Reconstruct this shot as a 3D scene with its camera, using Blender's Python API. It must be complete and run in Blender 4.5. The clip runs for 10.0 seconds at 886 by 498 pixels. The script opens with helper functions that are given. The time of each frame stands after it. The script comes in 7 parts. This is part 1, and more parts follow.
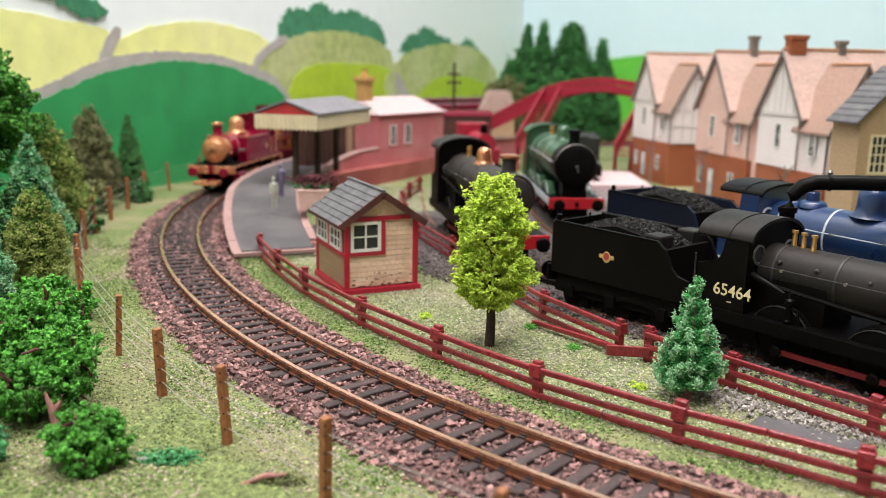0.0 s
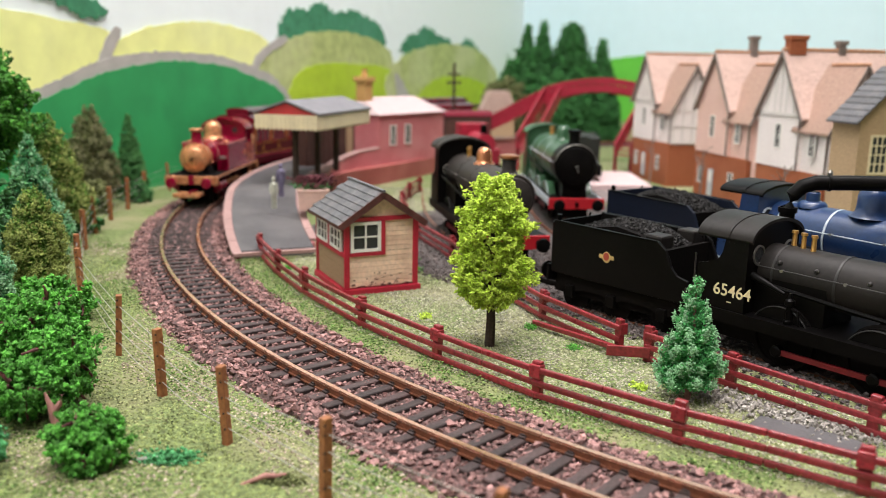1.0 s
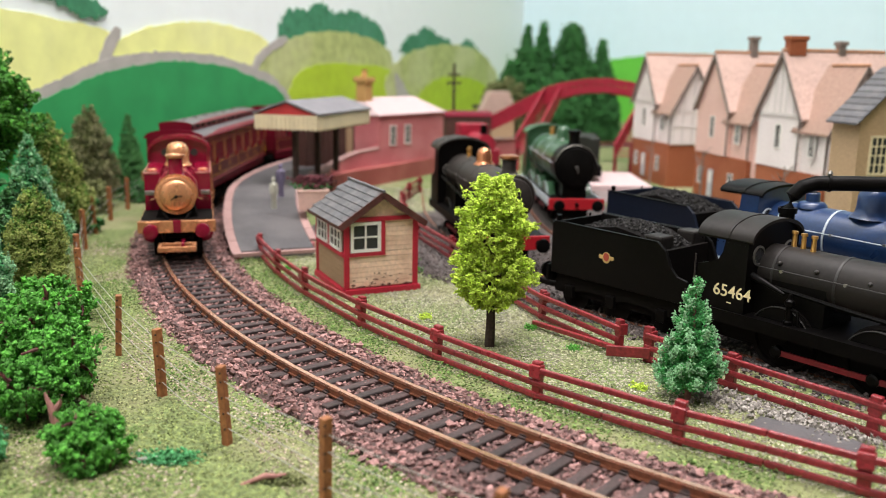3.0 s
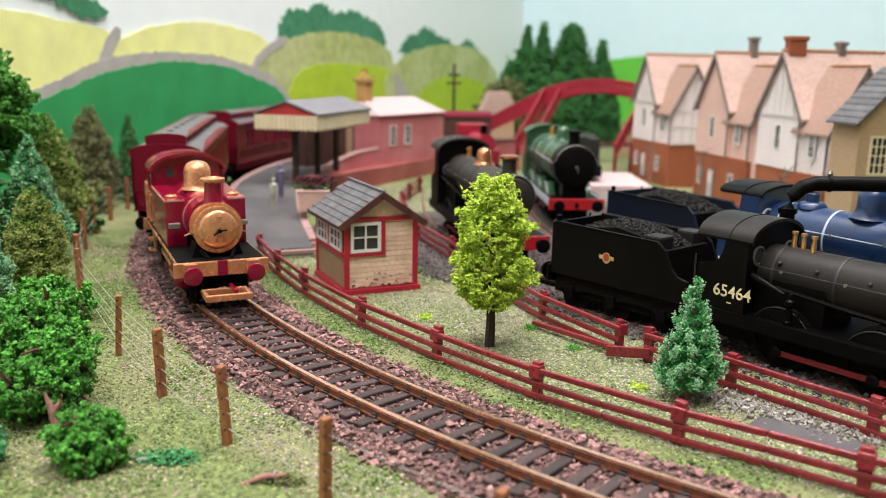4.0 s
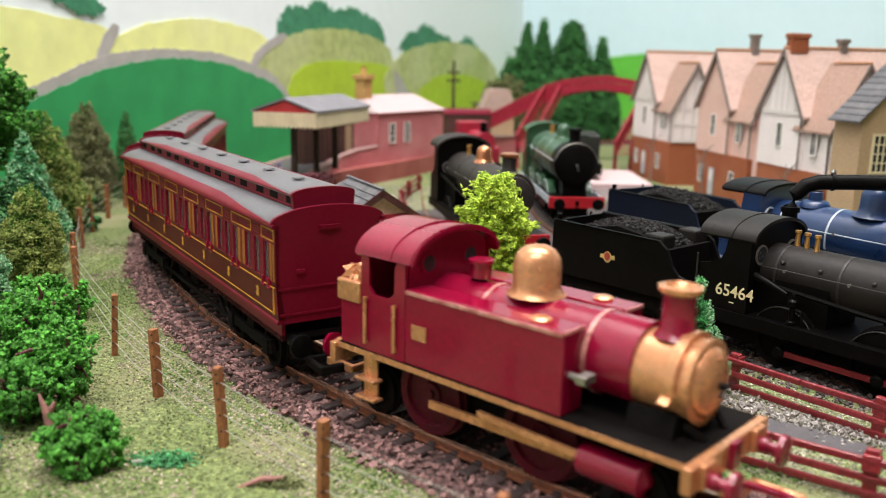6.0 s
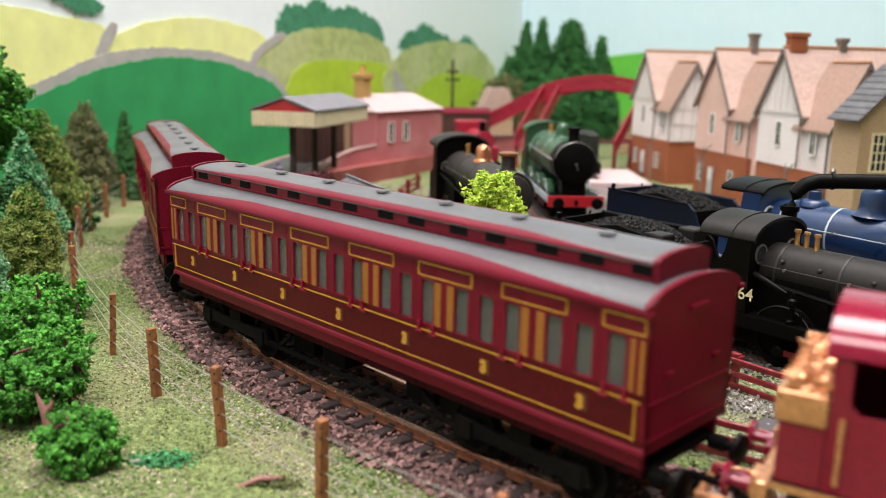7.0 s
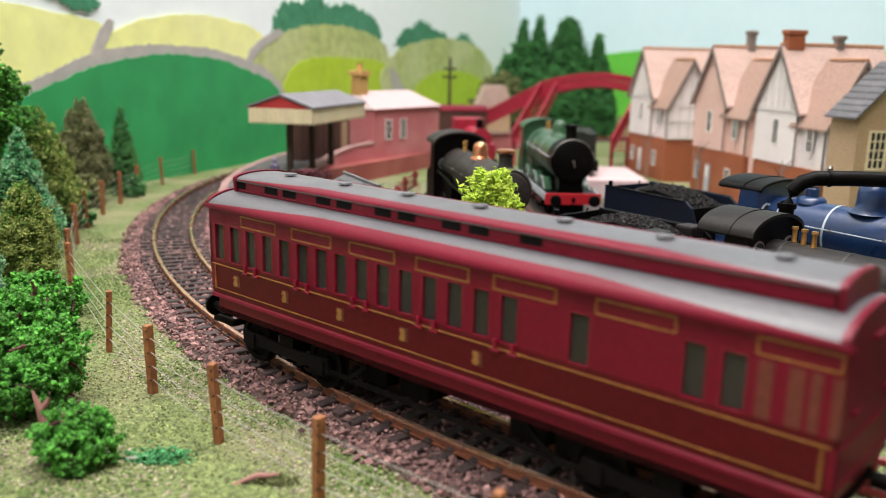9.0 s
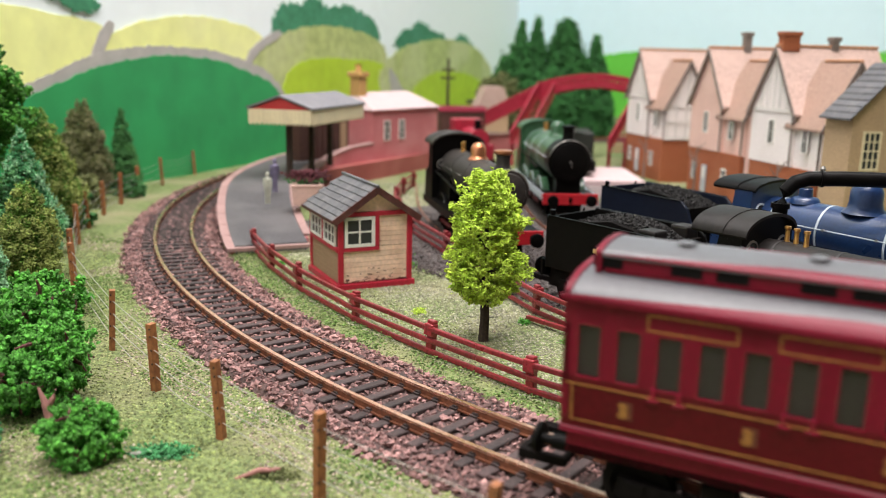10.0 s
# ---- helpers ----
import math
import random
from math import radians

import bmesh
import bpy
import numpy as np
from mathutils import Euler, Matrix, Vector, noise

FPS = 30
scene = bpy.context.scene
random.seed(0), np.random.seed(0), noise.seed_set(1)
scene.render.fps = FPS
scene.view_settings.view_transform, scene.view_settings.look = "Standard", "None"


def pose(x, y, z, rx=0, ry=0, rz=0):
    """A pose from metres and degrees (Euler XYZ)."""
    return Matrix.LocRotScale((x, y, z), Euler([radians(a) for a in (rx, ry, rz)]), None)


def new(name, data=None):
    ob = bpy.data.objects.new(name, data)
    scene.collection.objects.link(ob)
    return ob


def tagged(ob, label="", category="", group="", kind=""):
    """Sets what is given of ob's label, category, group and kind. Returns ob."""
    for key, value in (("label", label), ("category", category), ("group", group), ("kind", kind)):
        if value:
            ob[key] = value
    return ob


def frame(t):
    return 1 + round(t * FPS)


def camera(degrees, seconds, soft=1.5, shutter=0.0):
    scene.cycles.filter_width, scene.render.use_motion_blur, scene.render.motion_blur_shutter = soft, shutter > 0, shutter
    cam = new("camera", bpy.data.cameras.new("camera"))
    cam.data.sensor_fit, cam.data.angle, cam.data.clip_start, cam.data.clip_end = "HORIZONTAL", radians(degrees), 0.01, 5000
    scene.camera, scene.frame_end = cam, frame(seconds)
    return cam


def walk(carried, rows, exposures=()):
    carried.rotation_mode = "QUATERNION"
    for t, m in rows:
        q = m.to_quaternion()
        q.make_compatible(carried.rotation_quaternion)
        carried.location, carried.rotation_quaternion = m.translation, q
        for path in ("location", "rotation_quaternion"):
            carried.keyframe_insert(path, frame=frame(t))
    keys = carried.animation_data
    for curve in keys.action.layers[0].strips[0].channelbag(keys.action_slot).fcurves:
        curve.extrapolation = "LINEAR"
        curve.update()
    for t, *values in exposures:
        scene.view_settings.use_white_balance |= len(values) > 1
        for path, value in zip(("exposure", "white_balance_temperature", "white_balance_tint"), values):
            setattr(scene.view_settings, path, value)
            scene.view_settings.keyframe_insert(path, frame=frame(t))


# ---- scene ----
# All plans below are in millimetres (an OO-gauge model railway, 16.5 mm between the rails); MM turns them into metres.
MM = 0.001

cam = camera(55.2, 10.0, soft=0.8, shutter=0.2)
cam.data.dof.use_dof = True
cam.data.dof.focus_distance = 0.26
cam.data.dof.aperture_fstop = 15.5


def eye(x, y, z, down, yaw, roll):
    return pose(x * MM, y * MM, z * MM, 90 - down, 0, yaw) @ pose(0, 0, 0, 0, 0, roll)


PATH = [
    (0.0, eye(0, 0, 85.8, 12.189, 0, 1.031)),
    (1.0, eye(-0.03, 0, 85.78, 12.178, -0.006, 1.045)),
    (2.5, eye(-0.08, 0, 85.75, 12.158, -0.020, 1.080)),
    (4.0, eye(-0.11, 0, 85.74, 12.135, -0.024, 1.095)),
    (5.0, eye(-0.09, 0, 85.75, 12.125, -0.018, 1.085)),
    (5.5, eye(-0.14, 1.7, 85.64, 12.212, -0.035, 1.118)),
    (7.0, eye(-0.2, 3.3, 85.45, 12.355, -0.145, 1.170)),
    (7.5, eye(-0.2, 3.5, 85.25, 12.365, -0.190, 1.172)),
    (8.0, eye(-0.1, 3.5, 85.24, 12.410, -0.230, 1.190)),
    (8.5, eye(-0.1, 3.5, 85.25, 12.455, -0.280, 1.215)),
    (9.0, eye(-0.2, 3.6, 85.15, 12.500, -0.345, 1.230)),
    (9.5, eye(-0.35, 3.6, 85.1, 12.520, -0.425, 1.260)),
    (10.0, eye(-0.13, -0.3, 85.7, 12.469, -0.446, 1.219)),
]
walk(cam, PATH)

# ---- light: a bright room with ceiling panels ----
world = bpy.data.worlds.new("room_air")
scene.world = world
world.use_nodes = True
world.node_tree.nodes["Background"].inputs[0].default_value = (0.95, 0.97, 1.0, 1)
world.node_tree.nodes["Background"].inputs[1].default_value = 0.3
scene.view_settings.exposure = 0.0


def ceiling_lamp(x, y, z, sx, sy, power, colour):
    data = bpy.data.lights.new("ceiling_light", "AREA")
    data.shape, data.size, data.size_y, data.energy, data.color = "RECTANGLE", sx * MM, sy * MM, power, colour
    ob = new("ceiling_light_glow", data)
    ob.matrix_basis = pose(x * MM, y * MM, z * MM)
    return ob


ceiling_lamp(120, 470, 1180, 900, 500, 26.5, (1.0, 0.935, 0.925))
ceiling_lamp(-240, -350, 1180, 900, 500, 19.5, (1.0, 0.935, 0.925))


# ---- materials ----
def material(name, colour, rough=0.6, metal=0.0, spread=0.15, grain=400.0, blotch=40.0, bump=0.15, depth=0.0003, second=None, mix=0.5, coat=0.0, vary=0.0, island=False, gloss=0.5):
    """Base colour broken up at two scales (grain and blotches), with fine relief. second: a colour for the blotches."""
    m = bpy.data.materials.new(name)
    m.use_nodes = True
    nt = m.node_tree
    bsdf = nt.nodes["Principled BSDF"]
    tc = nt.nodes.new("ShaderNodeTexCoord")

    def noise_node(scale, detail):
        n = nt.nodes.new("ShaderNodeTexNoise")
        n.inputs["Scale"].default_value, n.inputs["Detail"].default_value = scale, detail
        nt.links.new(tc.outputs["Object"], n.inputs["Vector"])
        return n

    fine, wide = noise_node(grain, 4), noise_node(blotch, 3)
    ramp = nt.nodes.new("ShaderNodeValToRGB")
    lo = [c * (1 - spread) for c in colour]
    hi = [min(1.0, c * (1 + spread)) for c in colour]
    ramp.color_ramp.elements[0].color, ramp.color_ramp.elements[1].color = (*lo, 1), (*hi, 1)
    ramp.color_ramp.elements[0].position, ramp.color_ramp.elements[1].position = 0.3, 0.7
    nt.links.new(fine.outputs["Fac"], ramp.inputs["Fac"])
    step = nt.nodes.new("ShaderNodeMapRange")
    step.inputs["From Min"].default_value, step.inputs["From Max"].default_value = 0.45, 0.65
    step.inputs["To Max"].default_value = mix
    nt.links.new(wide.outputs["Fac"], step.inputs["Value"])
    blend = nt.nodes.new("ShaderNodeMixRGB")
    blend.inputs[2].default_value = (*(second or [c * (1 - spread) for c in colour]), 1)
    nt.links.new(step.outputs["Result"], blend.inputs[0])
    nt.links.new(ramp.outputs["Color"], blend.inputs[1])
    out = blend.outputs["Color"]
    if vary or island:
        info = nt.nodes.new("ShaderNodeNewGeometry" if island else "ShaderNodeObjectInfo")
        hsv = nt.nodes.new("ShaderNodeHueSaturation")
        rng = nt.nodes.new("ShaderNodeMapRange")
        rng.inputs["To Min"].default_value, rng.inputs["To Max"].default_value = 1 - vary, 1 + vary
        nt.links.new(info.outputs["Random Per Island" if island else "Random"], rng.inputs["Value"])
        nt.links.new(rng.outputs["Result"], hsv.inputs["Value"])
        nt.links.new(out, hsv.inputs["Color"])
        out = hsv.outputs["Color"]
    nt.links.new(out, bsdf.inputs["Base Color"])
    rr = nt.nodes.new("ShaderNodeMapRange")
    rr.inputs["To Min"].default_value, rr.inputs["To Max"].default_value = max(0.03, rough - 0.1), min(1, rough + 0.1)
    nt.links.new(wide.outputs["Fac"], rr.inputs["Value"])
    nt.links.new(rr.outputs["Result"], bsdf.inputs["Roughness"])
    bsdf.inputs["Metallic"].default_value = metal
    bsdf.inputs["Coat Weight"].default_value = coat
    bsdf.inputs["Specular IOR Level"].default_value = gloss
    if bump:
        b = nt.nodes.new("ShaderNodeBump")
        b.inputs["Strength"].default_value, b.inputs["Distance"].default_value = bump, depth
        nt.links.new(fine.outputs["Fac"], b.inputs["Height"])
        nt.links.new(b.outputs["Normal"], bsdf.inputs["Normal"])
    return m


def glass_material(name, tint, clear):
    """Slightly milky moulded glazing; clear: the share of light that passes."""
    m = bpy.data.materials.new(name)
    m.use_nodes = True
    b = m.node_tree.nodes["Principled BSDF"]
    b.inputs["Base Color"].default_value = (*tint, 1)
    b.inputs["Transmission Weight"].default_value = clear
    b.inputs["Roughness"].default_value = 0.1
    b.inputs["IOR"].default_value = 1.3
    return m


MAROON = material("maroon_paint", (0.225, 0.0025, 0.026), 0.2, gloss=0.4, spread=0.12, grain=900, bump=0.05, depth=0.0001, second=(0.175, 0.002, 0.02), coat=0.3)
MAROON_MATT = material("maroon_coach_paint", (0.150, 0.0030, 0.017), 0.40, gloss=0.2, spread=0.12, grain=900, bump=0.05, depth=0.0001, second=(0.12, 0.0025, 0.013))
# coach maroon darkened to paint in the shade on the lower side
MAROON_SHADED = material("shaded_maroon_panel", (0.088, 0.0028, 0.008), 0.42, gloss=0.18, spread=0.15, grain=900, bump=0.05, depth=0.0001, second=(0.07, 0.003, 0.006))
GOLD = material("gold_paint", (0.64, 0.30, 0.145), 0.28, 0.5, spread=0.2, grain=700, blotch=160, bump=0.12, depth=0.0001, second=(0.46, 0.19, 0.085))
LINING = material("yellow_lining", (0.62, 0.32, 0.03), 0.45, 0.1, grain=900, bump=0)
# pale pink paints the highlight along engine edges, broken by worn blotches
PALE_EDGE = material("worn_edge_highlight", (0.62, 0.30, 0.26), 0.3, 0.25, spread=0.3, grain=900, blotch=200, bump=0.05, depth=0.0001, second=(0.30, 0.03, 0.05), mix=0.8)
LINING_DULL = material("dull_gold_lining", (0.34, 0.15, 0.035), 0.5, 0.1, spread=0.3, grain=900, blotch=200, bump=0)
BLACK = material("black_paint", (0.003, 0.0027, 0.0026), 0.4, gloss=0.07, spread=0.3, grain=700, bump=0.08, depth=0.0001, second=(0.006, 0.005, 0.0046))
BLACK_MATT = material("sooty_black", (0.0055, 0.0045, 0.0042), 0.75, gloss=0.06, spread=0.3, grain=700, bump=0.1, depth=0.0002, second=(0.010, 0.008, 0.007))
# wheel maroon made darker, with the shade below the footplate painted in
WHEEL_MAROON = material("shaded_maroon_wheel", (0.07, 0.003, 0.010), 0.5, gloss=0.2, spread=0.3, grain=900, blotch=200, bump=0.1, depth=0.0001, second=(0.03, 0.004, 0.006))
GREY_ROOF = material("grey_roof_paint", (0.105, 0.105, 0.112), 0.45, spread=0.1, grain=800, bump=0.05, depth=0.0001, second=(0.075, 0.07, 0.078))
BLUE = material("blue_paint", (0.011, 0.032, 0.098), 0.33, spread=0.15, grain=800, bump=0.05, depth=0.0001, coat=0.2)
GREEN = material("green_paint", (0.024, 0.08, 0.034), 0.35, spread=0.15, grain=800, bump=0.05, depth=0.0001, coat=0.2)
RED_PAINT = material("bright_red_paint", (0.42, 0.012, 0.02), 0.4, spread=0.15, grain=800, bump=0.05, depth=0.0001)
FENCE_RED = material("red_brown_fence_paint", (0.215, 0.020, 0.026), 0.32, spread=0.35, grain=900, blotch=150, bump=0.6, depth=0.0003, second=(0.15, 0.016, 0.018), mix=0.6, vary=0.15)
BOX_RED = material("crimson_trim_paint", (0.42, 0.014, 0.038), 0.4, spread=0.15, grain=900, bump=0.15, depth=0.0001)
CREAM = material("cream_boarding", (0.80, 0.58, 0.44), 0.6, spread=0.14, grain=700, blotch=130, bump=0.3, depth=0.0002, second=(0.60, 0.38, 0.27), mix=0.6, vary=0.08)
TAN = material("tan_boarding", (0.33, 0.22, 0.13), 0.7, spread=0.12, grain=700, bump=0.2, depth=0.0002)
WHITE = material("white_paint", (0.78, 0.77, 0.72), 0.5, spread=0.05, grain=700, bump=0.05, depth=0.0001)
SLATE = material("slate", (0.085, 0.085, 0.092), 0.6, spread=0.25, grain=900, blotch=200, bump=0.4, depth=0.0002, second=(0.15, 0.14, 0.14), vary=0.18)
RUST = material("rusty_rail", (0.17, 0.060, 0.030), 0.55, 0.3, spread=0.35, grain=900, blotch=60, bump=0.25, depth=0.0001, second=(0.24, 0.09, 0.045))
RAILHEAD = material("worn_rail_head", (0.80, 0.47, 0.33), 0.26, 0.85, spread=0.25, grain=900, blotch=60, bump=0.12, depth=0.0001, second=(0.55, 0.27, 0.16))
SLEEPER = material("dark_sleeper", (0.034, 0.022, 0.021), 0.7, spread=0.45, grain=900, blotch=90, bump=0.6, depth=0.0002, second=(0.085, 0.045, 0.042), vary=0.4)
BALLAST = material("pinkish_ballast", (0.255, 0.142, 0.13), 0.85, spread=0.4, grain=900, blotch=120, bump=0.7, depth=0.0006, second=(0.10, 0.052, 0.05), vary=0.68, island=True)
BALLAST_BED = material("ballast_bed", (0.085, 0.05, 0.045), 0.9, spread=0.5, grain=900, blotch=300, bump=1.0, depth=0.0008, second=(0.04, 0.026, 0.023))
TURF = material("static_grass", (0.135, 0.175, 0.058), 0.95, spread=0.6, grain=900, blotch=28, bump=1.0, depth=0.0008, second=(0.245, 0.23, 0.125), mix=0.8)
TURF_BIT = material("turf_crumbs", (0.18, 0.22, 0.072), 0.95, spread=0.4, grain=900, blotch=30, bump=0.3, second=(0.31, 0.305, 0.165), mix=0.65, vary=0.7, island=True)
TURF_GREEN = material("fresh_turf_fibres", (0.115, 0.20, 0.045), 0.9, spread=0.4, grain=900, blotch=60, bump=0.3, second=(0.19, 0.23, 0.09), vary=0.5, island=True)
STRAW = material("pale_dust_grit", (0.42, 0.35, 0.28), 0.95, spread=0.3, grain=900, blotch=60, bump=0.3, second=(0.30, 0.22, 0.18), vary=0.4, island=True)
GRIT_BIT = material("pale_grit", (0.30, 0.29, 0.21), 0.95, spread=0.4, grain=900, blotch=60, bump=0.3, second=(0.22, 0.25, 0.10), vary=0.5, island=True)
TARMAC = material("grey_platform_surface", (0.062, 0.058, 0.062), 0.6, spread=0.3, grain=1000, blotch=45, bump=0.4, depth=0.0003, second=(0.105, 0.098, 0.10), mix=0.7)
COPING = material("pale_pink_coping", (0.32, 0.195, 0.18), 0.75, spread=0.15, grain=800, bump=0.3, depth=0.0002, vary=0.1)
BRICK_RED = material("red_brick_face", (0.30, 0.075, 0.065), 0.75, spread=0.25, grain=900, bump=0.4, depth=0.0002, second=(0.38, 0.13, 0.11), vary=0.12)
BRICK_PINK = material("pink_brick_face", (0.48, 0.145, 0.155), 0.75, spread=0.2, grain=900, bump=0.3, depth=0.0002, second=(0.60, 0.26, 0.26))
BRICK_HOUSE = material("orange_brick_paper", (0.30, 0.085, 0.032), 0.8, spread=0.3, grain=1400, bump=0.2, depth=0.0001, second=(0.36, 0.13, 0.06))
RENDER_WHITE = material("white_house_card", (0.78, 0.72, 0.70), 0.7, spread=0.06, grain=600, bump=0.1, depth=0.0001, second=(0.70, 0.63, 0.61))
RENDER_PINK = material("peach_house_card", (0.71, 0.48, 0.41), 0.7, spread=0.08, grain=600, bump=0.1, depth=0.0001, second=(0.62, 0.40, 0.33))
ROOF_CARD = material("faded_tile_card", (0.42, 0.295, 0.25), 0.75, spread=0.28, grain=900, blotch=90, bump=0.3, depth=0.0002, second=(0.50, 0.35, 0.30))
STONE_TAN = material("tan_stone_card", (0.42, 0.29, 0.17), 0.8, spread=0.2, grain=900, bump=0.3, depth=0.0002)
SIDING_BED = material("dark_stone_bed", (0.075, 0.062, 0.058), 0.9, spread=0.5, grain=900, blotch=300, bump=1.0, depth=0.0008, second=(0.03, 0.025, 0.024))
BALLAST_DARK = material("dark_ballast", (0.10, 0.08, 0.075), 0.85, spread=0.35, grain=900, blotch=120, bump=0.7, depth=0.0006, second=(0.05, 0.04, 0.038), vary=0.5, island=True)
RUBBLE = material("pale_rubble", (0.28, 0.26, 0.235), 0.85, spread=0.3, grain=900, blotch=150, bump=0.6, depth=0.0005, second=(0.24, 0.21, 0.19), vary=0.4, island=True)
COAL = material("coal", (0.014, 0.013, 0.0125), 0.7, gloss=0.25, spread=0.5, grain=900, bump=0.5, depth=0.0004, vary=0.6, island=True)
STEEL = material("bare_steel", (0.30, 0.28, 0.26), 0.4, 0.8, spread=0.2, grain=900, bump=0.1, depth=0.0001)
BRASS = material("brass", (0.60, 0.33, 0.10), 0.3, 0.8, spread=0.15, grain=900, bump=0.05, depth=0.0001)
POST_WOOD = material("orange_wood_post", (0.30, 0.115, 0.04), 0.7, spread=0.3, grain=700, blotch=200, bump=0.4, depth=0.0002, second=(0.18, 0.06, 0.025))
WIRE = material("fine_thread", (0.34, 0.33, 0.29), 0.5, 0.2, grain=900, bump=0)
BARK = material("bark", (0.045, 0.028, 0.02), 0.9, spread=0.4, grain=900, bump=0.8, depth=0.0004)
TWIG = material("reddish_twig", (0.10, 0.03, 0.028), 0.8, spread=0.4, grain=900, bump=0.5, depth=0.0003)
TWIG_PINK = material("pinkish_twig", (0.30, 0.14, 0.12), 0.8, spread=0.4, grain=500, blotch=120, bump=0.4, depth=0.0004, second=(0.16, 0.04, 0.035))
LEAF_LIME = material("lime_foam_leaf", (0.43, 0.58, 0.06), 0.8, spread=0.25, grain=700, blotch=80, bump=0.2, second=(0.30, 0.48, 0.03), vary=0.42, island=True)
LEAF_GREEN = material("mid_green_foam_leaf", (0.075, 0.28, 0.03), 0.85, spread=0.35, grain=700, blotch=80, bump=0.2, second=(0.04, 0.17, 0.02), vary=0.5, island=True)
LEAF_PINE = material("blue_green_foam", (0.065, 0.27, 0.095), 0.85, spread=0.3, grain=700, blotch=80, bump=0.2, second=(0.05, 0.21, 0.085), vary=0.45, island=True)
LEAF_SPRUCE = material("green_spruce_foam", (0.05, 0.27, 0.065), 0.85, spread=0.3, grain=700, blotch=80, bump=0.2, second=(0.08, 0.30, 0.12), vary=0.45, island=True)
LEAF_DEEP = material("deep_green_foam_leaf", (0.065, 0.245, 0.026), 0.85, spread=0.35, grain=700, blotch=80, bump=0.2, second=(0.04, 0.17, 0.018), vary=0.55, island=True)
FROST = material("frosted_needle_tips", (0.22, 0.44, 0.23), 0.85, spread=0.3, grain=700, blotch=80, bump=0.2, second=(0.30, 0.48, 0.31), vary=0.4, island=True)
MOSS_TIP = material("pale_olive_tips", (0.25, 0.30, 0.075), 0.9, spread=0.3, grain=700, blotch=80, bump=0.2, second=(0.18, 0.24, 0.05), vary=0.35, island=True)
DRAB_TIP = material("drab_olive_tips", (0.18, 0.18, 0.085), 0.9, spread=0.3, grain=700, blotch=80, bump=0.2, second=(0.13, 0.14, 0.06), vary=0.35, island=True)
FIR_TIP = material("fir_green_tips", (0.07, 0.22, 0.06), 0.9, spread=0.3, grain=700, blotch=80, bump=0.2, second=(0.05, 0.17, 0.04), vary=0.35, island=True)
LEAF_DARK = material("dark_green_foam", (0.04, 0.145, 0.04), 0.9, spread=0.3, grain=700, blotch=80, bump=0.2, second=(0.05, 0.16, 0.04), vary=0.4, island=True)
LEAF_FAR = material("conifer_green_foam", (0.022, 0.115, 0.024), 0.9, spread=0.3, grain=700, blotch=80, bump=0.2, second=(0.035, 0.15, 0.03), vary=0.4, island=True)
LEAF_MOSS = material("moss_green_foam", (0.10, 0.20, 0.025), 0.9, spread=0.3, grain=700, blotch=80, bump=0.2, second=(0.07, 0.15, 0.02), vary=0.45, island=True)
WOOD_BROWN = material("brown_timber", (0.062, 0.022, 0.016), 0.7, spread=0.3, grain=600, bump=0.2)
LEAF_OLIVE = material("olive_foam", (0.12, 0.135, 0.045), 0.9, spread=0.3, grain=700, blotch=80, bump=0.2, second=(0.085, 0.105, 0.035), vary=0.4, island=True)
FLOWER = material("dark_red_flowers", (0.10, 0.022, 0.03), 0.9, spread=0.4, grain=800, bump=0.3, vary=0.5, island=True)
SOOT = material("matt_black_paint", (0.006, 0.005, 0.005), 0.85, gloss=0.1, spread=0.1, bump=0)
DARK_GLASS = material("dark_window", (0.03, 0.032, 0.035), 0.12, spread=0.1, bump=0)
PANE = glass_material("milky_glazing", (0.21, 0.205, 0.195), 0.6)
PANE_DIM = glass_material("smoky_glazing", (0.085, 0.07, 0.066), 0.65)
SKY = material("sky_wall_paint", (0.89, 0.965, 0.975), 0.85, spread=0.02, grain=60, blotch=2.5, bump=0.05, second=(0.92, 0.97, 0.98), mix=0.7)
SKY_BLUE = material("pale_blue_wall_paint", (0.58, 0.77, 0.84), 0.85, spread=0.02, grain=60, blotch=2.5, bump=0.05, second=(0.65, 0.81, 0.87), mix=0.6)
HILL_DARK = material("dark_green_wall_paint", (0.026, 0.32, 0.095), 0.8, spread=0.12, grain=40, blotch=9, bump=0.1, second=(0.035, 0.37, 0.105))
HILL_YELLOW = material("pale_yellow_wall_paint", (0.87, 0.90, 0.36), 0.85, spread=0.08, grain=60, blotch=6, bump=0.1, second=(0.90, 0.92, 0.52), mix=0.75)
HILL_LIME = material("lime_wall_paint", (0.44, 0.62, 0.028), 0.85, spread=0.1, grain=60, blotch=9, bump=0.1, second=(0.52, 0.68, 0.06))
HILL_OLIVE = material("olive_wall_paint", (0.45, 0.52, 0.19), 0.85, spread=0.22, grain=110, blotch=12, bump=0.1, second=(0.62, 0.65, 0.36), mix=0.7)
PATH_PAINT = material("grey_wall_paint", (0.47, 0.45, 0.42), 0.85, spread=0.12, grain=90, blotch=12, bump=0.1)
TREE_PAINT = material("teal_wall_paint", (0.05, 0.24, 0.12), 0.85, spread=0.3, grain=150, blotch=15, bump=0.1, second=(0.09, 0.32, 0.20))
HILL_BRIGHT = material("bright_green_wall_paint", (0.12, 0.50, 0.05), 0.85, spread=0.1, grain=60, blotch=9, bump=0.1)
# mid grey for the unseen added room sides, chosen to weaken fill light
ROOM_GREY = material("unseen_room_grey", (0.30, 0.285, 0.27), 0.9, spread=0.03, grain=50, blotch=3, bump=0.05)
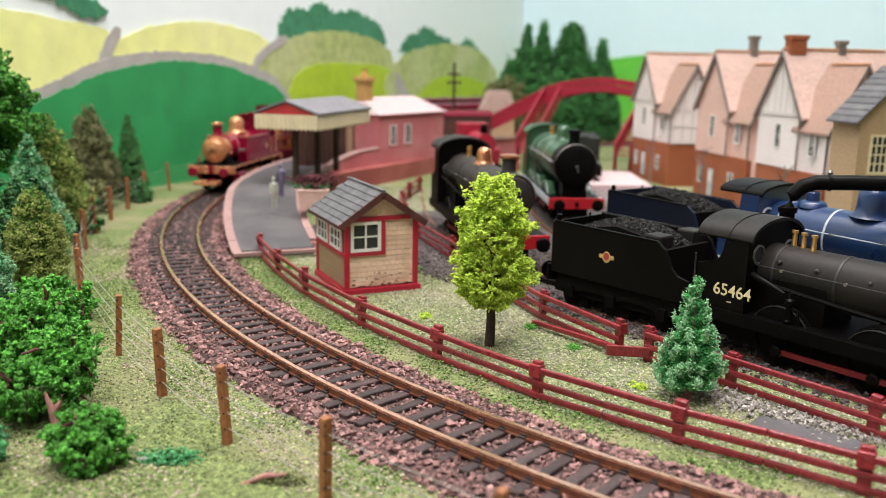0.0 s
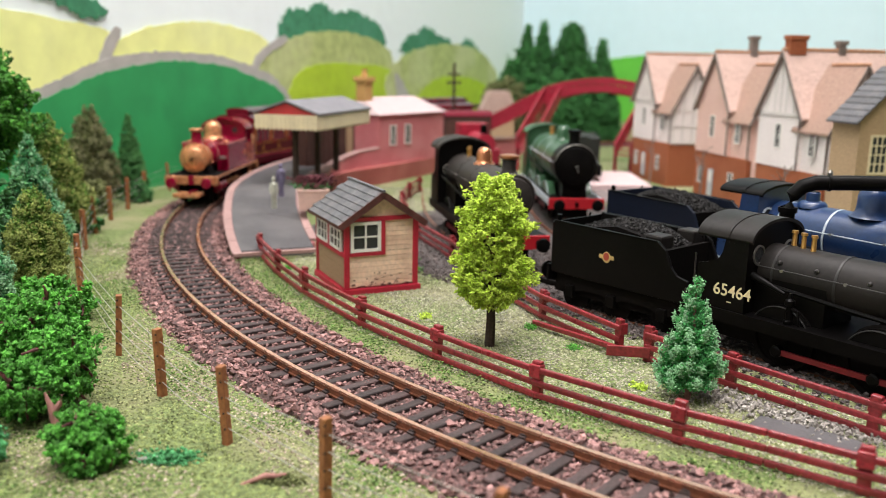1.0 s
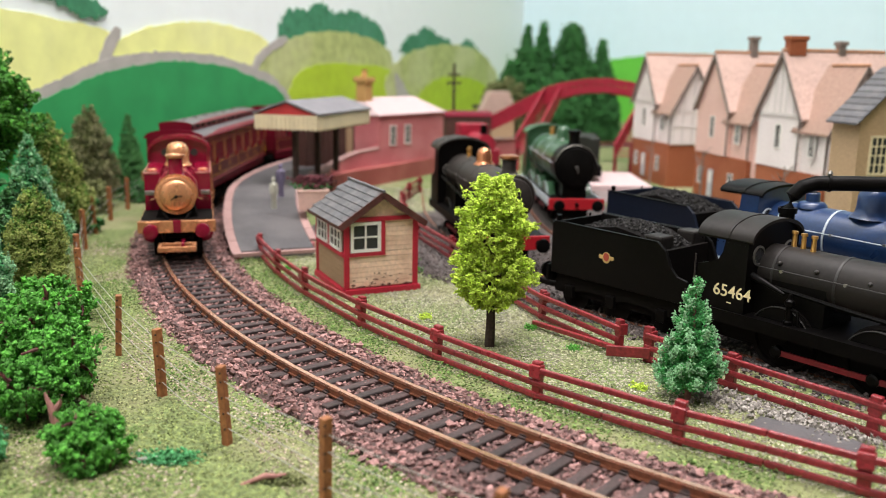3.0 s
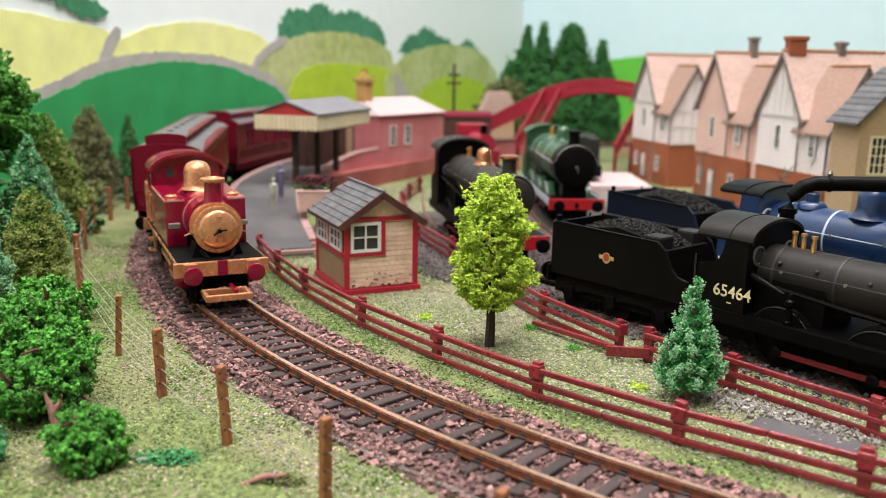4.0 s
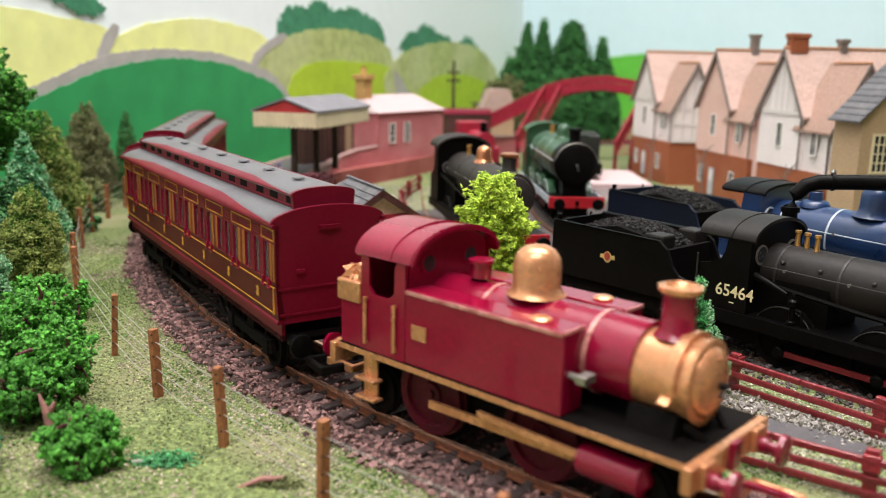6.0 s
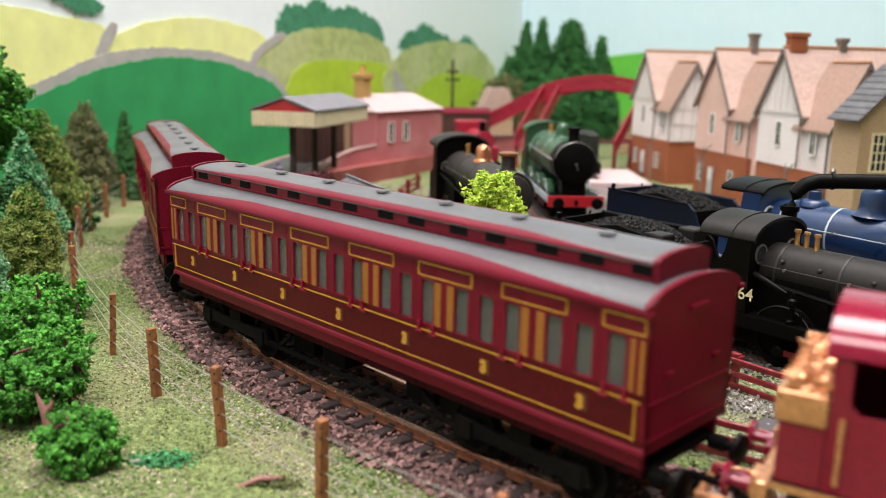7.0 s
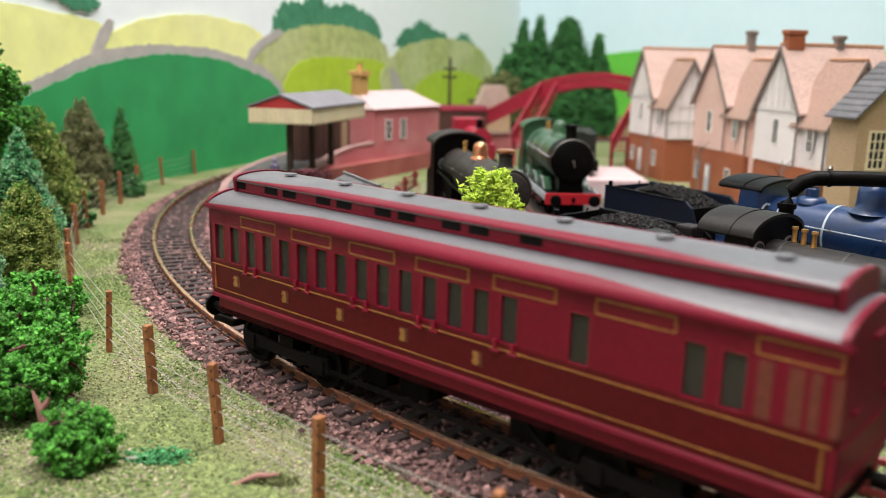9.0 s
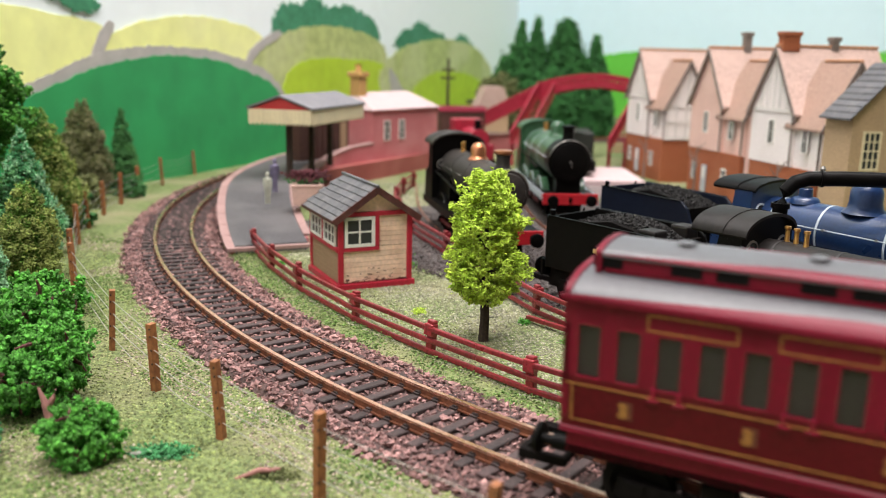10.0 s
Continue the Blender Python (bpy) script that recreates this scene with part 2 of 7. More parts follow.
ROAD_PALE = material("pale_pink_road", (0.55, 0.42, 0.42), 0.85, spread=0.1, grain=600, blotch=30, bump=0.2)
SKIN_GREY = material("painted_figure_pale", (0.45, 0.46, 0.38), 0.6, spread=0.3, grain=500, blotch=120, second=(0.30, 0.30, 0.24))
FIG_DARK = material("painted_figure_violet", (0.17, 0.15, 0.24), 0.6, spread=0.3, grain=500, blotch=120, second=(0.05, 0.05, 0.07))


# ---- small mesh tools, in millimetres ----
def part(name, bm, mat, parent, label="", kind="", smooth=False, bevel=0.0):
    """Link a bmesh (millimetres) as one mesh object under a thing, or at top level where parent is None."""
    bmesh.ops.scale(bm, vec=(MM, MM, MM), verts=bm.verts)
    me = bpy.data.meshes.new(name)
    bm.to_mesh(me)
    bm.free()
    me.materials.append(mat)
    if smooth:
        for p in me.polygons:
            p.use_smooth = True
    ob = new(name, me)
    if parent is not None:
        ob.parent = parent
    if bevel:
        mod = ob.modifiers.new("edge", "BEVEL")
        mod.width, mod.segments, mod.limit_method, mod.angle_limit = bevel * MM, 2, "ANGLE", radians(40)
    if smooth:
        mod = ob.modifiers.new("split", "EDGE_SPLIT")
        mod.split_angle = radians(38)
    return tagged(ob, label, kind=kind)


def thing(name, label, category, x=0, y=0, z=0, turn=0, group="", kind=""):
    ob = new(name)
    ob.empty_display_size = 0.005
    ob.matrix_basis = pose(x * MM, y * MM, z * MM, 0, 0, turn)
    return tagged(ob, label, category, group, kind)


def box(bm, x0, y0, z0, x1, y1, z1):
    v = [bm.verts.new(p) for p in ((x0, y0, z0), (x1, y0, z0), (x1, y1, z0), (x0, y1, z0), (x0, y0, z1), (x1, y0, z1), (x1, y1, z1), (x0, y1, z1))]
    for f in ((3, 2, 1, 0), (4, 5, 6, 7), (0, 1, 5, 4), (1, 2, 6, 5), (2, 3, 7, 6), (3, 0, 4, 7)):
        bm.faces.new([v[i] for i in f])
    return bm


def beam(bm, a, b, w, h):
    """A squared bar from a to b, w wide and h high."""
    a, b = Vector(a), Vector(b)
    d = (b - a).normalized()
    side = d.cross(Vector((0, 0, 1)))
    side = side.normalized() if side.length > 0.01 else Vector((1, 0, 0))
    up = side.cross(d)
    v = [bm.verts.new(p + side * (sx * w / 2) + up * (sz * h / 2)) for p in (a, b) for sx, sz in ((-1, -1), (1, -1), (1, 1), (-1, 1))]
    for f in ((0, 1, 2, 3), (7, 6, 5, 4), (0, 4, 5, 1), (1, 5, 6, 2), (2, 6, 7, 3), (3, 7, 4, 0)):
        bm.faces.new([v[i] for i in f])
    return bm


def tube(bm, pts, radii, seg=12, caps=True):
    """A round bar along pts; radii: one number, or one for each point."""
    pts = [Vector(p) for p in pts]
    radii = radii if isinstance(radii, (list, tuple)) else [radii] * len(pts)
    rings = []
    last = None
    for i, p in enumerate(pts):
        d = (pts[min(i + 1, len(pts) - 1)] - pts[max(i - 1, 0)])
        d = d.normalized() if d.length > 1e-9 else last
        last = d
        ref = Vector((0, 0, 1)) if abs(d.z) < 0.9 else Vector((1, 0, 0))
        s = d.cross(ref).normalized()
        u = s.cross(d)
        rings.append([bm.verts.new(p + (s * math.cos(a) + u * math.sin(a)) * radii[i]) for a in (2 * math.pi * k / seg for k in range(seg))])
    for r0, r1 in zip(rings, rings[1:]):
        for k in range(seg):
            bm.faces.new((r0[k], r0[(k + 1) % seg], r1[(k + 1) % seg], r1[k]))
    if caps:
        bm.faces.new(rings[0][::-1])
        bm.faces.new(rings[-1])
    return bm


def lathe(bm, at, profile, seg=20, axis="z"):
    """A turned form at a point: profile of (radius, height) along the axis."""
    at = Vector(at)
    ax = {"x": Vector((1, 0, 0)), "y": Vector((0, 1, 0)), "z": Vector((0, 0, 1))}[axis]
    s = Vector((0, 1, 0)) if axis == "x" else Vector((1, 0, 0))
    u = ax.cross(s)
    rings = []
    for r, h in profile:
        r = max(r, 0.01)
        rings.append([bm.verts.new(at + ax * h + (s * math.cos(a) + u * math.sin(a)) * r) for a in (2 * math.pi * k / seg for k in range(seg))])
    for r0, r1 in zip(rings, rings[1:]):
        for k in range(seg):
            bm.faces.new((r0[k], r0[(k + 1) % seg], r1[(k + 1) % seg], r1[k]))
    bm.faces.new(rings[0][::-1])
    bm.faces.new(rings[-1])
    return bm


def prism(bm, outline, h0, h1, axis="z"):
    """An outline of (a, b) pushed from h0 to h1: axis z has (x, y), axis x has (y, z), axis y has (x, z)."""
    def at(a, b, h):
        return {"z": (a, b, h), "x": (h, a, b), "y": (a, h, b)}[axis]
    lo = [bm.verts.new(at(a, b, h0)) for a, b in outline]
    hi = [bm.verts.new(at(a, b, h1)) for a, b in outline]
    n = len(outline)
    bm.faces.new(lo[::-1])
    bm.faces.new(hi)
    for k in range(n):
        bm.faces.new((lo[k], lo[(k + 1) % n], hi[(k + 1) % n], hi[k]))
    bmesh.ops.recalc_face_normals(bm, faces=bm.faces)
    return bm


def B():
    return bmesh.new()

# ---- plan ----
CX, CY, R = 349.0, 562.0, 502.65      # centre and radius of the running line
ROW_X, ROW_Y, ROW_TURN = 163.0, 742.0, -79.6   # the row of houses


def arc(r, deg):
    a = radians(deg)
    return CX + r * math.cos(a), CY + r * math.sin(a)


def clumps(name, centres, sizes, mat, parent, label="", kind="", flat=1.0, seed=1, spike=1.0):
    """Many small ragged lumps (each a jittered octahedron) in one mesh."""
    rng = np.random.default_rng(seed)
    centres, sizes = np.asarray(centres, float), np.asarray(sizes, float)
    base = np.array([(1, 0, 0), (-1, 0, 0), (0, 1, 0), (0, -1, 0), (0, 0, 1), (0, 0, -1)], float)
    n = len(centres)
    v = (base[None] * rng.uniform(0.55, 1.35, (n, 6, 1)) + rng.normal(0, 0.18, (n, 6, 3))) * np.array((spike, spike ** -0.5, spike ** -0.5))
    ang = rng.uniform(0, 2 * np.pi, (n, 3))
    ca, sa, cb, sb = np.cos(ang[:, 0]), np.sin(ang[:, 0]), np.cos(ang[:, 1]), np.sin(ang[:, 1])
    x, y, z = v[..., 0].copy(), v[..., 1].copy(), v[..., 2].copy()
    cc, sc = np.cos(ang[:, 2])[:, None], np.sin(ang[:, 2])[:, None]
    x, z = x * cc - z * sc, x * sc + z * cc
    y, z = y * cb[:, None] - z * sb[:, None], y * sb[:, None] + z * cb[:, None]
    x, y = x * ca[:, None] - y * sa[:, None], x * sa[:, None] + y * ca[:, None]
    v = np.stack([x, y, z * flat], -1) * sizes[:, None, None] + centres[:, None]
    tri = np.array([(0, 2, 4), (2, 1, 4), (1, 3, 4), (3, 0, 4), (2, 0, 5), (1, 2, 5), (3, 1, 5), (0, 3, 5)])
    faces = (tri[None] + (np.arange(n) * 6)[:, None, None]).reshape(-1, 3)
    me = bpy.data.meshes.new(name)
    me.from_pydata((v.reshape(-1, 3) * MM).tolist(), [], faces.tolist())
    me.materials.append(mat)
    ob = new(name, me)
    if parent is not None:
        ob.parent = parent
    return tagged(ob, label, kind=kind)


# ---- room shell: the painted walls, unseen plain walls and ceiling greyed to cut bounced light ----
WALL_TURN = math.degrees(math.atan2(0.93969, 0.34202))
WX, WY = -164.7, 749.0     # foot of the painted wall; u runs along it, away from the camera
CORNER_U = 885.0


def wall_frame(u):
    return pose((WX + u * 0.34202) * MM, (WY + u * 0.93969) * MM, 0, 0, 0, WALL_TURN)


# local x runs along the wall, local y goes into it
wall_west = part("wall_west", box(B(), -1900, 0, -750, CORNER_U + 60, 60, 1250), SKY, None, "pale sky-blue room wall painted with hills", kind="structure")
wall_west.matrix_basis = wall_frame(0)
wall_north = part("wall_north", box(B(), CORNER_U, -2200, -750, CORNER_U + 60, 0, 1250), SKY_BLUE, None, "plain pale blue painted room wall", kind="structure")
wall_north.matrix_basis = wall_frame(0)
wall_south = part("wall_south", box(B(), -1900, -2200, -750, -1840, 0, 1250), ROOM_GREY, None, "plain unseen room wall, greyed to limit bounced light", kind="structure")
wall_south.matrix_basis = wall_frame(0)
wall_east = part("wall_east", box(B(), -1900, -2260, -750, CORNER_U + 60, -2200, 1250), ROOM_GREY, None, "plain unseen room wall, greyed to limit bounced light", kind="structure")
wall_east.matrix_basis = wall_frame(0)
ceiling = part("ceiling", box(B(), -1900, -2260, 1250, CORNER_U + 60, 60, 1300), ROOM_GREY, None, "plain unseen ceiling, greyed to limit bounced light", kind="structure")
ceiling.matrix_basis = wall_frame(0)
floor = part("floor", box(B(), -1900, -2260, -800, CORNER_U + 60, 60, -750), ROOM_GREY, None, "unseen grey room floor", kind="structure")
floor.matrix_basis = wall_frame(0)


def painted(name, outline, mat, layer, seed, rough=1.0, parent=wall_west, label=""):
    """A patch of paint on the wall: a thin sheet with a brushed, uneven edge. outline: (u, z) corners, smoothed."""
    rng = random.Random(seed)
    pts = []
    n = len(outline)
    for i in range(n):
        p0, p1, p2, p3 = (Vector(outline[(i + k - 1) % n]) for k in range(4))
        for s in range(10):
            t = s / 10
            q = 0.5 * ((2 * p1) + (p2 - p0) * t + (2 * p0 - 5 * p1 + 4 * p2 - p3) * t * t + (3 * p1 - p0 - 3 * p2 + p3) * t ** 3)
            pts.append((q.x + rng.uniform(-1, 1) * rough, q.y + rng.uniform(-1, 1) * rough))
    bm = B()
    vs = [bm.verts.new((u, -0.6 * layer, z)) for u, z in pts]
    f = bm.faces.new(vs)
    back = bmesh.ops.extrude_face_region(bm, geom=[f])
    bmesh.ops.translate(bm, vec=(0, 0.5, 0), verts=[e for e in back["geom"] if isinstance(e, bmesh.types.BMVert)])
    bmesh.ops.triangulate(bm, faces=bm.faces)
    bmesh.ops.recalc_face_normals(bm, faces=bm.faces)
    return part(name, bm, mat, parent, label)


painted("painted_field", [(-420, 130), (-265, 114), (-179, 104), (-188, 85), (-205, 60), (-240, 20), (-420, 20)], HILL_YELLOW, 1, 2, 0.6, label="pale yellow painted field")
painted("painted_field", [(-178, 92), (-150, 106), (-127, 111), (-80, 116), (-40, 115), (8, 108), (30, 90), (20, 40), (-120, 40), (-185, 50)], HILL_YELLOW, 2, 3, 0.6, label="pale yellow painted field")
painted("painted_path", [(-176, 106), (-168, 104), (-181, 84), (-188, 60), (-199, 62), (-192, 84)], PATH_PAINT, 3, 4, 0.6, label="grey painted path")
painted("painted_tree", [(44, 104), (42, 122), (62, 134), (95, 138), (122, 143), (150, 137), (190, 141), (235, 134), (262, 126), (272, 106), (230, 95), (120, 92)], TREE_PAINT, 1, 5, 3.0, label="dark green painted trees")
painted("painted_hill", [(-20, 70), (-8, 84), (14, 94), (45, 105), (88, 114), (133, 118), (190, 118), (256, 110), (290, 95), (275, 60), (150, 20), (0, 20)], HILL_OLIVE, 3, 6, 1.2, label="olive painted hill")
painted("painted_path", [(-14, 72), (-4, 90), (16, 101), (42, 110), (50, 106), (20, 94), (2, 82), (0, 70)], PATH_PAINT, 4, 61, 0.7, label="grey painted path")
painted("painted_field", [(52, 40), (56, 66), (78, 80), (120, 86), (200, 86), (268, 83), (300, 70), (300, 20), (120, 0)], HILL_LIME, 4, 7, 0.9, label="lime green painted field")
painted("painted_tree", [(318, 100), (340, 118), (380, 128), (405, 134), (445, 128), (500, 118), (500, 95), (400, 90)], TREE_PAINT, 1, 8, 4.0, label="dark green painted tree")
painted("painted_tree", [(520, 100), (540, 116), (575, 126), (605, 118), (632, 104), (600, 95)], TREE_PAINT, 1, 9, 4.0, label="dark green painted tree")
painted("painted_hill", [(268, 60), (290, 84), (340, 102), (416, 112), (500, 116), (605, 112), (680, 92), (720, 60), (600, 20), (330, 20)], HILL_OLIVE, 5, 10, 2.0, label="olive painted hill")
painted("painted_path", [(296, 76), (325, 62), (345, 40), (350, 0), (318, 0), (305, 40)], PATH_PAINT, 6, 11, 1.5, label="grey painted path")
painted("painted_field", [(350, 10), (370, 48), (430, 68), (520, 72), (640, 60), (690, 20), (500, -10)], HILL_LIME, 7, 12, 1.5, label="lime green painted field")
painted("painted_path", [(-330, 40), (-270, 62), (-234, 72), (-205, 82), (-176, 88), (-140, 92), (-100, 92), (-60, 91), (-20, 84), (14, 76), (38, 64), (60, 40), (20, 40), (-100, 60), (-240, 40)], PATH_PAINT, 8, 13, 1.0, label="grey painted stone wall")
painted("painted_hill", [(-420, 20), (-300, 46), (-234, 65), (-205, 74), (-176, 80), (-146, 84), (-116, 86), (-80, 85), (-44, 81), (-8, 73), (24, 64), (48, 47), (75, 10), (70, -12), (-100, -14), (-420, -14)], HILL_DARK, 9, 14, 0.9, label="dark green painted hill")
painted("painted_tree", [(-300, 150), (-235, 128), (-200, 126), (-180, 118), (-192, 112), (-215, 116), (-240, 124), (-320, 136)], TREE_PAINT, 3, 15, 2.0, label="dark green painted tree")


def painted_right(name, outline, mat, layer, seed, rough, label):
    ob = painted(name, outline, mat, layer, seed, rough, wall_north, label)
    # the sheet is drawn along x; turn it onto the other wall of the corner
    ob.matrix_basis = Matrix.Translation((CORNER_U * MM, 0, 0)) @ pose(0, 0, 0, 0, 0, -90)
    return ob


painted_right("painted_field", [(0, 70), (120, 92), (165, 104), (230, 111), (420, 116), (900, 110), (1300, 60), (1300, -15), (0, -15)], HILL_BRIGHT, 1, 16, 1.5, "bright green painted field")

# ---- the layout board with its grass ----
def ground_height(x, y):
    d = math.hypot(x - CX, y - CY)
    bank = max(0.0, min(1.0, (d - 528) / 30)) * 1.2
    return -5.0 + bank + 0.5 * noise.noise(Vector((x * 0.03, y * 0.03, 0))) + 0.25 * noise.noise(Vector((x * 0.12, y * 0.12, 3)))


def build_ground():
    bm = B()
    xs = [-1500, -1000, -600, -400] + [-300 + 6 * i for i in range(110)] + [400, 500, 700, 1000, 1500]
    ys = [-900, -500, -200, 0, 60, 100] + [120 + 6 * i for i in range(110)] + [800, 900, 1000, 1200, 1500, 1900]

    def beyond(x, y):
        """How far a place lies behind the two painted walls."""
        return (x - WX) * -0.93969 + (y - WY) * 0.34202 - 4, (x - WX) * 0.34202 + (y - WY) * 0.93969 - CORNER_U - 4

    def kept(x, y):
        p, q = (max(0.0, v) for v in beyond(x, y))
        return bm.verts.new((x + 0.93969 * p - 0.34202 * q, y - 0.34202 * p - 0.93969 * q, ground_height(x, y)))

    grid = [[kept(x, y) for x in xs] for y in ys]
    for j in range(len(ys) - 1):
        for i in range(len(xs) - 1):
            # keep within the painted walls
            out = [beyond(x, y) for x in xs[i:i + 2] for y in ys[j:j + 2]]
            if all(p > 0 for p, q in out) or all(q > 0 for p, q in out):
                continue
            bm.faces.new((grid[j][i], grid[j][i + 1], grid[j + 1][i + 1], grid[j + 1][i]))
    bmesh.ops.delete(bm, geom=[v for v in bm.verts if not v.link_faces], context="VERTS")
    return part("ground", bm, TURF, None, "scenic ground of fine yellow-green static grass", kind="structure", smooth=True)


build_ground()


# ---- track ----
def ring_band(bm, r0, r1, z0, z1, a0, a1, step=1.0, skew=0.0):
    """A curved slab between two radii."""
    n = max(2, int(abs(a1 - a0) / step))
    rows = []
    for i in range(n + 1):
        a = a0 + (a1 - a0) * i / n
        rows.append([bm.verts.new((*arc(r, a), z)) for r, z in ((r0 - skew, z0), (r1 + skew, z0), (r1, z1), (r0, z1))])
    for p, q in zip(rows, rows[1:]):
        for k in range(4):
            bm.faces.new((p[k], q[k], q[(k + 1) % 4], p[(k + 1) % 4]))
    bm.faces.new(rows[0])
    bm.faces.new(rows[-1][::-1])
    bmesh.ops.recalc_face_normals(bm, faces=bm.faces)
    return bm


T0, T1 = 100.0, 262.0
track = thing("railway_track", "single curved model railway line with rusty rails on dark sleepers", "railway track", kind="structure")
for r in (R - 8.7, R + 8.7):
    rail = part("rail", ring_band(B(), r - 0.45, r + 0.45, -2.4, -0.35, T0, T1, 0.6), RUST, track)
    part("rail_foot", ring_band(B(), r - 1.1, r + 1.1, -2.6, -2.2, T0, T1, 0.6), RUST, rail)
    part("rail_head", ring_band(B(), r - 0.62, r + 0.62, -0.75, 0.0, T0, T1, 0.6), RAILHEAD, rail)


def sleeper_mesh(w, length, h):
    bm = box(B(), -length / 2, -w / 2, -h, length / 2, w / 2, 0)
    bmesh.ops.bevel(bm, geom=list(bm.edges), offset=0.25, segments=1, affect="EDGES")
    bmesh.ops.scale(bm, vec=(MM, MM, MM), verts=bm.verts)
    me = bpy.data.meshes.new("sleeper")
    bm.to_mesh(me)
    bm.free()
    me.materials.append(SLEEPER)
    return me


SLEEPER_MESH = sleeper_mesh(2.9, 30, 2.2)
rng = random.Random(5)
pitch = math.degrees(7.0 / R)
a = T0 + 1
while a < T1:
    s = new("sleeper", SLEEPER_MESH)
    s.parent = track
    x, y = arc(R + rng.uniform(-0.3, 0.3), a)
    s.matrix_basis = pose(x * MM, y * MM, -2.5 * MM, 0, 0, a + rng.uniform(-1.2, 1.2))
    a += pitch * rng.uniform(0.97, 1.03)

chair_bm = box(B(), -1.5, -1.1, 0, 1.5, 1.1, 0.55)
box(chair_bm, -0.95, -0.8, 0.55, 0.95, 0.8, 1.0)
bmesh.ops.scale(chair_bm, vec=(MM, MM, MM), verts=chair_bm.verts)
CHAIR_MESH = bpy.data.meshes.new("rail_chair")
chair_bm.to_mesh(CHAIR_MESH)
chair_bm.free()
CHAIR_MESH.materials.append(SLEEPER)
for s in [o for o in track.children if o.name.startswith("sleeper")]:
    for side in (-8.7, 8.7):
        c = new("rail_chair", CHAIR_MESH)
        c.parent = s
        c.matrix_basis = pose(side * MM, 0, 0)

bed = part("ballast_bed", ring_band(B(), R - 21, R + 21, -6.5, -3.7, T0, T1, 1.0, skew=4), BALLAST_BED, None, "bed of pinkish-brown stone ballast under the curved track", kind="structure")


def ballast_stones():
    g = np.random.default_rng(7)
    pts, sizes = [], []
    for i in range(26000):
        a = 180 + (g.random() ** 0.75) * 68 if i % 8 else 150 + g.random() * 30
        off = g.uniform(-25, 25)
        # the edges thin out
        if abs(off) > 20 and g.random() < (abs(off) - 20) / 7:
            continue
        x, y = arc(R + off, a)
        z = -3.6 if abs(off) < 21 else -3.6 - (abs(off) - 21) * 0.35
        pts.append((x, y, z + g.uniform(-0.5, 0.75)))
        sizes.append((g.uniform(0.4, 1.1) + 0.7 * g.random() ** 9) * (1.0 if abs(off) > 15 else 0.8))
    return clumps("ballast_stones", pts, sizes, BALLAST, None, "loose pinkish-brown stone ballast around the sleepers", "stuff", flat=0.75, seed=8)


tagged(ballast_stones(), category="ballast")


def straight_track(name, pts, label, z=0.0):
    """A line of track through plan points (smoothed), with rails and sleepers."""
    top = thing(name, label, "railway track", kind="structure")
    path = []
    n = len(pts)
    for i in range(n - 1):
        p0, p1, p2, p3 = Vector(pts[max(i - 1, 0)]), Vector(pts[i]), Vector(pts[i + 1]), Vector(pts[min(i + 2, n - 1)])
        for s in range(12):
            t = s / 12
            path.append(0.5 * ((2 * p1) + (p2 - p0) * t + (2 * p0 - 5 * p1 + 4 * p2 - p3) * t * t + (3 * p1 - p0 - 3 * p2 + p3) * t ** 3))
    path.append(Vector(pts[-1]))
    for side in (-8.7, 8.7):
        bm = B()
        prev = None
        for i, p in enumerate(path):
            d = (path[min(i + 1, len(path) - 1)] - path[max(i - 1, 0)]).normalized()
            nrm = Vector((-d.y, d.x))
            q = p + nrm * side
            ring = [bm.verts.new((q.x + nrm.x * o, q.y + nrm.y * o, zz + z)) for o, zz in ((-0.5, -2.5), (0.5, -2.5), (0.5, 0), (-0.5, 0))]
            if prev:
                for k in range(4):
                    bm.faces.new((prev[k], ring[k], ring[(k + 1) % 4], prev[(k + 1) % 4]))
            prev = ring
        bmesh.ops.recalc_face_normals(bm, faces=bm.faces)
        part("rail", bm, RUST, top)
    acc, nxt = 0.0, 3.0
    for p, q in zip(path, path[1:]):
        seg = (q - p).length
        while nxt <= acc + seg:
            c = p + (q - p) * ((nxt - acc) / seg)
            s = new("sleeper", SLEEPER_MESH)
            s.parent = top
            s.matrix_basis = pose(c.x * MM, c.y * MM, (-2.5 + z) * MM, 0, 0, math.degrees(math.atan2(q.y - p.y, q.x - p.x)) + 90)
            nxt += 7.0
        acc += seg
    bm = B()
    prev = None
    for i, p in enumerate(path):
        d = (path[min(i + 1, len(path) - 1)] - path[max(i - 1, 0)]).normalized()
        nrm = Vector((-d.y, d.x))
        ring = [bm.verts.new((*(p + nrm * o), zz + z)) for o, zz in ((-24, -6.5), (24, -6.5), (20, -3.7), (-20, -3.7))]
        if prev:
            for k in range(4):
                bm.faces.new((prev[k], ring[k], ring[(k + 1) % 4], prev[(k + 1) % 4]))
        prev = ring
    bmesh.ops.recalc_face_normals(bm, faces=bm.faces)
    part("ballast_bed", bm, BALLAST_BED, top)
    return path


SIDING = straight_track("siding_track", [(-8, 640), (-2, 520), (16, 432), (36, 364), (49, 333), (88, 288), (128, 242), (180, 182), (230, 124)], "siding track with dark rails on sleepers behind the rail fence", -4.0)
SIDING_B = straight_track("siding_track", [(64, 640), (64, 560), (68, 470), (85, 403), (112, 361), (139, 319), (171, 268), (220, 191), (262, 125)], "second siding track under the blue and green engines", -2.8)


# ---- station platform, on the inside of the curve ----
PLAT_Z = 13.0


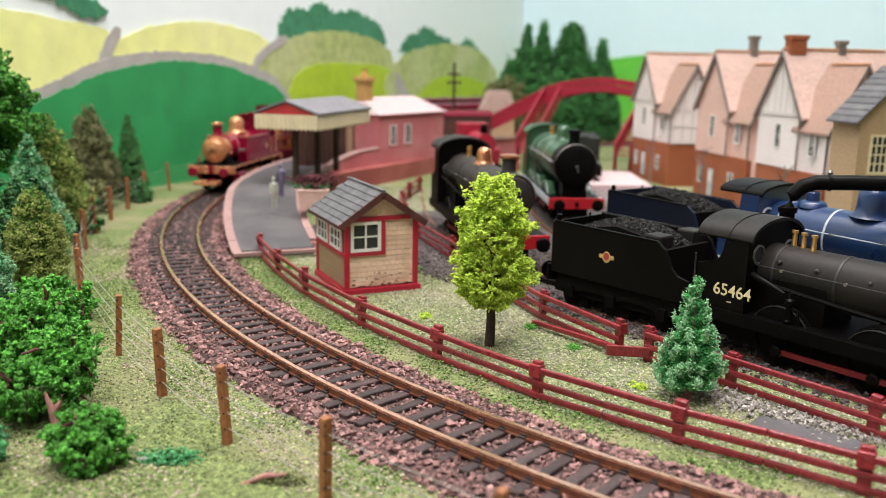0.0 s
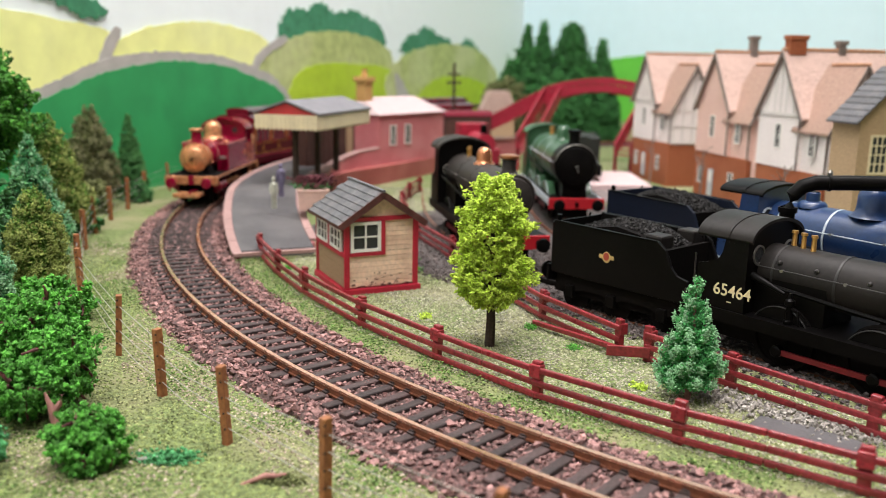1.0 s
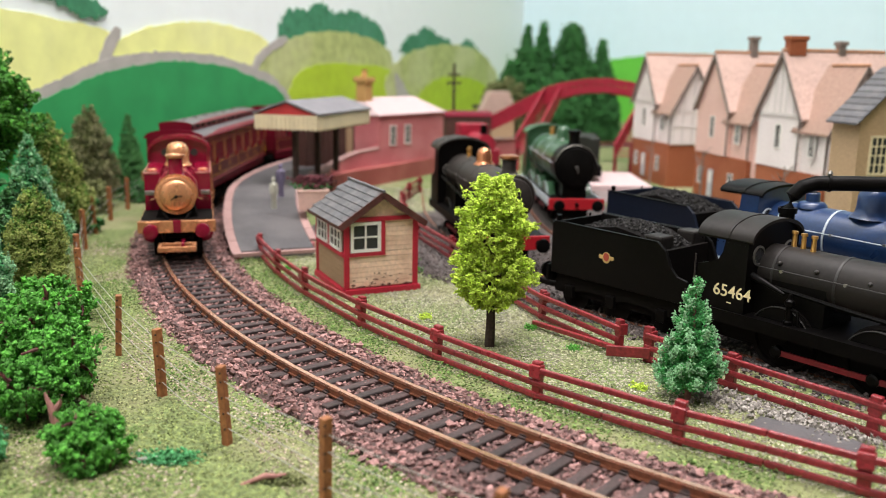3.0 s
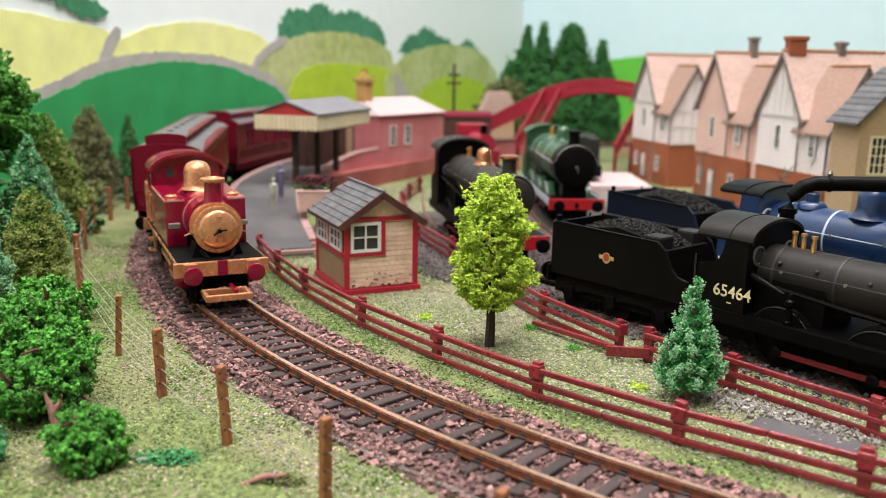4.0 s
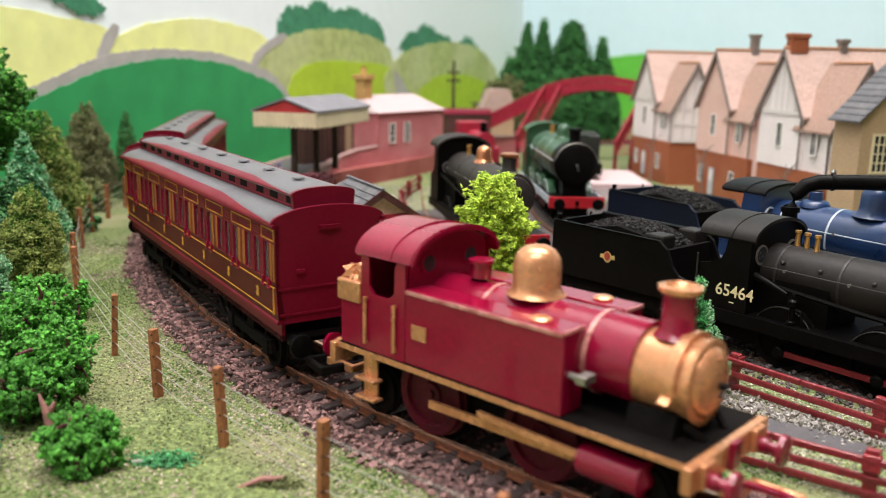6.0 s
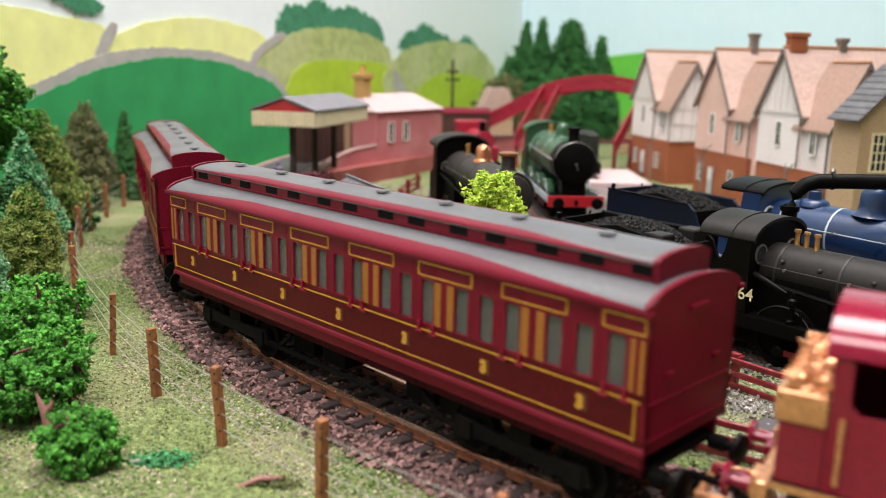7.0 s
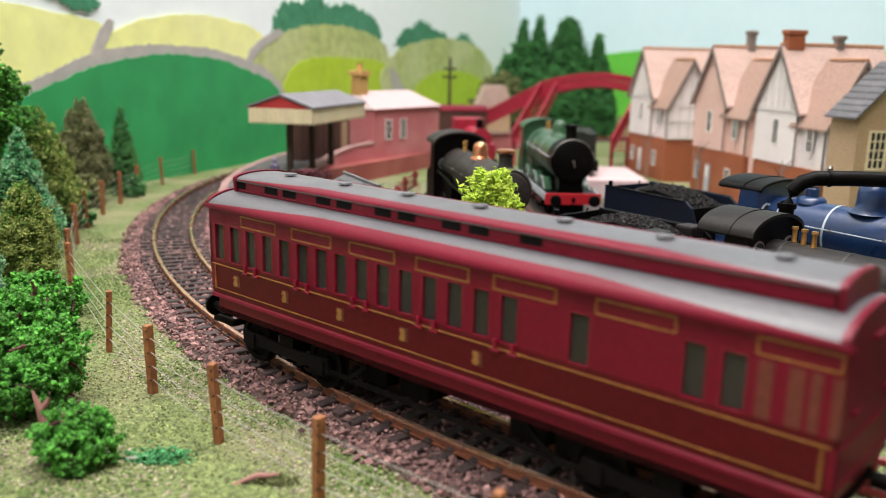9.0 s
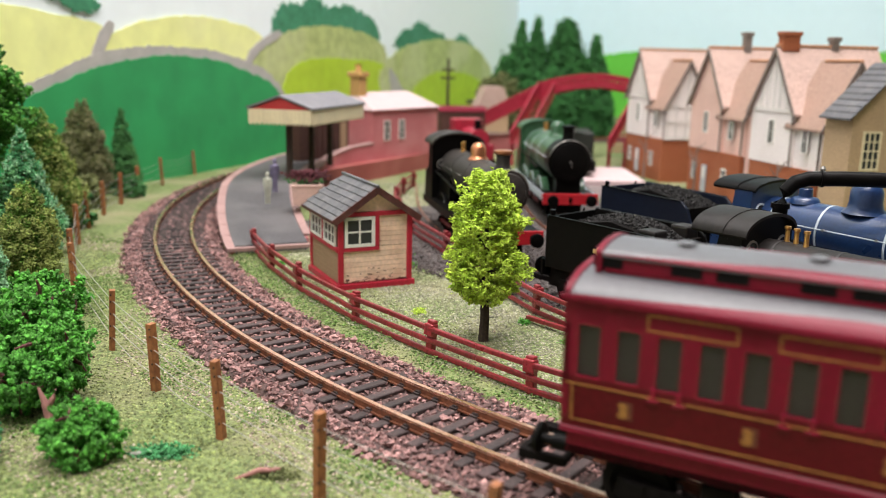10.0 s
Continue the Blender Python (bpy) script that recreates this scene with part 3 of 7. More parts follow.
def plat_z(a):
    """Ramp at the near end."""
    return -1.5 + (PLAT_Z + 1.5) * max(0.0, min(1.0, (201.6 - a) / 13.0))


def ramp_band(bm, r0, r1, top, bottom, a0, a1, n=60):
    rows = []
    for i in range(n + 1):
        a = a0 + (a1 - a0) * i / n
        z = plat_z(a) + top
        b = bottom if bottom is not None else z - 1.2
        rows.append([bm.verts.new((*arc(r, a), zz)) for r, zz in ((r0, b), (r1, b), (r1, z), (r0, z))])
    for p, q in zip(rows, rows[1:]):
        for k in range(4):
            bm.faces.new((p[k], q[k], q[(k + 1) % 4], p[(k + 1) % 4]))
    bm.faces.new(rows[0])
    bm.faces.new(rows[-1][::-1])
    bmesh.ops.recalc_face_normals(bm, faces=bm.faces)
    return bm


platform = thing("station_platform", "curved grey station platform with pale pink edging and ramp", "platform", kind="structure")
part("platform_surface", ramp_band(B(), 441.5, 476.5, 0.0, -6, 201.2, 118), TARMAC, platform, "dark grey platform surface")
part("platform_face", ramp_band(B(), 476.5, 479.0, -1.3, -6, 201.4, 118), BRICK_RED, platform, "red brick platform wall")
part("platform_face", ramp_band(B(), 439.0, 441.5, -1.3, -6, 200, 118), BRICK_PINK, platform, "pink brick platform wall")
for k in range(40):
    a1 = 201.5 - k * 2.08
    a0 = a1 - 2.02
    part("coping_stone", ramp_band(B(), 476.6, 480.8, 0.25, None, a1, a0, 2), COPING, platform)
for k in range(38):
    a1 = 199.8 - k * 2.08
    a0 = a1 - 2.02
    part("coping_stone", ramp_band(B(), 437.4, 441.4, 0.35, None, a1, a0, 2), COPING, platform)
bm = B()
a = Vector((*arc(441.0, 201.7), 0))
b = Vector((*arc(480.5, 201.7), 0))
beam(bm, (a.x, a.y, -1.9), (b.x, b.y, -1.9), 3.0, 1.6)
part("coping_stone", bm, COPING, platform)
part("station_terrace", prism(B(), [(-79, 586), (-75, 606), (-69, 622), (-60, 638), (-46, 662), (-20, 712), (6, 764), (-16, 800), (-84, 700)], -6, 8.5, "z"), BRICK_RED, None, "red brick terrace under the station building", kind="structure")


def wooden_post(parent, x, y, z0, z1, w, mat, name="post"):
    return part(name, box(B(), x - w / 2, y - w / 2, z0, x + w / 2, y + w / 2, z1), mat, parent, bevel=0.15)


# canopy: local x across, y along the platform
def build_canopy():
    c = thing("platform_canopy", "station canopy with cream saw-tooth valance, red gable and slate roof", "canopy", -116, 521, PLAT_Z, -15.0)
    W, Lh, z0, z1, zr = 41, 90, 33.0, 42.5, 50.0
    posts = [(20, 14), (20, 48), (20, 80)]
    for x, y in posts:
        wooden_post(c, x, y, 0, z0 + 4, 3.2, BARK)
    # valance boards with pointed ends, each board on its own
    n = 14
    for i in range(n):
        x = i * W / n
        w = W / n
        part("valance_board", prism(B(), [(x + 0.12, z1), (x + 0.12, z0 + 1.4), (x + w / 2, z0), (x + w - 0.12, z0 + 1.4), (x + w - 0.12, z1)], -0.6, 0.2, "y"), VALANCE, c)
    n = 30
    for i in range(n):
        y = i * Lh / n
        w = Lh / n
        for xx in (W, 0):
            part("valance_board", prism(B(), [(y + 0.12, z1), (y + 0.12, z0 + 1.4), (y + w / 2, z0), (y + w - 0.12, z0 + 1.4), (y + w - 0.12, z1)], xx - 0.4, xx + 0.4, "x"), VALANCE, c)
    part("gable", prism(B(), [(0.5, z1), (W - 0.5, z1), (W / 2, zr - 0.6)], 0.4, 1.4, "y"), RED_GABLE, c, "bright red canopy gable")
    for s, x0, x1 in ((1, -1.2, W / 2), (-1, W / 2, W + 1.2)):
        za, zb = (z1, zr) if s == 1 else (zr, z1)
        part("roof_slope", prism(B(), [(x0, za), (x1, zb), (x1, zb + 1.2), (x0, za + 1.2)], -0.8, Lh + 1, "y"), ROOF_SLATE, c, "grey slate canopy roof")
    part("ceiling_board", box(B(), 0.5, 0.5, z1 - 1.0, W - 0.5, Lh - 0.5, z1 - 0.3), BARK, c)
    return c


VALANCE = material("cream_valance", (0.74, 0.64, 0.42), 0.6, spread=0.08, grain=600, bump=0.1, depth=0.0001, vary=0.06)
RED_GABLE = material("red_gable_paint", (0.45, 0.03, 0.035), 0.5, spread=0.12, grain=600, bump=0.1, depth=0.0001)
ROOF_SLATE = material("grey_slate_roof", (0.17, 0.165, 0.18), 0.65, spread=0.2, grain=500, blotch=60, bump=0.3, depth=0.0002, second=(0.22, 0.21, 0.22))
PALE_ROOF = material("pale_grey_roof", (0.53, 0.41, 0.41), 0.7, spread=0.1, grain=500, bump=0.1, depth=0.0001)
build_canopy()


def window_unit(parent, x, z, w, h, nx, nz, y=0.0, frame_mat=None, glass=None, name="window", depth=0.8, bar=0.5):
    """A glazed window in a wall that faces local -y: pane behind, frame and bars in front, sill."""
    frame_mat = frame_mat or WHITE
    pane = part(name, box(B(), x, y - 0.25, z, x + w, y + 0.1, z + h), glass or DARK_GLASS, parent)
    bm = B()
    for q in ((x - bar, x + bar * 0.4, z - bar, z + h + bar), (x + w - bar * 0.4, x + w + bar, z - bar, z + h + bar), (x, x + w, z - bar, z + bar * 0.4), (x, x + w, z + h - bar * 0.4, z + h + bar)):
        box(bm, q[0], y - depth, q[2], q[1], y, q[3])
    part("window_frame", bm, frame_mat, pane)
    for i in range(1, nx):
        xx = x + w * i / nx
        part("glazing_bar", box(B(), xx - bar * 0.35, y - depth * 0.8, z, xx + bar * 0.35, y - 0.2, z + h), frame_mat, pane)
    for i in range(1, nz):
        zz = z + h * i / nz
        part("glazing_bar", box(B(), x, y - depth * 0.75, zz - bar * 0.35, x + w, y - 0.2, zz + bar * 0.35), frame_mat, pane)
    return pane


# pink station building: local x along the face that is seen, y away from it
# curved parapet wall with pale coping that climbs from the platform to the station
way = [(-81.5, 582, 12.6), (-81.1, 590, 13.4), (-79.5, 606, 16.0), (-74.7, 628, 18.2), (-66.0, 648, 20.8), (-51, 667, 22.6)]
parapet = thing("parapet_wall", "curved pink brick wall with pale coping beside the station", "wall", kind="structure")
fine_way = []
for (p, q) in zip(way, way[1:]):
    fine_way += [tuple(a + (b - a) * k / 4 for a, b in zip(p, q)) for k in range(4)]
fine_way.append(way[-1])


def wall_run(lower, raise_, w0, w1):
    bm = B()
    rows = []
    for i, (x, y, z) in enumerate(fine_way):
        p, q = fine_way[max(0, i - 1)], fine_way[min(len(fine_way) - 1, i + 1)]
        dx, dy = q[0] - p[0], q[1] - p[1]
        n = math.hypot(dx, dy)
        nx, ny = dy / n, -dx / n
        b = -6 if lower is None else z + lower
        rows.append([bm.verts.new(v) for v in ((x + nx * w0, y + ny * w0, b), (x + nx * w1, y + ny * w1, b), (x + nx * w1, y + ny * w1, z + raise_), (x + nx * w0, y + ny * w0, z + raise_))])
    for p, q in zip(rows, rows[1:]):
        for k in range(4):
            bm.faces.new((p[k], q[k], q[(k + 1) % 4], p[(k + 1) % 4]))
    bm.faces.new(rows[0])
    bm.faces.new(rows[-1][::-1])
    bmesh.ops.recalc_face_normals(bm, faces=bm.faces)
    return bm


part("wall_face", wall_run(None, -1.2, -2.5, 0.0), BRICK_PINK, parapet, "pink brick wall face")
part("coping", wall_run(-1.2, 0.0, -5.5, 0.6), COPING, parapet, "pale grey-pink coping")


def build_station():
    s = thing("station_building", "pink brick station building with pale grey hipped roof", "building", -52, 668, 8.5, 56.8)
    L, D, H = 92, 42, 39
    part("wall", box(B(), 0, 0, 0, L, D, H), BRICK_PINK, s)
    for x in (15, 35):
        window_unit(s, x, 15, 7, 15, 2, 3, 0.0)
    bm = B()
    pts = [(-2, -2, H), (L + 2, -2, H), (L + 2, D + 2, H), (-2, D + 2, H), (6, D / 2, H + 13), (L - 16, D / 2, H + 13)]
    v = [bm.verts.new(p) for p in pts]
    for f in ((0, 1, 5, 4), (1, 2, 5), (2, 3, 4, 5), (3, 0, 4), (3, 2, 1, 0)):
        bm.faces.new([v[i] for i in f])
    part("roof", bm, PALE_ROOF, s)
    ch = part("chimney", box(B(), 4, D / 2 - 5, H + 4, 13, D / 2 + 5, H + 27), CHIMNEY, s, "tall tan brick chimney", bevel=0.4)
    part("chimney_cap", box(B(), 2.6, D / 2 - 6.5, H + 25, 14.4, D / 2 + 6.5, H + 29), CHIMNEY, ch, bevel=0.4)
    part("chimney_pot", lathe(B(), (8.5, D / 2, H + 29), [(2.6, 0), (2.2, 5), (2.6, 6)], 12), CHIMNEY, ch)
    return s


CHIMNEY = material("tan_brick_chimney", (0.50, 0.29, 0.10), 0.8, spread=0.2, grain=700, bump=0.3, depth=0.0002)
build_station()

# dark waiting shelter under the canopy
shelter = thing("waiting_shelter", "brown timber waiting shelter under the canopy", "shelter", -100, 612, PLAT_Z, 56)
part("wall", box(B(), 0, 0, 0, 54, 12, 33), WOOD_BROWN, shelter)
part("door", box(B(), 44, -0.7, 0, 51, 0, 26), TAN, shelter, "tan door")
for x in range(0, 42, 6):
    part("plank", box(B(), x + 0.3, -0.5, 0, x + 5.7, 0.1, 32), WOOD_BROWN, shelter)

# planter with flowers
planter = thing("flower_planter", "peach wooden planter filled with dark red flowers", "planter", -70, 449, 9.6, 10)
bm = prism(B(), [(-7.6, -5.5), (7.6, -5.5), (7.6, 5.5), (-7.6, 5.5)], 0, 10.5, "z")
for v in bm.verts:
    if v.co.z > 5:
        v.co.x *= 1.08
        v.co.y *= 1.08
part("tub", bm, RENDER_PINK, planter, bevel=0.3)
part("rim", box(B(), -8.6, -6.4, 10.0, 8.6, 6.4, 11.0), RENDER_PINK, planter, bevel=0.2)
g = np.random.default_rng(11)
pts = [(g.normal(0, 4.2), g.normal(0, 2.6), 12.5 + g.random() * 5.5) for _ in range(420)]
clumps("blossom", pts, g.uniform(0.5, 1.2, 420), FLOWER, planter, "dark red flowers", seed=12)
clumps("greenery", [(g.normal(0, 4.6), g.normal(0, 3.0), 11.5 + g.random() * 3) for _ in range(160)], g.uniform(0.5, 1.1, 160), LEAF_DARK, planter, "dark green leaves", seed=13)


def figure(x, y, z, h, mat, label, turn):
    """A small painted figurine: one plain turned form with legs and shoulders."""
    bm = B()
    for s in (-1, 1):
        tube(bm, [(s * 0.06 * h, 0, 0), (s * 0.05 * h, 0, 0.25 * h), (s * 0.06 * h, 0, 0.48 * h)], [0.05 * h, 0.055 * h, 0.075 * h], 8)
        tube(bm, [(s * 0.12 * h, 0, 0.80 * h), (s * 0.14 * h, -0.02 * h, 0.62 * h), (s * 0.12 * h, -0.06 * h, 0.46 * h)], [0.05 * h, 0.045 * h, 0.04 * h], 8)
    tube(bm, [(0, 0, 0.44 * h), (0, 0, 0.60 * h), (0, 0, 0.78 * h), (0, 0, 0.86 * h)], [0.09 * h, 0.09 * h, 0.11 * h, 0.04 * h], 12)
    lathe(bm, (0, 0, 0.84 * h), [(0.03 * h, 0), (0.065 * h, 0.03 * h), (0.075 * h, 0.08 * h), (0.06 * h, 0.13 * h), (0.02 * h, 0.16 * h)], 12)
    bmesh.ops.scale(bm, vec=(0.76, 0.85, 1.0), verts=bm.verts)
    ob = part("figurine", bm, mat, None, smooth=True)
    ob.matrix_basis = pose(x * MM, y * MM, z * MM, 0, 0, turn)
    return tagged(ob, label, "figurine")


figure(-91, 449, 9.6, 17, SKIN_GREY, "small pale painted figurine standing on the platform", 20)
figure(-91.5, 472, 12.2, 19, FIG_DARK, "violet and black painted figurine on the platform", 200)


# ---- signal box ----
def build_box():
    s = thing("signal_box", "small signal box, cream boards, crimson trim, slate roof", "signal box", -39, 329, -4.6, 25.0)
    W, D, H, P = 31.0, 38.0, 30.5, 41.0
    core = prism(B(), [(0.6, 1.5), (W - 0.6, 1.5), (W - 0.6, H), (W / 2, P - 0.8), (0.6, H)], 0.6, D - 0.6, "y")
    part("inner_wall", core, TAN, s)
    # boards on the front: full width below, beside the window above
    rows_low = 7
    for i in range(rows_low):
        z = 2.4 + i * 2.05
        part("board", box(B(), 1.8, 0.05, z, W - 1.8, 0.6, z + 1.93), CREAM, s)
    for i in range(7):
        z = 16.9 + i * 1.95
        part("board", box(B(), 17.0, 0.05, z, W - 1.8, 0.6, z + 1.85), CREAM, s)
    chip = random.Random(17)
    for _ in range(44):
        x, z = chip.uniform(2.0, W - 3.0), 2.1 + 5.5 * chip.random() ** 2.2
        w, h = chip.uniform(0.4, 2.0), chip.uniform(0.2, 0.6)
        part("paint_chip", prism(B(), [(x, z), (x + w, z + 0.1 * h), (x + 0.8 * w, z + h), (x + 0.2 * w, z + 0.7 * h)], -0.02, 0.2, "y"), BARGE, s)
    part("gable_board", prism(B(), [(2.0, H + 0.6), (W - 2.0, H + 0.6), (W / 2, P - 1.8)], 0.05, 0.6, "y"), CREAM, s)
    # red frame
    def trim(x0, z0, x1, z1, y0=-0.75, y1=0.5):
        part("trim", box(B(), x0, y0, z0, x1, y1, z1), BOX_RED, s, bevel=0.15)
    trim(-0.4, 0, 1.8, H)
    trim(W - 1.8, 0, W + 0.4, H)
    trim(1.8, H - 1.2, W - 1.8, H + 0.6)
    trim(1.8, 15.2, 17.0, 16.8)
    trim(15.2, 16.8, 17.0, H - 1.2)
    window_unit(s, 3.2, 17.8, 11.0, 10.4, 2, 2, 0.1, bar=0.9, depth=0.9)
    trim(-1.4, -0.6, W + 1.4, 1.9, -1.6, 1.0)
    # left side: two windows over a tan panel (local -x face), in a turned frame
    side = thing("side_wall", "", "")
    side.parent = s
    side.matrix_basis = pose(0, D * MM, 0, 0, 0, -90)
    for x in (2.4, 20.4):
        window_unit(side, x, 17.6, 13.6, 11.2, 3, 3, 0.1, bar=0.7, depth=0.9)
    def trim2(x0, z0, x1, z1, y0=-0.7, y1=0.5):
        part("trim", box(B(), x0, y0, z0, x1, y1, z1), BOX_RED, side, bevel=0.15)
    trim2(0, 0, 1.8, H)
    trim2(1.8, 15.0, D - 0.5, 16.8)
    trim2(1.8, H - 1.2, D - 0.5, H)
    trim2(17.2, 16.8, 19.2, H - 1.2)
    trim2(0, -0.6, D + 1, 1.9, -1.5, 0.8)
    for i in range(6):
        z = 2.2 + i * 2.1
        part("board", box(B(), 1.8, 0.05, z, D - 1.8, 0.5, z + 2.0), TAN, side)
    # roof: slates in courses on both slopes, barge boards
    run = math.hypot(W / 2 + 3.0, (P - H) * (W / 2 + 3.0) / (W / 2))
    slope = math.atan2(P - H, W / 2)
    for sgn in (-1, 1):
        under = prism(B(), [(W / 2, P), (W / 2 + sgn * (W / 2 + 3), P - (W / 2 + 3) * math.tan(slope)), (W / 2 + sgn * (W / 2 + 3), P - 0.9 - (W / 2 + 3) * math.tan(slope)), (W / 2, P - 0.9)], -2.6, D + 2.6, "y")
        part("roof_board", under, BARK, s)
        course = 7
        for i in range(course):
            d0 = run * i / course
            d1 = min(run + 0.4, run * (i + 1) / course + 0.7)
            n = 9
            for k in range(n):
                off = 0.0 if i % 2 else -0.5
                y0 = -2.8 + (D + 5.6) * max(0, k + off) / n
                y1 = -2.8 + (D + 5.6) * min(n, k + 1 + off) / n - 0.18
                if sgn == 1 and k > 2:
                    y1 = D + 2.8
                bm = B()
                p = []
                for d, lift in ((d0, 0.15), (d1, 0.62)):
                    x = W / 2 + sgn * d * math.cos(slope)
                    z = P - d * math.sin(slope)
                    p.append((x + sgn * lift * math.sin(slope), z + lift * math.cos(slope)))
                prism(bm, [p[0], p[1], (p[1][0] - sgn * 0.35 * math.sin(slope), p[1][1] - 0.4), (p[0][0], p[0][1] - 0.3)], y0, y1, "y")
                part("slate", bm, SLATE, s)
                if sgn == 1 and k > 2:
                    break
        bm = B()
        e = Vector((W / 2 + sgn * (W / 2 + 3), -2.7, P - (W / 2 + 3) * math.tan(slope)))
        beam(bm, (W / 2, -2.7, P - 1.0), (e.x, e.y, e.z - 1.0), 0.9, 2.6)
        part("barge_board", bm, BARGE, s, "dark red-brown barge board")
        bm = B()
        beam(bm, (e.x, -2.7, e.z - 0.4), (e.x, D + 2.7, e.z - 0.4), 1.0, 1.6)
        part("gutter", bm, BARGE, s)
    bm = B()
    beam(bm, (W / 2, -2.9, P + 0.5), (W / 2, D + 2.9, P + 0.5), 1.4, 0.8)
    part("ridge", bm, SLATE, s)
    return s


BARGE = material("dark_red_brown_board", (0.075, 0.022, 0.018), 0.6, spread=0.3, grain=900, blotch=200, bump=0.3, depth=0.0002, second=(0.14, 0.05, 0.04))
build_box()


# ---- rail fences ----
def rail_fence(points, label, seed, h=11.2):
    """Three-rail fence through plan points, with block posts."""
    f = thing("rail_fence", label, "fence", group="red rail fences")
    r = random.Random(seed)
    tops = []
    for x, y, turn in points:
        gz = ground_height(x, y)
        p = B()
        box(p, -1.5, -1.0, -1.0, 1.5, 1.0, h + r.uniform(-0.2, 0.5))
        box(p, -1.9, -1.9, h * 0.58, 1.9, 0.9, h * 0.92)
        ob = part("post", p, FENCE_RED, f, bevel=0.35)
        ob.matrix_basis = pose(x * MM, y * MM, gz * MM, r.uniform(-3, 3), r.uniform(-3, 3), turn)
        tops.append(Vector((x, y, gz)))
    for a, b in zip(tops, tops[1:]):
        for z in (1.5, 5.0, 8.9):
            off = (b - a).normalized()
            nrm = Vector((off.y, -off.x, 0)) * 0.9
            bm = B()
            mid = (a + b) / 2 + Vector((r.uniform(-0.3, 0.3), r.uniform(-0.3, 0.3), r.uniform(-0.25, 0.1)))
            p0, p1 = a + nrm + Vector((0, 0, z)) - off * 1.0, b + nrm + Vector((0, 0, z)) + off * 1.0
            m = mid + nrm + Vector((0, 0, z))
            beam(bm, p0, m, 1.3, 1.75)
            beam(bm, m, p1, 1.3, 1.75)
            part("rail", bm, FENCE_RED, f, bevel=0.42)
    return f


front_angles = [200.8, 205.4, 210.0, 216.0, 221.3, 226.4, 231.6, 236.8, 242.0, 247.2]
rail_fence([(*arc(466.5, a), a + 90) for a in front_angles], "red-brown painted three-rail fence along the running line", 21)
back_pts = [(-18, 622), (-24, 585), (-27, 542), (-24, 500), (-14, 450), (4, 398), (20, 346), (37, 301), (58, 264)]
rail_fence([(x, y, 110) for x, y in back_pts], "red-brown rail fence beside the siding, sagging rails", 22)
back_pts2 = [(66, 257), (85, 235), (111, 203), (137, 171), (163, 139)]
rail_fence([(x, y, 129) for x, y in back_pts2], "red-brown rail fence beside the siding", 23)
broken = thing("fallen_fence_rail", "broken red-brown fence rail lying against the fence", "fence rail", group="fallen rails")
bm = B()
beam(bm, (33, 292, -3.4), (57, 260, -2.0), 1.6, 1.6)
part("rail_piece", bm, FENCE_RED, broken, bevel=0.2)
broken = thing("fallen_fence_rail", "short broken red-brown fence panel leaning by the gap", "fence rail", group="fallen rails")
bm = B()
beam(bm, (53, 259, -2.2), (66, 255, -1.6), 1.2, 3.4)
part("rail_piece", bm, FENCE_RED, broken, bevel=0.2)

# ---- wire fence on the bank ----
wire_angles = [170.0, 176.0, 181.0, 184.6, 188.7, 193.0, 197.2, 203.4, 206.4, 214.6, 218.9, 222.95, 227.0, 231.7, 236.5, 241.5]
wire_fence = thing("wire_fence", "wire fence of thin orange-brown wooden posts with fine threads", "fence")
r = random.Random(31)
tops = []
for a in wire_angles:
    x, y = arc(546.5, a)
    gz = ground_height(x, y)
    h = r.uniform(18.8, 19.8)
    lean = Vector((r.uniform(-1.2, 1.2), r.uniform(-0.6, 0.6), 0))
    bm = B()
    beam(bm, (x, y, gz - 1), (x + lean.x, y + lean.y, gz + h), 2.3, 1.8)
    post = part("post", bm, POST_WOOD, wire_fence, bevel=0.2)
    bm = B()
    for k in (0.22, 0.42, 0.62, 0.82, 0.93):
        p = Vector((x, y, gz)) + (lean + Vector((0, 0, h))) * k
        lathe(bm, (p.x, p.y - 1.5, p.z), [(0.28, 0), (0.28, 0.6)], 6, "y")
    part("wire_hole", bm, BARK, post)
    tops.append((Vector((x, y, gz)), lean + Vector((0, 0, h))))
for (p, l), (q, m) in zip(tops[:-1], tops[1:]):
    for k in (0.22, 0.42, 0.62, 0.82):
        a, b = p + l * k, q + m * k
        mid = (a + b) / 2 + Vector((r.uniform(-0.5, 0.5), r.uniform(-0.5, 0.5), r.uniform(-1.2, 0.2)))
        part("wire", tube(B(), [a, mid, b], 0.11, 5), WIRE, wire_fence)


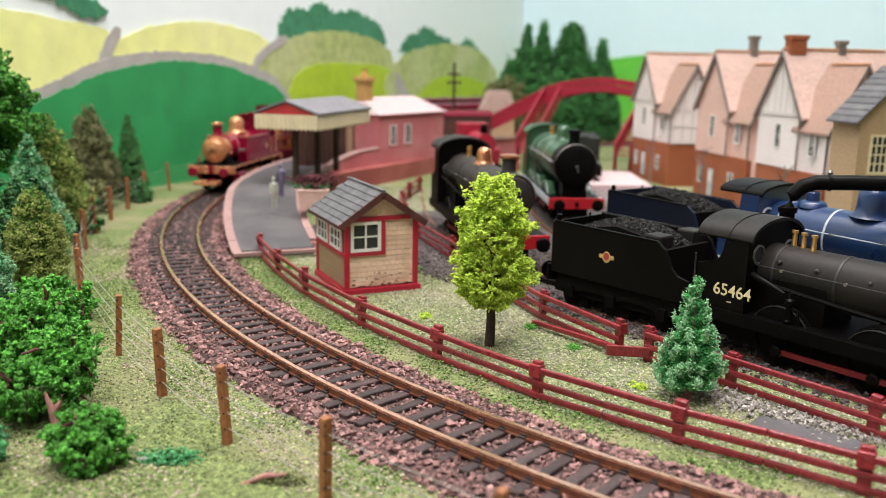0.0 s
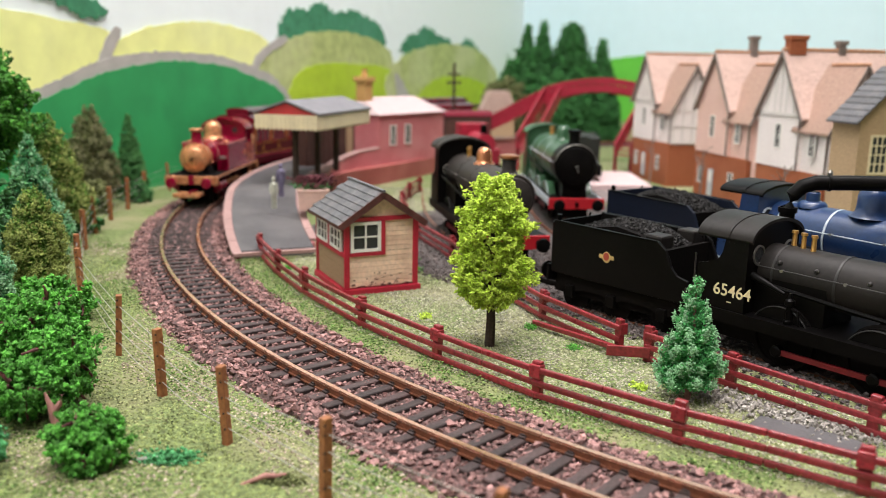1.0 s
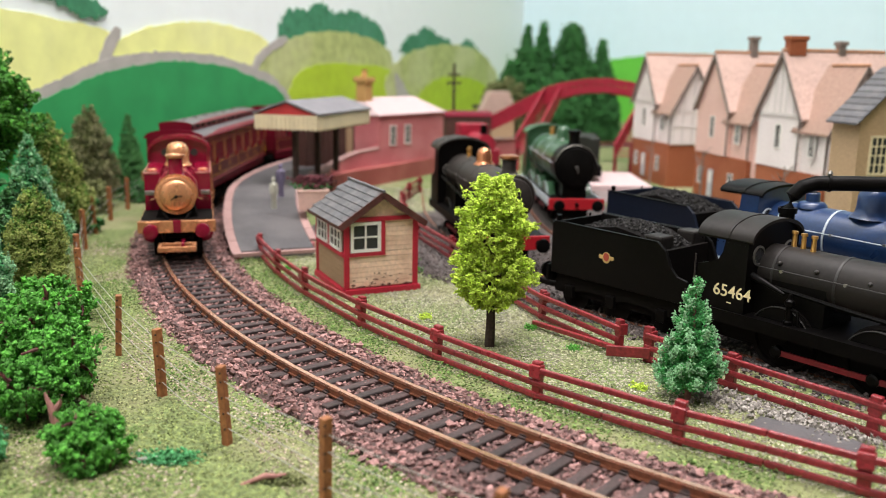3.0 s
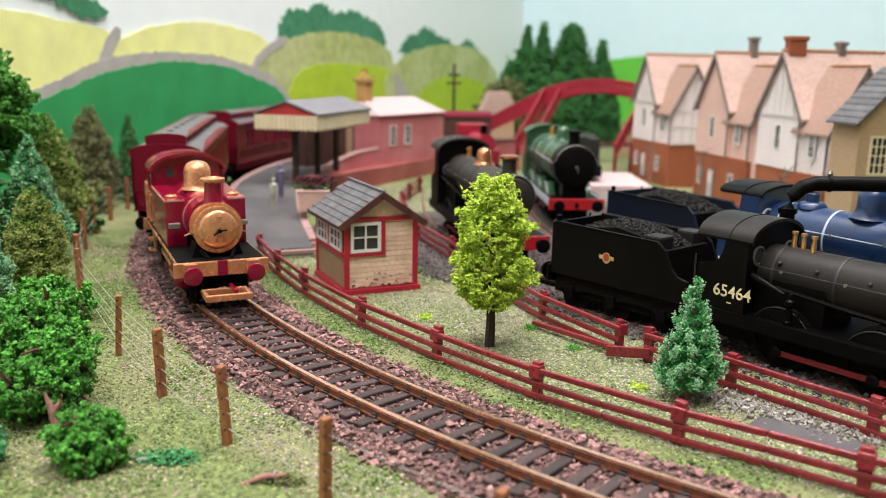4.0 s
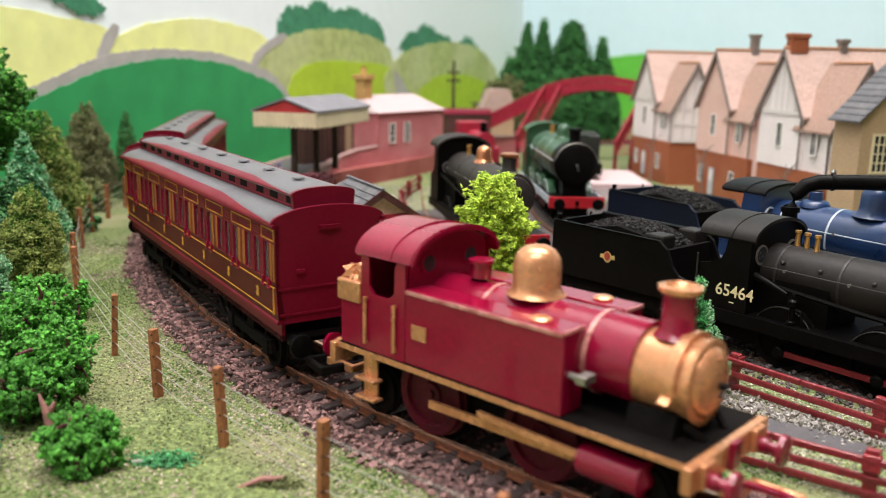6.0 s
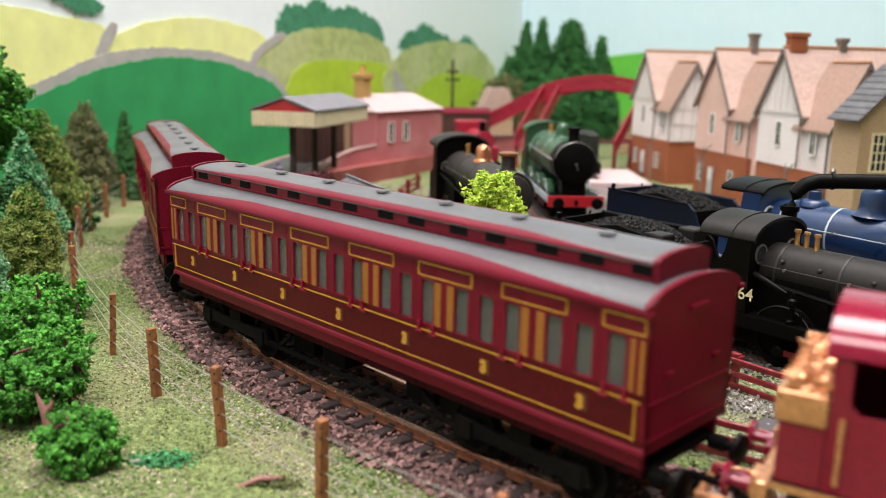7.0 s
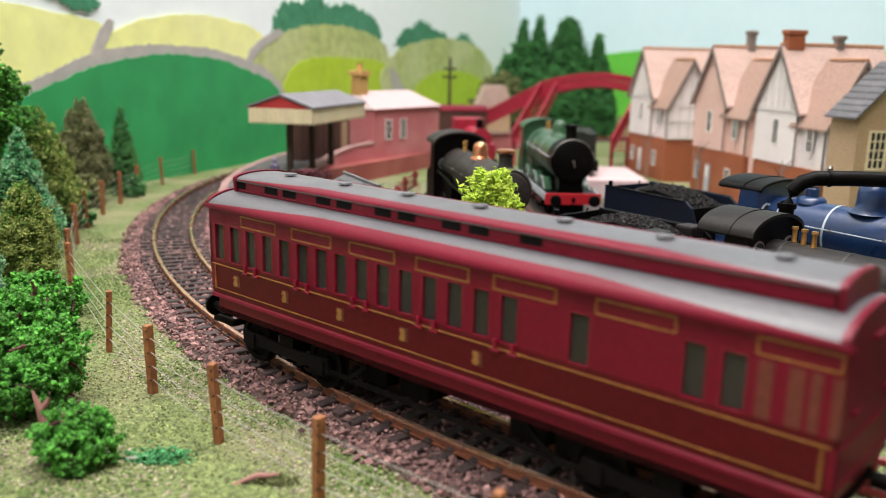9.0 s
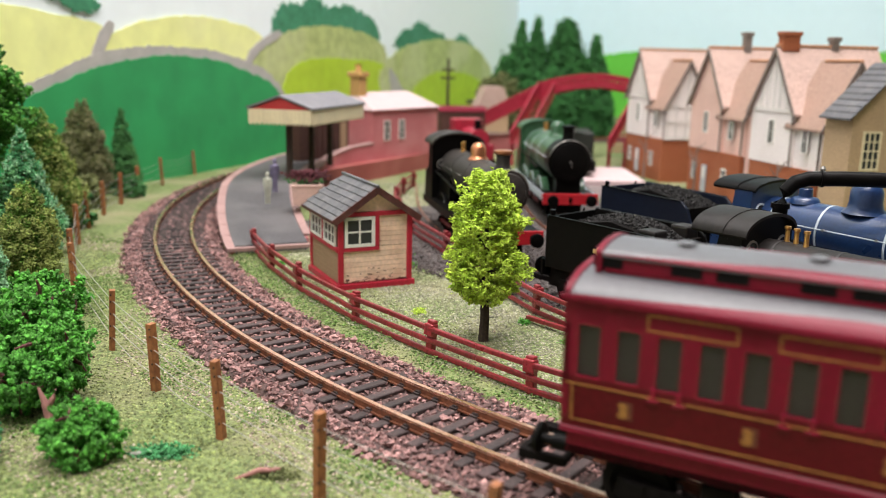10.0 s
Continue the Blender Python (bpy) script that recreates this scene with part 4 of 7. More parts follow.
# ---- trees and bushes: trunk, limbs and a crown of foam clumps ----
def crown_points(n, profile, seed, ragged=0.25, hollow=0.35, tiers=0, sprig=1.5):
    """Points in a turned crown; profile of (height, radius)."""
    g = np.random.default_rng(seed)
    hs, rs = [p[0] for p in profile], [p[1] for p in profile]
    lump = g.uniform(0, 2 * np.pi, 8)
    out = []
    while len(out) < n:
        z = g.uniform(hs[0], hs[-1])
        rad = np.interp(z, hs, rs)
        if g.random() > (rad / max(rs)) ** 1.2 + 0.08:
            continue
        a = g.uniform(0, 2 * np.pi)
        lobes = 1 + ragged * (0.5 * np.sin(3 * a + lump[0] + z * 0.35) + 0.35 * np.sin(5 * a + lump[1] - z * 0.6) + 0.35 * np.sin(z * 1.1 + lump[2] + 2 * a))
        if tiers:
            lobes *= 0.80 + 0.28 * (0.5 + 0.5 * np.cos(2 * np.pi * (z - hs[0]) / tiers + 0.8 * np.sin(2 * a + lump[3])))
        r = rad * lobes * (hollow + (1 - hollow) * g.random() ** 0.45)
        c = np.array((r * np.cos(a), r * np.sin(a), z))
        # one sprig: a little spray of bits that points outwards
        way = np.array((np.cos(a), np.sin(a), g.uniform(-0.1, 0.7)))
        k = int(g.integers(9, 20))
        reach = sprig * g.uniform(0.6, 1.3)
        for _ in range(k):
            out.append(c + way * reach * g.uniform(-0.6, 1.0) + g.normal(0, sprig * 0.34, 3))
    return np.array(out[:n]), g


def tree(name, label, x, y, height, profile, n, size, leaf, trunk_r, trunk_h, seed, bark=None, tiers=0, limbs=7, ragged=0.28, z=None, category="tree", group="model trees", hollow=0.3, sprig=2.1, spike=1.0):
    z = ground_height(x, y) if z is None else z
    t = thing(name, label, category, x, y, z, 0, group)
    pts, g = crown_points(n, profile, seed, ragged, hollow, tiers, size * sprig)
    bm = B()
    tube(bm, [(0, 0, -1), (0.3, 0.1, trunk_h * 0.5), (0.1, 0.3, trunk_h), (0, 0, height * 0.82)], [trunk_r * 1.15, trunk_r, trunk_r * 0.9, trunk_r * 0.25], 9)
    part("trunk", bm, bark or BARK, t, smooth=True)
    for i in range(limbs):
        a = 2 * math.pi * i / limbs + g.random()
        z0 = trunk_h * 0.85 + (height * 0.6 - trunk_h * 0.85) * g.random()
        rr = np.interp(z0 + height * 0.1, [p[0] for p in profile], [p[1] for p in profile]) * 0.8
        bm = tube(B(), [(0, 0, z0), (rr * 0.5 * math.cos(a), rr * 0.5 * math.sin(a), z0 + height * 0.06), (rr * math.cos(a), rr * math.sin(a), z0 + height * 0.10)], [trunk_r * 0.45, trunk_r * 0.3, trunk_r * 0.12], 6)
        part("limb", bm, bark or BARK, t)
    clumps("crown", pts, g.uniform(size * 0.5, size * 1.25, len(pts)), leaf, t, seed=seed + 1, spike=spike)
    return t


def conifer(name, label, x, y, height, profile, n, size, leaf, tip, trunk_r, seed, tiers=11, around=13, droop=0.35, bark=None, category="tree", group="model trees", upturn=0.1, tip_share=0.8, fan=0.27):
    """A conifer of boughs in whorls; each bough a spray of needle clumps, paler at its tip. profile of (height, radius)."""
    z = ground_height(x, y)
    t = thing(name, label, category, x, y, z, 0, group)
    g = np.random.default_rng(seed)
    hs, rs = [p[0] for p in profile], [p[1] for p in profile]
    boughs = []
    for k in range(tiers):
        a0 = g.random() * 6.28
        zc = hs[0] + (hs[-1] - hs[0]) * (k + 0.5) / tiers
        m = max(4, int(around * np.interp(zc, hs, rs) / max(rs)))
        for j in range(m):
            zz = zc + g.uniform(-0.45, 0.45) * (hs[-1] - hs[0]) / tiers
            boughs.append((zz, a0 + 6.283 * (j + g.uniform(-0.35, 0.35)) / m, np.interp(zz, hs, rs) * g.uniform(0.78, 1.12)))
    total = sum(b[2] ** 1.4 for b in boughs)
    pts, along = [], []
    for zz, a, reach in boughs:
        q = max(20, int(n * reach ** 1.4 / total))
        k = g.random(q) ** 0.55
        side = g.normal(0, 1, q) * (fan * reach * (1.15 - k) + size * 0.8)
        up = reach * (0.35 - droop * k ** 1.5 + upturn * k ** 4) + g.normal(0, size * 1.2 + 0.05 * reach, q)
        ca, sa = np.cos(a), np.sin(a)
        pts.append(np.stack([k * reach * ca - side * sa, k * reach * sa + side * ca, np.maximum(zz + up, 0.3)], -1))
        along.append(k + g.normal(0, 0.05, q))
    pts, along = np.concatenate(pts), np.concatenate(along)
    part("trunk", tube(B(), [(0, 0, -1), (0, 0, height * 0.5), (0, 0, height * 0.93)], [trunk_r, trunk_r * 0.7, trunk_r * 0.15], 8), bark or BARK, t, smooth=True)
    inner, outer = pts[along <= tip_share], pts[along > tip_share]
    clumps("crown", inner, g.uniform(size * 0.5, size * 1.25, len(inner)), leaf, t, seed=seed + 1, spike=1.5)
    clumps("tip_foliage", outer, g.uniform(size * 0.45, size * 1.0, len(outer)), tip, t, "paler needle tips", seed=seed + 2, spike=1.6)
    return t


tree("broadleaf_tree", "bright lime-green foam tree with bare dark trunk", 16, 269, 57, [(13.5, 4), (17, 8.6), (23, 12.0), (28, 12.8), (32, 9.6), (36, 9.8), (41, 11.0), (46, 9.0), (52, 7.2), (57, 4.0)], 22000, 0.45, LEAF_LIME, 1.55, 17, 41, ragged=0.34, limbs=14, hollow=0.3, sprig=2.7, spike=1.9)
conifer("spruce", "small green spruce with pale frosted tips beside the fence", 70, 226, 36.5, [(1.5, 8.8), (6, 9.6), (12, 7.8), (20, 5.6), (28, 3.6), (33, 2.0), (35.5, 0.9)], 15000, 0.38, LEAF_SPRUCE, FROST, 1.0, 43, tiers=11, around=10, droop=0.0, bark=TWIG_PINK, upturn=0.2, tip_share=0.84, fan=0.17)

# trees on the bank
tree("broadleaf_tree", "tall dark green leafy tree with brown trunk on the bank", -221, 392, 100, [(36, 10), (48, 22), (62, 27.5), (80, 24), (92, 15), (100, 6)], 17000, 1.15, LEAF_DEEP, 3.0, 42, 51, bark=TWIG, limbs=14, hollow=0.2, ragged=0.34, sprig=2.6)
conifer("cypress", "olive-green drooping conifer on the bank", -203, 432, 62, [(6, 15), (14, 20), (26, 20.5), (40, 15), (52, 9), (60, 4), (62, 1.5)], 19000, 0.72, LEAF_MOSS, MOSS_TIP, 2.0, 53, tiers=13, droop=0.5)
conifer("cypress", "drab olive-brown rounded conifer near the painted wall", -218, 522, 61, [(4, 10), (12, 16), (24, 17.5), (38, 14), (50, 9.5), (58, 6), (61, 2.5)], 16000, 0.72, LEAF_OLIVE, DRAB_TIP, 2.0, 55, tiers=13, droop=0.5)
conifer("fir", "narrow dark green fir near the painted wall", -207, 557, 55, [(2, 11), (14, 10.5), (28, 7.6), (42, 4.5), (55, 0.8)], 13000, 0.62, LEAF_DARK, FIR_TIP, 1.3, 57, tiers=16, droop=0.2)
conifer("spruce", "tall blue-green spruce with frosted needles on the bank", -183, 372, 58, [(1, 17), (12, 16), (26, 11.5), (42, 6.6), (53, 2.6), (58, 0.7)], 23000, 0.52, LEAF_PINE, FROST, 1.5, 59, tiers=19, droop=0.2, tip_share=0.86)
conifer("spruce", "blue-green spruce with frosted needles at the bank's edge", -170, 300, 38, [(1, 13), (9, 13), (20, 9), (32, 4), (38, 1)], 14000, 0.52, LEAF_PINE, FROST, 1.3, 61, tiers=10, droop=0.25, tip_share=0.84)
conifer("cypress", "small light olive-green conifer with drooping tiers", -159, 324, 42, [(1, 10), (12, 12.2), (24, 11), (34, 7), (41, 2.5)], 17000, 0.52, LEAF_MOSS, MOSS_TIP, 1.4, 63, tiers=11, droop=0.5, tip_share=0.7)
tree("broadleaf_tree", "dark leafy tree behind the spruce", -196, 330, 72, [(10, 18), (30, 24), (52, 19), (70, 6)], 6000, 1.1, LEAF_DARK, 2.2, 14, 64)
tree("shrub", "dark green shrub at the foot of the bank trees", -199, 440, 24, [(0, 13), (10, 15), (18, 11), (24, 4)], 1500, 1.2, LEAF_DARK, 1.2, 4, 65, category="shrub", group="bushes")
tree("shrub", "dark green shrub beside the wire fence", -208, 500, 16, [(0, 9), (8, 10), (15, 6), (18, 2)], 900, 1.1, LEAF_OLIVE, 1.0, 3, 66, category="shrub", group="bushes")
tree("shrub", "low green shrub by the wire fence", -199, 548, 11, [(0, 9), (5, 9), (9, 6), (12, 2)], 700, 1.0, LEAF_DARK, 1.0, 3, 67, category="shrub", group="bushes")


def bush(label, lobes, n, size, leaf, seed, twigs):
    """A bush of several foam lumps with reddish twigs between them. lobes: x, y, z, radius."""
    x0, y0 = lobes[0][0], lobes[0][1]
    t = thing("bush", label, "bush", x0, y0, ground_height(x0, y0), 0, "bushes")
    g = np.random.default_rng(seed)
    pts = []
    for x, y, z, r in lobes:
        k = int(n * r ** 2 / sum(q[3] ** 2 for q in lobes))
        d = g.normal(size=(k, 3))
        d /= np.linalg.norm(d, axis=1)[:, None]
        rad = r * (0.62 + 0.42 * g.random(k) ** 0.6) * (1 + 0.12 * np.sin(7 * d[:, 0] + 5 * d[:, 2]))
        for (a, b, c), q in zip(d[::16], rad[::16]):
            reach = size * g.uniform(1.2, 2.6)
            for _ in range(16):
                e = np.array((a, b, c)) * (q + reach * g.uniform(-0.7, 0.9)) + g.normal(0, size * 0.8, 3)
                pts.append((x - x0 + e[0], y - y0 + e[1], max(0.2, z + e[2])))
        part("branch", tube(B(), [(0, 0, -0.5), ((x - x0) * 0.5, (y - y0) * 0.5, z * 0.5), (x - x0, y - y0, z)], [1.0, 0.7, 0.35], 7), TWIG, t)
    for _ in range(twigs):
        x, y, z, r = lobes[g.integers(len(lobes))]
        d = g.normal(size=3)
        d /= np.linalg.norm(d)
        a = Vector((x - x0, y - y0, z)) + Vector(d) * r * 0.4
        b = Vector((x - x0, y - y0, z)) + Vector(d) * r * 1.28
        if b.z < 0.4:
            continue
        part("twig", tube(B(), [a, (a + b) / 2 + Vector((0.3, 0.2, 0.3)), b], [0.6, 0.5, 0.25], 5), TWIG, t)
    clumps("foliage", pts, g.uniform(size * 0.5, size * 1.3, len(pts)), leaf, t, seed=seed + 1)
    return t


bush("large bright green leafy bush with reddish-brown twigs", [(-107, 212, 11, 9), (-100, 208, 17, 6.5), (-113, 214, 19, 7.5), (-106, 219, 23, 6.2), (-98, 211, 8, 6), (-117, 206, 10, 8), (-106, 203, 5, 6), (-100, 217, 15, 6.5), (-96, 201, 9, 6), (-104, 197, 10, 6.5), (-95, 207, 14, 5.5)], 14500, 0.62, LEAF_GREEN, 71, 46)
bush("small bright green leafy bush with a bare reddish twig", [(-79, 174, 4.6, 5.0), (-75, 178, 4.6, 4.6), (-84, 177, 6, 4.4), (-81, 178, 10, 3.6), (-77, 180, 8.5, 4.0)], 5200, 0.5, LEAF_GREEN, 73, 10)
stump = thing("twig_stump", "bare pinkish-brown forked twig beside the small bush", "twig", -91.0, 186, ground_height(-91, 186))
part("stem", tube(B(), [(2.0, 0, -0.3), (1.2, -0.4, 5), (0, 0, 9.5), (-1.6, 0.4, 13.5)], [1.5, 1.3, 0.9, 0.25], 9), TWIG_PINK, stump, smooth=True)
part("fork", tube(B(), [(0.2, 0, 8.6), (1.8, 0.3, 11), (2.4, 0.5, 13)], [0.8, 0.6, 0.2], 8), TWIG_PINK, stump, smooth=True)
bush("green leafy bush behind the large one", [(-134, 284, 8, 7), (-127, 288, 6, 5), (-139, 280, 9, 6.5)], 1800, 0.9, LEAF_GREEN, 75, 6)
bush("blue-green foam bush at the board's edge", [(-103, 174, 5, 5.5), (-108, 178, 8, 6), (-102, 170, 3, 4.5)], 2400, 0.6, LEAF_PINE, 77, 4)


def tuft(label, x, y, rx, ry, h, n, size, leaf, seed, twig=True):
    z = ground_height(x, y)
    t = thing("grass_tuft", label, "tuft", x, y, z, 0, "tufts")
    g = np.random.default_rng(seed)
    pts = [(g.normal(0, rx / 2), g.normal(0, ry / 2), abs(g.normal(0, h / 2))) for _ in range(n)]
    clumps("foliage", pts, g.uniform(size * 0.5, size * 1.3, n), leaf, t, seed=seed)
    if twig:
        if leaf is LEAF_OLIVE:
            part("twig", tube(B(), [(-rx * 1.7, -2.0, 0.4), (-rx * 1.2, -1.4, 1.1), (-rx * 0.7, -0.6, 1.9), (-0.2 * rx, 0, 1.6), (0.2 * rx, 0.4, 1.9)], [0.3, 0.55, 0.7, 0.6, 0.3], 8), TWIG_PINK, t, "bare pinkish twig", smooth=True)
        else:
            part("twig", tube(B(), [(-rx * 1.2, -1, 0.5), (-rx * 0.5, -0.6, 0.9), (-0.2 * rx, 0, 0.6)], [0.4, 0.5, 0.3], 6), WIRE, t, "pale stalk")
    return t


tuft("flat teal-green tuft of foam with a pale stalk", -62, 180, 6, 2.8, 1.8, 700, 0.45, LEAF_PINE, 81)
tuft("dark tuft of foam with a reddish twig", -34.5, 171, 5.0, 2.2, 1.6, 220, 0.45, LEAF_OLIVE, 83)
for i, (x, y) in enumerate([(-13, 395), (-21, 352), (44, 268), (58, 233), (-70, 372), (-6, 300), (32, 290), (-11, 372)]):
    tuft("small bright green tuft on the grass", x, y, 2.2, 2.2, 1.4, 130, 0.4, LEAF_LIME if i in (3, 5) else LEAF_GREEN, 90 + i, False)


# ---- loose turf and grit on the ground ----
def scatter(name, label, n, area, size, mat, seed, zlift=0.15, ok=None):
    g = np.random.default_rng(seed)
    pts = []
    while len(pts) < n:
        x, y = g.uniform(area[0], area[1]), g.uniform(area[2], area[3])
        d = math.hypot(x - CX, y - CY)
        if 481 < d < 524:
            continue
        if ok and not ok(x, y, d):
            continue
        pts.append((x, y, ground_height(x, y) + zlift * g.random()))
    ob = clumps(name, pts, g.uniform(size * 0.5, size * 1.4, n), mat, None, label, "stuff", flat=0.7, seed=seed)
    return tagged(ob, category=name.replace("_", " "))


scatter("pale_grit", "grey-green grit below the station wall", 7000, (-72, -4, 440, 640), 0.6, GRIT_BIT, 115, ok=lambda x, y, d: d < 436 and x < -6 + 0.05 * (y - 520))
scatter("pale_dust", "pale gritty dust spilled from the ballast onto the grass", 6000, (-190, 60, 120, 420), 0.33, STRAW, 109, zlift=0.4, ok=lambda x, y, d: 522 < d < 590 and noise.noise(Vector((x * 0.02, y * 0.02, 11))) + 0.9 * math.exp(-(d - 522) / 9) > 0.12)
scatter("grass_fibres", "fresh green grass fibres along the foot of the fence", 4200, (-130, 160, 100, 460), 0.42, TURF_GREEN, 111, zlift=1.3, ok=lambda x, y, d: 466 < d < 480 and noise.noise(Vector((x * 0.05, y * 0.05, 4))) > -0.25)
scatter("grass_fibres", "fresh green grass fibres in patches on the bank", 12000, (-190, 60, 120, 430), 0.36, TURF_GREEN, 113, zlift=0.7, ok=lambda x, y, d: 524 < d < 640 and noise.noise(Vector((x * 0.035, y * 0.035, 8))) > 0.08)
scatter("turf_crumbs", "loose yellow-green scatter turf on the bank", 46000, (-190, 60, 120, 420), 0.34, TURF_BIT, 101, ok=lambda x, y, d: 522 < d < 640)
scatter("turf_crumbs", "loose green scatter turf between the fences", 14000, (-110, 130, 130, 460), 0.36, TURF_BIT, 103, ok=lambda x, y, d: 440 < d < 483)
scatter("pale_grit", "pale speckled grit and turf on the triangle of ground", 30000, (-70, 120, 170, 480), 0.40, GRIT_BIT, 105, ok=lambda x, y, d: d < 470 and y < 440 and (x - 49) * 0.756 + (y - 333) * 0.654 < -22)
scatter("loose_ballast", "dark loose stones between the siding sleepers", 15000, (-20, 200, 90, 520), 0.75, BALLAST_DARK, 107, zlift=1.2, ok=lambda x, y, d: d < 476 and -24 < (x - 49) * 0.756 + (y - 333) * 0.654 < 75)
# dark stone bed under the sidings
bm = B()
grid = []
for j in range(76):
    row = []
    for i in range(27):
        s_, u_ = -190 + 6 * j, -20.5 + 6 * i + 1.2 * noise.noise(Vector((j * 0.6, i * 0.5, 7)))
        x, y = 49 + 0.653 * s_ + 0.757 * u_, 333 - 0.757 * s_ + 0.653 * u_
        row.append(bm.verts.new((x, y, ground_height(x, y) + (0.45 if 0 < i < 26 else -0.4))))
    grid.append(row)
for j in range(75):
    for i in range(26):
        q = (grid[j][i], grid[j][i + 1], grid[j + 1][i + 1], grid[j + 1][i])
        if math.hypot(q[0].co.x - CX, q[0].co.y - CY) < 470:
            bm.faces.new(q)
bmesh.ops.recalc_face_normals(bm, faces=bm.faces)
prism(bm, [(2, 440), (112, 440), (108, 668), (4, 668)], -6.0, -4.1, "z")
part("siding_bed", bm, SIDING_BED, None, "dark grey stone bed under the sidings", kind="structure")
YARD = material("grey_pink_yard_dust", (0.17, 0.135, 0.13), 0.9, spread=0.3, grain=800, blotch=60, bump=0.5, depth=0.0004, second=(0.11, 0.085, 0.082), mix=0.7)
part("yard_surface", prism(B(), [(112, 430), (194, 430), (166, 640), (158, 735), (112, 735)], -6.0, -4.0, "z"), YARD, None, "dusty grey-pink yard between the sidings and the houses", kind="structure")
part("tarmac_patch", prism(B(), [(79, 205), (90, 196), (101, 190), (106, 197), (97, 206), (86, 213)], -5.4, -4.25, "z"), TARMAC, None, "small patch of grey tarmac between the fences", kind="structure")

g = np.random.default_rng(140)
pts = []
for _ in range(760):
    k = g.random()
    x, y = 74 + 36 * k + g.normal(0, 3.4), 231 - 32 * k + g.normal(0, 3.4)
    pts.append((x, y, ground_height(x, y) + g.random() * 1.2))
tagged(clumps("rubble", pts, g.uniform(0.3, 0.9, len(pts)), RUBBLE, None, "pale grey rubble along the foot of the siding fence", "stuff", seed=141), category="rubble")


# ---- houses in a row: local x runs along the row towards the near end, y away from the fronts ----
def sash(parent, x, z, w, h):
    return window_unit(parent, x, z, w, h, 2, 2, 0.0, depth=0.6, bar=0.45)


def house(t, wall_mat, label, timber, bay):
    """A two-storey house: a front gable block with a lower wing at its near end; brick below, plastered above."""
    h = thing("terrace_house", label, "house", ROW_X + 0.1805 * t, ROW_Y - 0.9836 * t, -1.0, ROW_TURN, "row of houses")
    Lm, Lw, D, zb, ze, zr, zw = 46.0, 26.0, 66.0, 30.0, 64.0, 99.0, 90.5
    part("brick_storey", box(B(), 0.6, 0.6, -5, Lm + Lw - 0.6, D, zb), BRICK_HOUSE, h, "orange brick ground storey")
    # front gable block
    part("gable_block", prism(B(), [(0, zb), (Lm, zb), (Lm, ze), (Lm / 2, zr), (0, ze)], 0, D - 6, "y"), wall_mat, h)
    # wing: its gable looks down the row
    part("wing", prism(B(), [(2, zb - 0.5), (36, zb - 0.5), (36, ze - 6), (19, zw), (2, ze - 6)], Lm, Lm + Lw, "x"), wall_mat, h)
    # roofs with thickness and overhang
    for s in (-1, 1):
        x1 = Lm / 2 + s * (Lm / 2 + 3)
        dz = (zr - ze) / (Lm / 2) * (Lm / 2 + 3)
        part("main_roof", prism(B(), [(Lm / 2, zr + 1.4), (x1, zr - dz + 1.4), (x1, zr - dz), (Lm / 2, zr)], -2.5, D, "y"), ROOF_CARD, h, "faded pinkish tiled roof")
        bm = B()
        beam(bm, (Lm / 2, -2.4, zr - 0.6), (x1, -2.4, zr - dz - 0.6), 0.7, 2.2)
        part("barge_board", bm, BARGE_GREY, h)
        y1 = 19 + s * 20
        dz2 = (zw - ze + 6) / 17 * 20
        prof = [(19, zw + 1.3), (y1, zw - dz2 + 1.3), (y1, zw - dz2), (19, zw)]
        part("wing_roof", prism(B(), prof, Lm - 8, Lm + Lw + 2.5, "x"), ROOF_WING, h, "faded brown tiled wing roof")
        bm = B()
        beam(bm, (Lm + Lw + 2.4, 19, zw - 0.4), (Lm + Lw + 2.4, y1, zw - dz2 - 0.4), 0.7, 2.0)
        part("barge_board", bm, BARGE_GREY, h)
    part("ridge_tiles", box(B(), Lm / 2 - 1.2, -2.5, zr + 0.6, Lm / 2 + 1.2, D, zr + 2.2), RIDGE, h, "orange ridge tiles", bevel=0.4)
    part("ridge_tiles", box(B(), Lm - 4, 17.9, zw + 0.6, Lm + Lw + 2.5, 20.1, zw + 2.0), RIDGE, h, "orange ridge tiles", bevel=0.4)
    # timbering on the front gable and on the wing's end
    if timber:
        tm = WHITE_TIMBER
        for x, w in ((9, 1.6), (17, 1.6), (23, 1.6), (29, 1.6), (37, 1.6)):
            top = zr - 2 - abs(x - Lm / 2) * (zr - ze) / (Lm / 2)
            part("timber", box(B(), x - w / 2, -0.5, ze - 1, x + w / 2, 0, top), tm, h)
        part("timber", box(B(), 0.5, -0.6, ze - 3, Lm - 0.5, 0, ze - 1), tm, h)
        X = Lm + Lw
        for y in (3.2, 11, 19, 27, 35):
            top = zw - 2 - abs(y - 19) * (zw - ze + 6) / 17
            part("timber", box(B(), X, y - 0.9, zb, X + 0.5, y + 0.9, top), tm, h)
        for z in (zb + 1, zb + 14, ze - 8):
            part("timber", box(B(), X, 2, z - 0.8, X + 0.6, 36, z + 0.8), tm, h)
    # windows and door on the front
    sash(h, 20.5, 42, 5.4, 14)
    sash(h, Lm + 10, 40, 5.2, 13)
    sash(h, 8, 8, 5.4, 11)
    sash(h, Lm + 5, 8, 5.4, 11)
    door = part("door", box(B(), 23, -0.6, 0, 29.4, 0.3, 19), DOOR_GREY, h, "pale grey front door", bevel=0.15)
    part("door_panel", box(B(), 24.2, -0.8, 10, 28.2, -0.5, 17.4), WHITE, door)
    bm = B()
